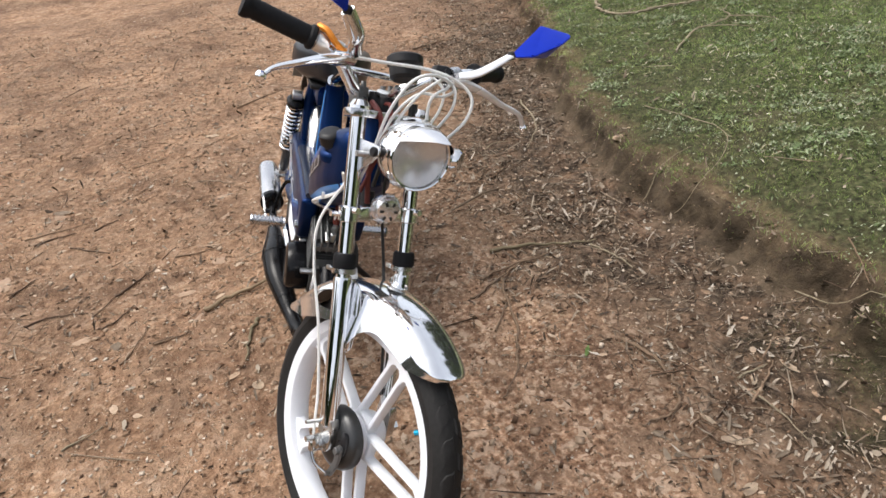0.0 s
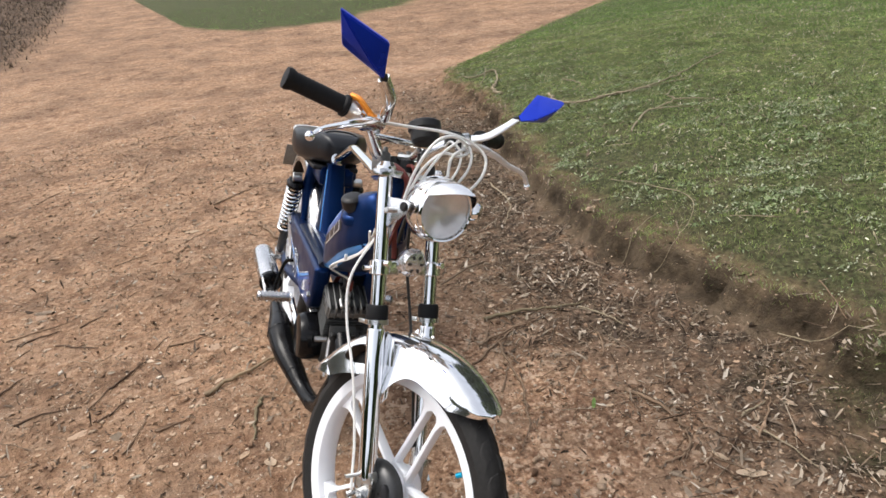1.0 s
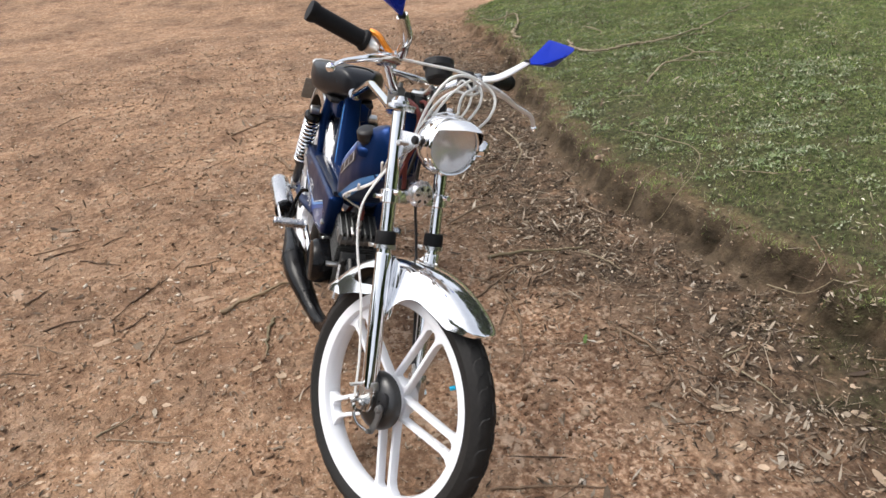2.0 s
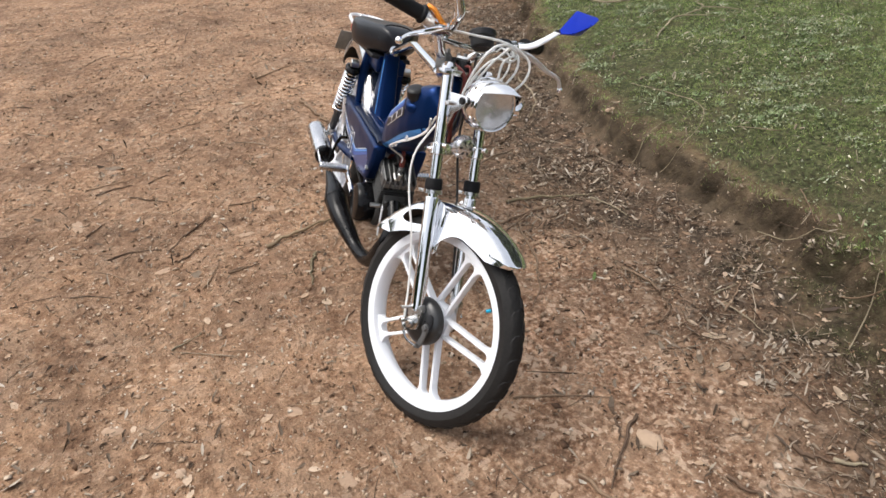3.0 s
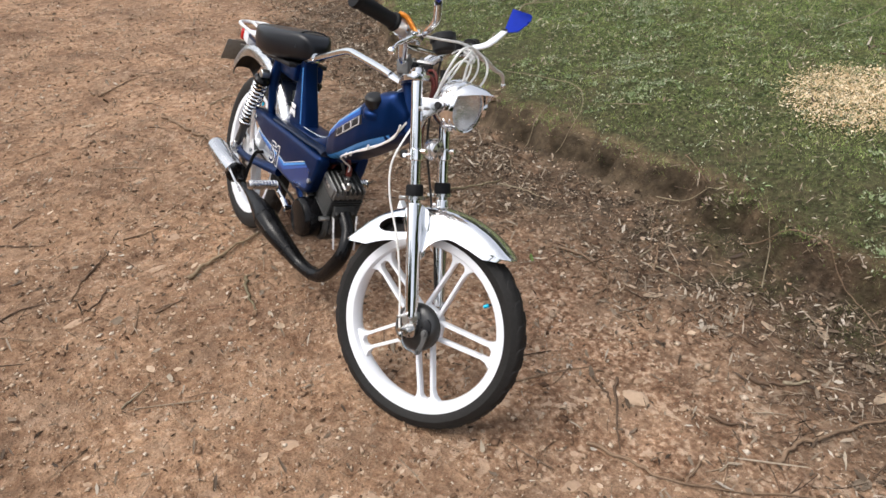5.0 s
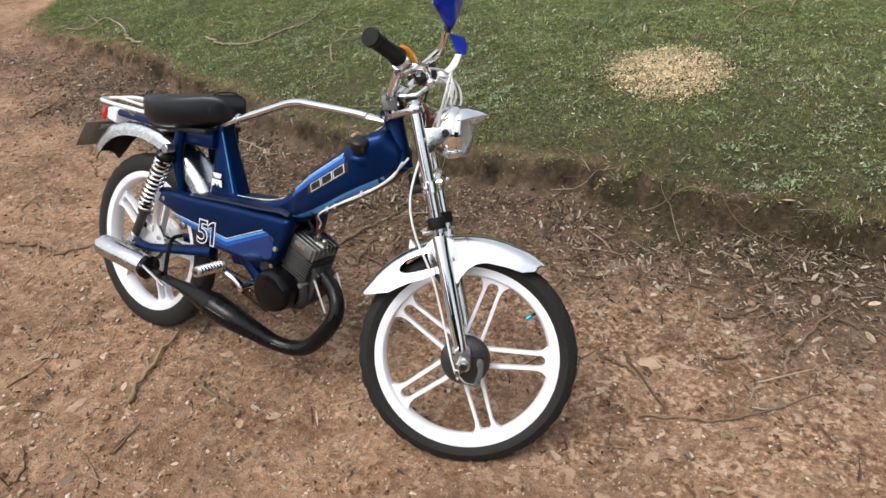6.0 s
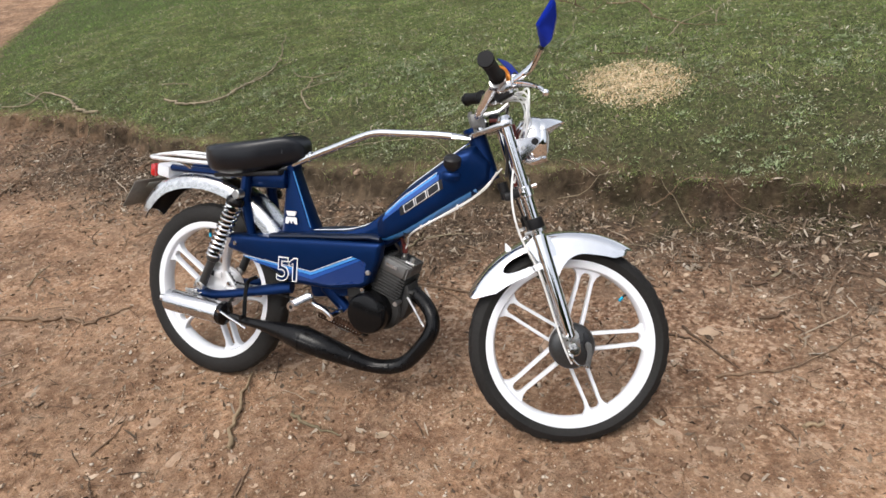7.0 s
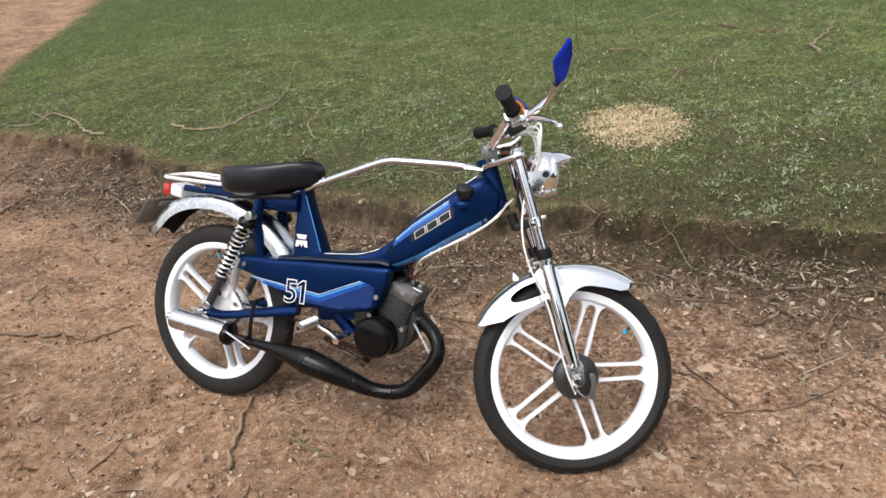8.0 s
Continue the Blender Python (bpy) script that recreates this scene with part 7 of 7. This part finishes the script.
for k, line in enumerate((((-0.71, -1.01), (-0.71, -0.91), (-0.73, -0.79)), ((-0.63, -0.97), (-0.65, -0.89), (-0.66, -0.82)), ((-0.65, -0.75), (-0.7, -0.66)), ((0.0, -0.73), (-0.05, -0.69), (-0.13, -0.65)),
                          ((-0.1, -0.66), (-0.16, -0.59), (-0.23, -0.53)), ((-0.05, -0.93), (-0.07, -0.85), (-0.04, -0.75)), ((-0.27, -0.46), (-0.25, -0.37), (-0.27, -0.29)), ((0.25, -0.54), (0.25, -0.49), (0.25, -0.43)),
                          ((0.09, -0.7), (0.05, -0.64), (-0.02, -0.6)), ((0.31, -0.63), (0.24, -0.59), (0.14, -0.55)), ((-0.29, -1.0), (-0.37, -0.93)), ((-0.55, -0.83), (-0.43, -0.69)))):
    stick("twig", line, (0.003, 0.0042, 0.0036)[k % 3], (WOOD_MID, WOOD_DARK, WOOD_DARK)[k % 3], ("thin brown twig on the path", "dark thin twig pressed into the path", "dark thin twig pressed into the path")[k % 3], 0.002, None, 300 + k, 5, "twigs on the path")


def standing_twig():
    """A dead shoot that stands in the lawn, with low crooked side shoots."""
    z = float(height(0.86, 4.0))
    runs = [([(0.86, 4.0, 0), (0.85, 4.0, 0.1), (0.84, 4.02, 0.25), (0.835, 4.03, 0.38), (0.85, 4.04, 0.52)], 0.005),
            ([(0.72, 4.08, 0.04), (0.80, 4.03, 0.03), (0.86, 4.0, 0.012), (0.92, 3.85, 0.01), (1.0, 3.66, 0.01)], 0.0055),
            ([(1.0, 3.66, 0.01), (1.02, 3.67, 0.07), (1.0, 3.68, 0.15), (0.985, 3.69, 0.22)], 0.003), ([(1.0, 3.66, 0.01), (1.05, 3.7, 0.04), (1.09, 3.74, 0.08)], 0.0035)]
    bms = []
    for pts, r in runs:
        line = curve_pts([(x, y, z + h) for x, y, h in pts], 5)
        bms.append(tube(line, [r * (1 - 0.55 * i / (len(line) - 1)) for i in range(len(line))], 7))
    return tagged(finish(joined(*bms), "dead_shoot", WOOD_DARK, 60), "thin dark dead shoot standing in the grass", "twig")


standing_twig()

rnd = random.Random(5)
for k in range(30):     # the other slim twigs below the bank
    x, y = rnd.uniform(-1.6, 2.1), rnd.uniform(0.05, 0.95)
    a, ln = rnd.uniform(0, math.pi), rnd.uniform(0.06, 0.2)
    bend = rnd.uniform(-0.35, 0.35)
    if past_edge(x, y) > -0.12 or abs(x - 1.12) < 0.15 and y < 0.3:
        continue
    stick("twig", [(x, y), (x + 0.5 * ln * math.cos(a), y + 0.5 * ln * math.sin(a)), (x + ln * math.cos(a + bend), y + ln * math.sin(a + bend))], rnd.uniform(0.0016, 0.0036),
          (WOOD_MID, WOOD_DARK, WOOD_PALE, WOOD_MID)[k % 4], ("thin brown twig among dry leaves", "dark damp twig among dry leaves", "bleached twig among dry leaves", "thin brown twig among dry leaves")[k % 4], 0.006, None, 100 + k, 4, "twigs below the bank")
def leaf(x, y, size, wide, yaw, mat, label, curl=0.25, seed=0):
    """A single dry leaf with a raised midrib and curled rim."""
    rnd = random.Random(seed)
    bm = bmesh.new()
    rows = []
    n = 7
    for i in range(n + 1):
        t = i / n
        w = wide * size * math.sin(math.pi * (0.06 + 0.88 * t)) ** 0.8 * rnd.uniform(0.85, 1.15)
        row = []
        for j in (-1, -0.5, 0, 0.5, 1):
            row.append(bm.verts.new(((t - 0.5) * size, j * w / 2, curl * size * (0.25 * j * j * w / size + 0.35 * (t - 0.5) ** 2))))
        rows.append(row)
    for a, b in zip(rows, rows[1:]):
        for j in range(4):
            bm.faces.new((a[j], a[j + 1], b[j + 1], b[j]))
    bmesh.ops.solidify(bm, geom=bm.faces[:], thickness=0.0008)
    bm.transform(pose(x, y, float(height(x, y)) + 0.002, rnd.uniform(-5, 5), rnd.uniform(-5, 5), yaw))
    return tagged(finish(bm, "leaf", mat, 50), label, "leaf", "single leaves")


leaf(0.585, -0.28, 0.042, 0.7, 20, LEAF_PALE, "pale curled leaf lying beside the exhaust", 0.3, 1)
leaf(-1.44, -0.22, 0.075, 0.5, 70, LEAF_PALE, "pale dry leaf on the open path", 0.2, 2)
leaf(-0.90, -0.89, 0.085, 0.5, 60, MULCH, "brown leaf trodden flat into the path", 0.1, 3)
leaf(0.87, 0.55, 0.05, 0.25, -40, LEAF_GREEN, "small fresh green leaf on dry litter", 0.2, 4)
leaf(1.45, 0.92, 0.05, 0.4, 30, LEAF_PALE, "pale dry leaf below the bank", 0.4, 5)
leaf(1.72, 0.86, 0.06, 0.5, 130, LEAF_PALE, "pale dry leaf below the bank", 0.5, 6)
leaf(1.86, 0.80, 0.07, 0.5, 10, MULCH, "curled brown leaf below the bank", 0.6, 7)
leaf(1.93, 0.72, 0.06, 0.45, 80, LEAF_PALE, "pale dry leaf below the bank", 0.5, 8)
leaf(1.60, 0.78, 0.06, 0.35, 160, LEAF_PALE, "pale dry leaf below the bank", 0.4, 9)
for k, (x, y, size, wide) in enumerate(((1.16, 0.94, 0.06, 0.3), (1.15, 0.84, 0.045, 0.35), (1.0, 1.07, 0.04, 0.5), (1.08, 1.0, 0.038, 0.6), (1.2, 0.66, 0.045, 0.3), (1.33, 0.57, 0.05, 0.35), (1.39, 0.6, 0.045, 0.5), (1.28, 0.67, 0.07, 0.4),
                                        (2.01, 0.78, 0.055, 0.5), (1.98, 0.88, 0.05, 0.3), (2.07, 0.59, 0.05, 0.4), (2.0, 0.42, 0.05, 0.6), (2.04, 0.36, 0.045, 0.6), (1.88, 0.93, 0.045, 0.3), (1.8, 0.98, 0.05, 0.3))):
    leaf(x, y, size, wide, 137 * k, (LEAF_PALE, LEAF_PALE, MULCH)[k % 3], ("pale dry leaf below the bank", "pale dry leaf below the bank", "curled brown leaf below the bank")[k % 3], 0.5, 50 + k)


def stone(x, y, sx, sy, sz, yaw, seed, label, mat=ROCK, sink=0.2):
    rnd = random.Random(seed)
    bm = bmesh.new()
    bmesh.ops.create_icosphere(bm, subdivisions=3, radius=1)
    for v in bm.verts:
        k = 1 + 0.45 * noise.noise(v.co * 1.3 + Vector((seed, 0, 0))) + 0.2 * noise.noise(v.co * 3.5 + Vector((0, seed, 0)))
        v.co = Vector((v.co.x * sx * k, v.co.y * sy * k, v.co.z * sz * k))
    bm.transform(pose(x, y, float(height(x, y)) - sz * sink, 0, 0, yaw))
    return tagged(finish(bm, "stone", mat, 60), label, "stone", "half-buried stones")


stone(1.50, 0.265, 0.036, 0.026, 0.010, 35, 3, "pale flat stone half buried in the path")
stone(1.08, -0.78, 0.016, 0.012, 0.009, 20, 11, "small pinkish pebble on the path")
stone(0.86, -0.93, 0.034, 0.024, 0.007, 60, 12, "pale flat stone trodden into the path", FLAKE, 0.5)
stone(1.27, -0.43, 0.034, 0.025, 0.006, 10, 13, "pale flat stone trodden into the path", FLAKE, 0.5)
stone(1.555, -0.065, 0.03, 0.02, 0.006, 80, 14, "pale flat stone trodden into the path", FLAKE, 0.5)
stone(1.0, -0.49, 0.028, 0.019, 0.006, 40, 15, "pale flat stone trodden into the path", FLAKE, 0.5)
for k, (x, y, size) in enumerate(((-0.89, -0.9, 0.045), (-0.15, -0.305, 0.05), (0.0, -0.43, 0.036), (0.12, -0.75, 0.034), (0.18, -0.41, 0.03), (-0.39, -1.04, 0.05), (-0.28, -0.32, 0.036), (-0.69, -0.24, 0.03),
                                  (-0.61, 0.1, 0.045), (-0.5, -0.25, 0.032), (0.29, -0.11, 0.026), (-0.25, -0.07, 0.036), (1.65, 0.05, 0.026), (1.74, -0.18, 0.024), (1.47, -0.22, 0.03))):
    stone(x, y, size, size * (0.45 + 0.05 * (k % 4)), 0.005, 37 * k, 20 + k, "pale flat flake of stone trodden into the path", FLAKE, 0.55)
stone(-0.03, 1.27, 0.022, 0.013, 0.012, 60, 7, "small white pebble on the bank's edge")
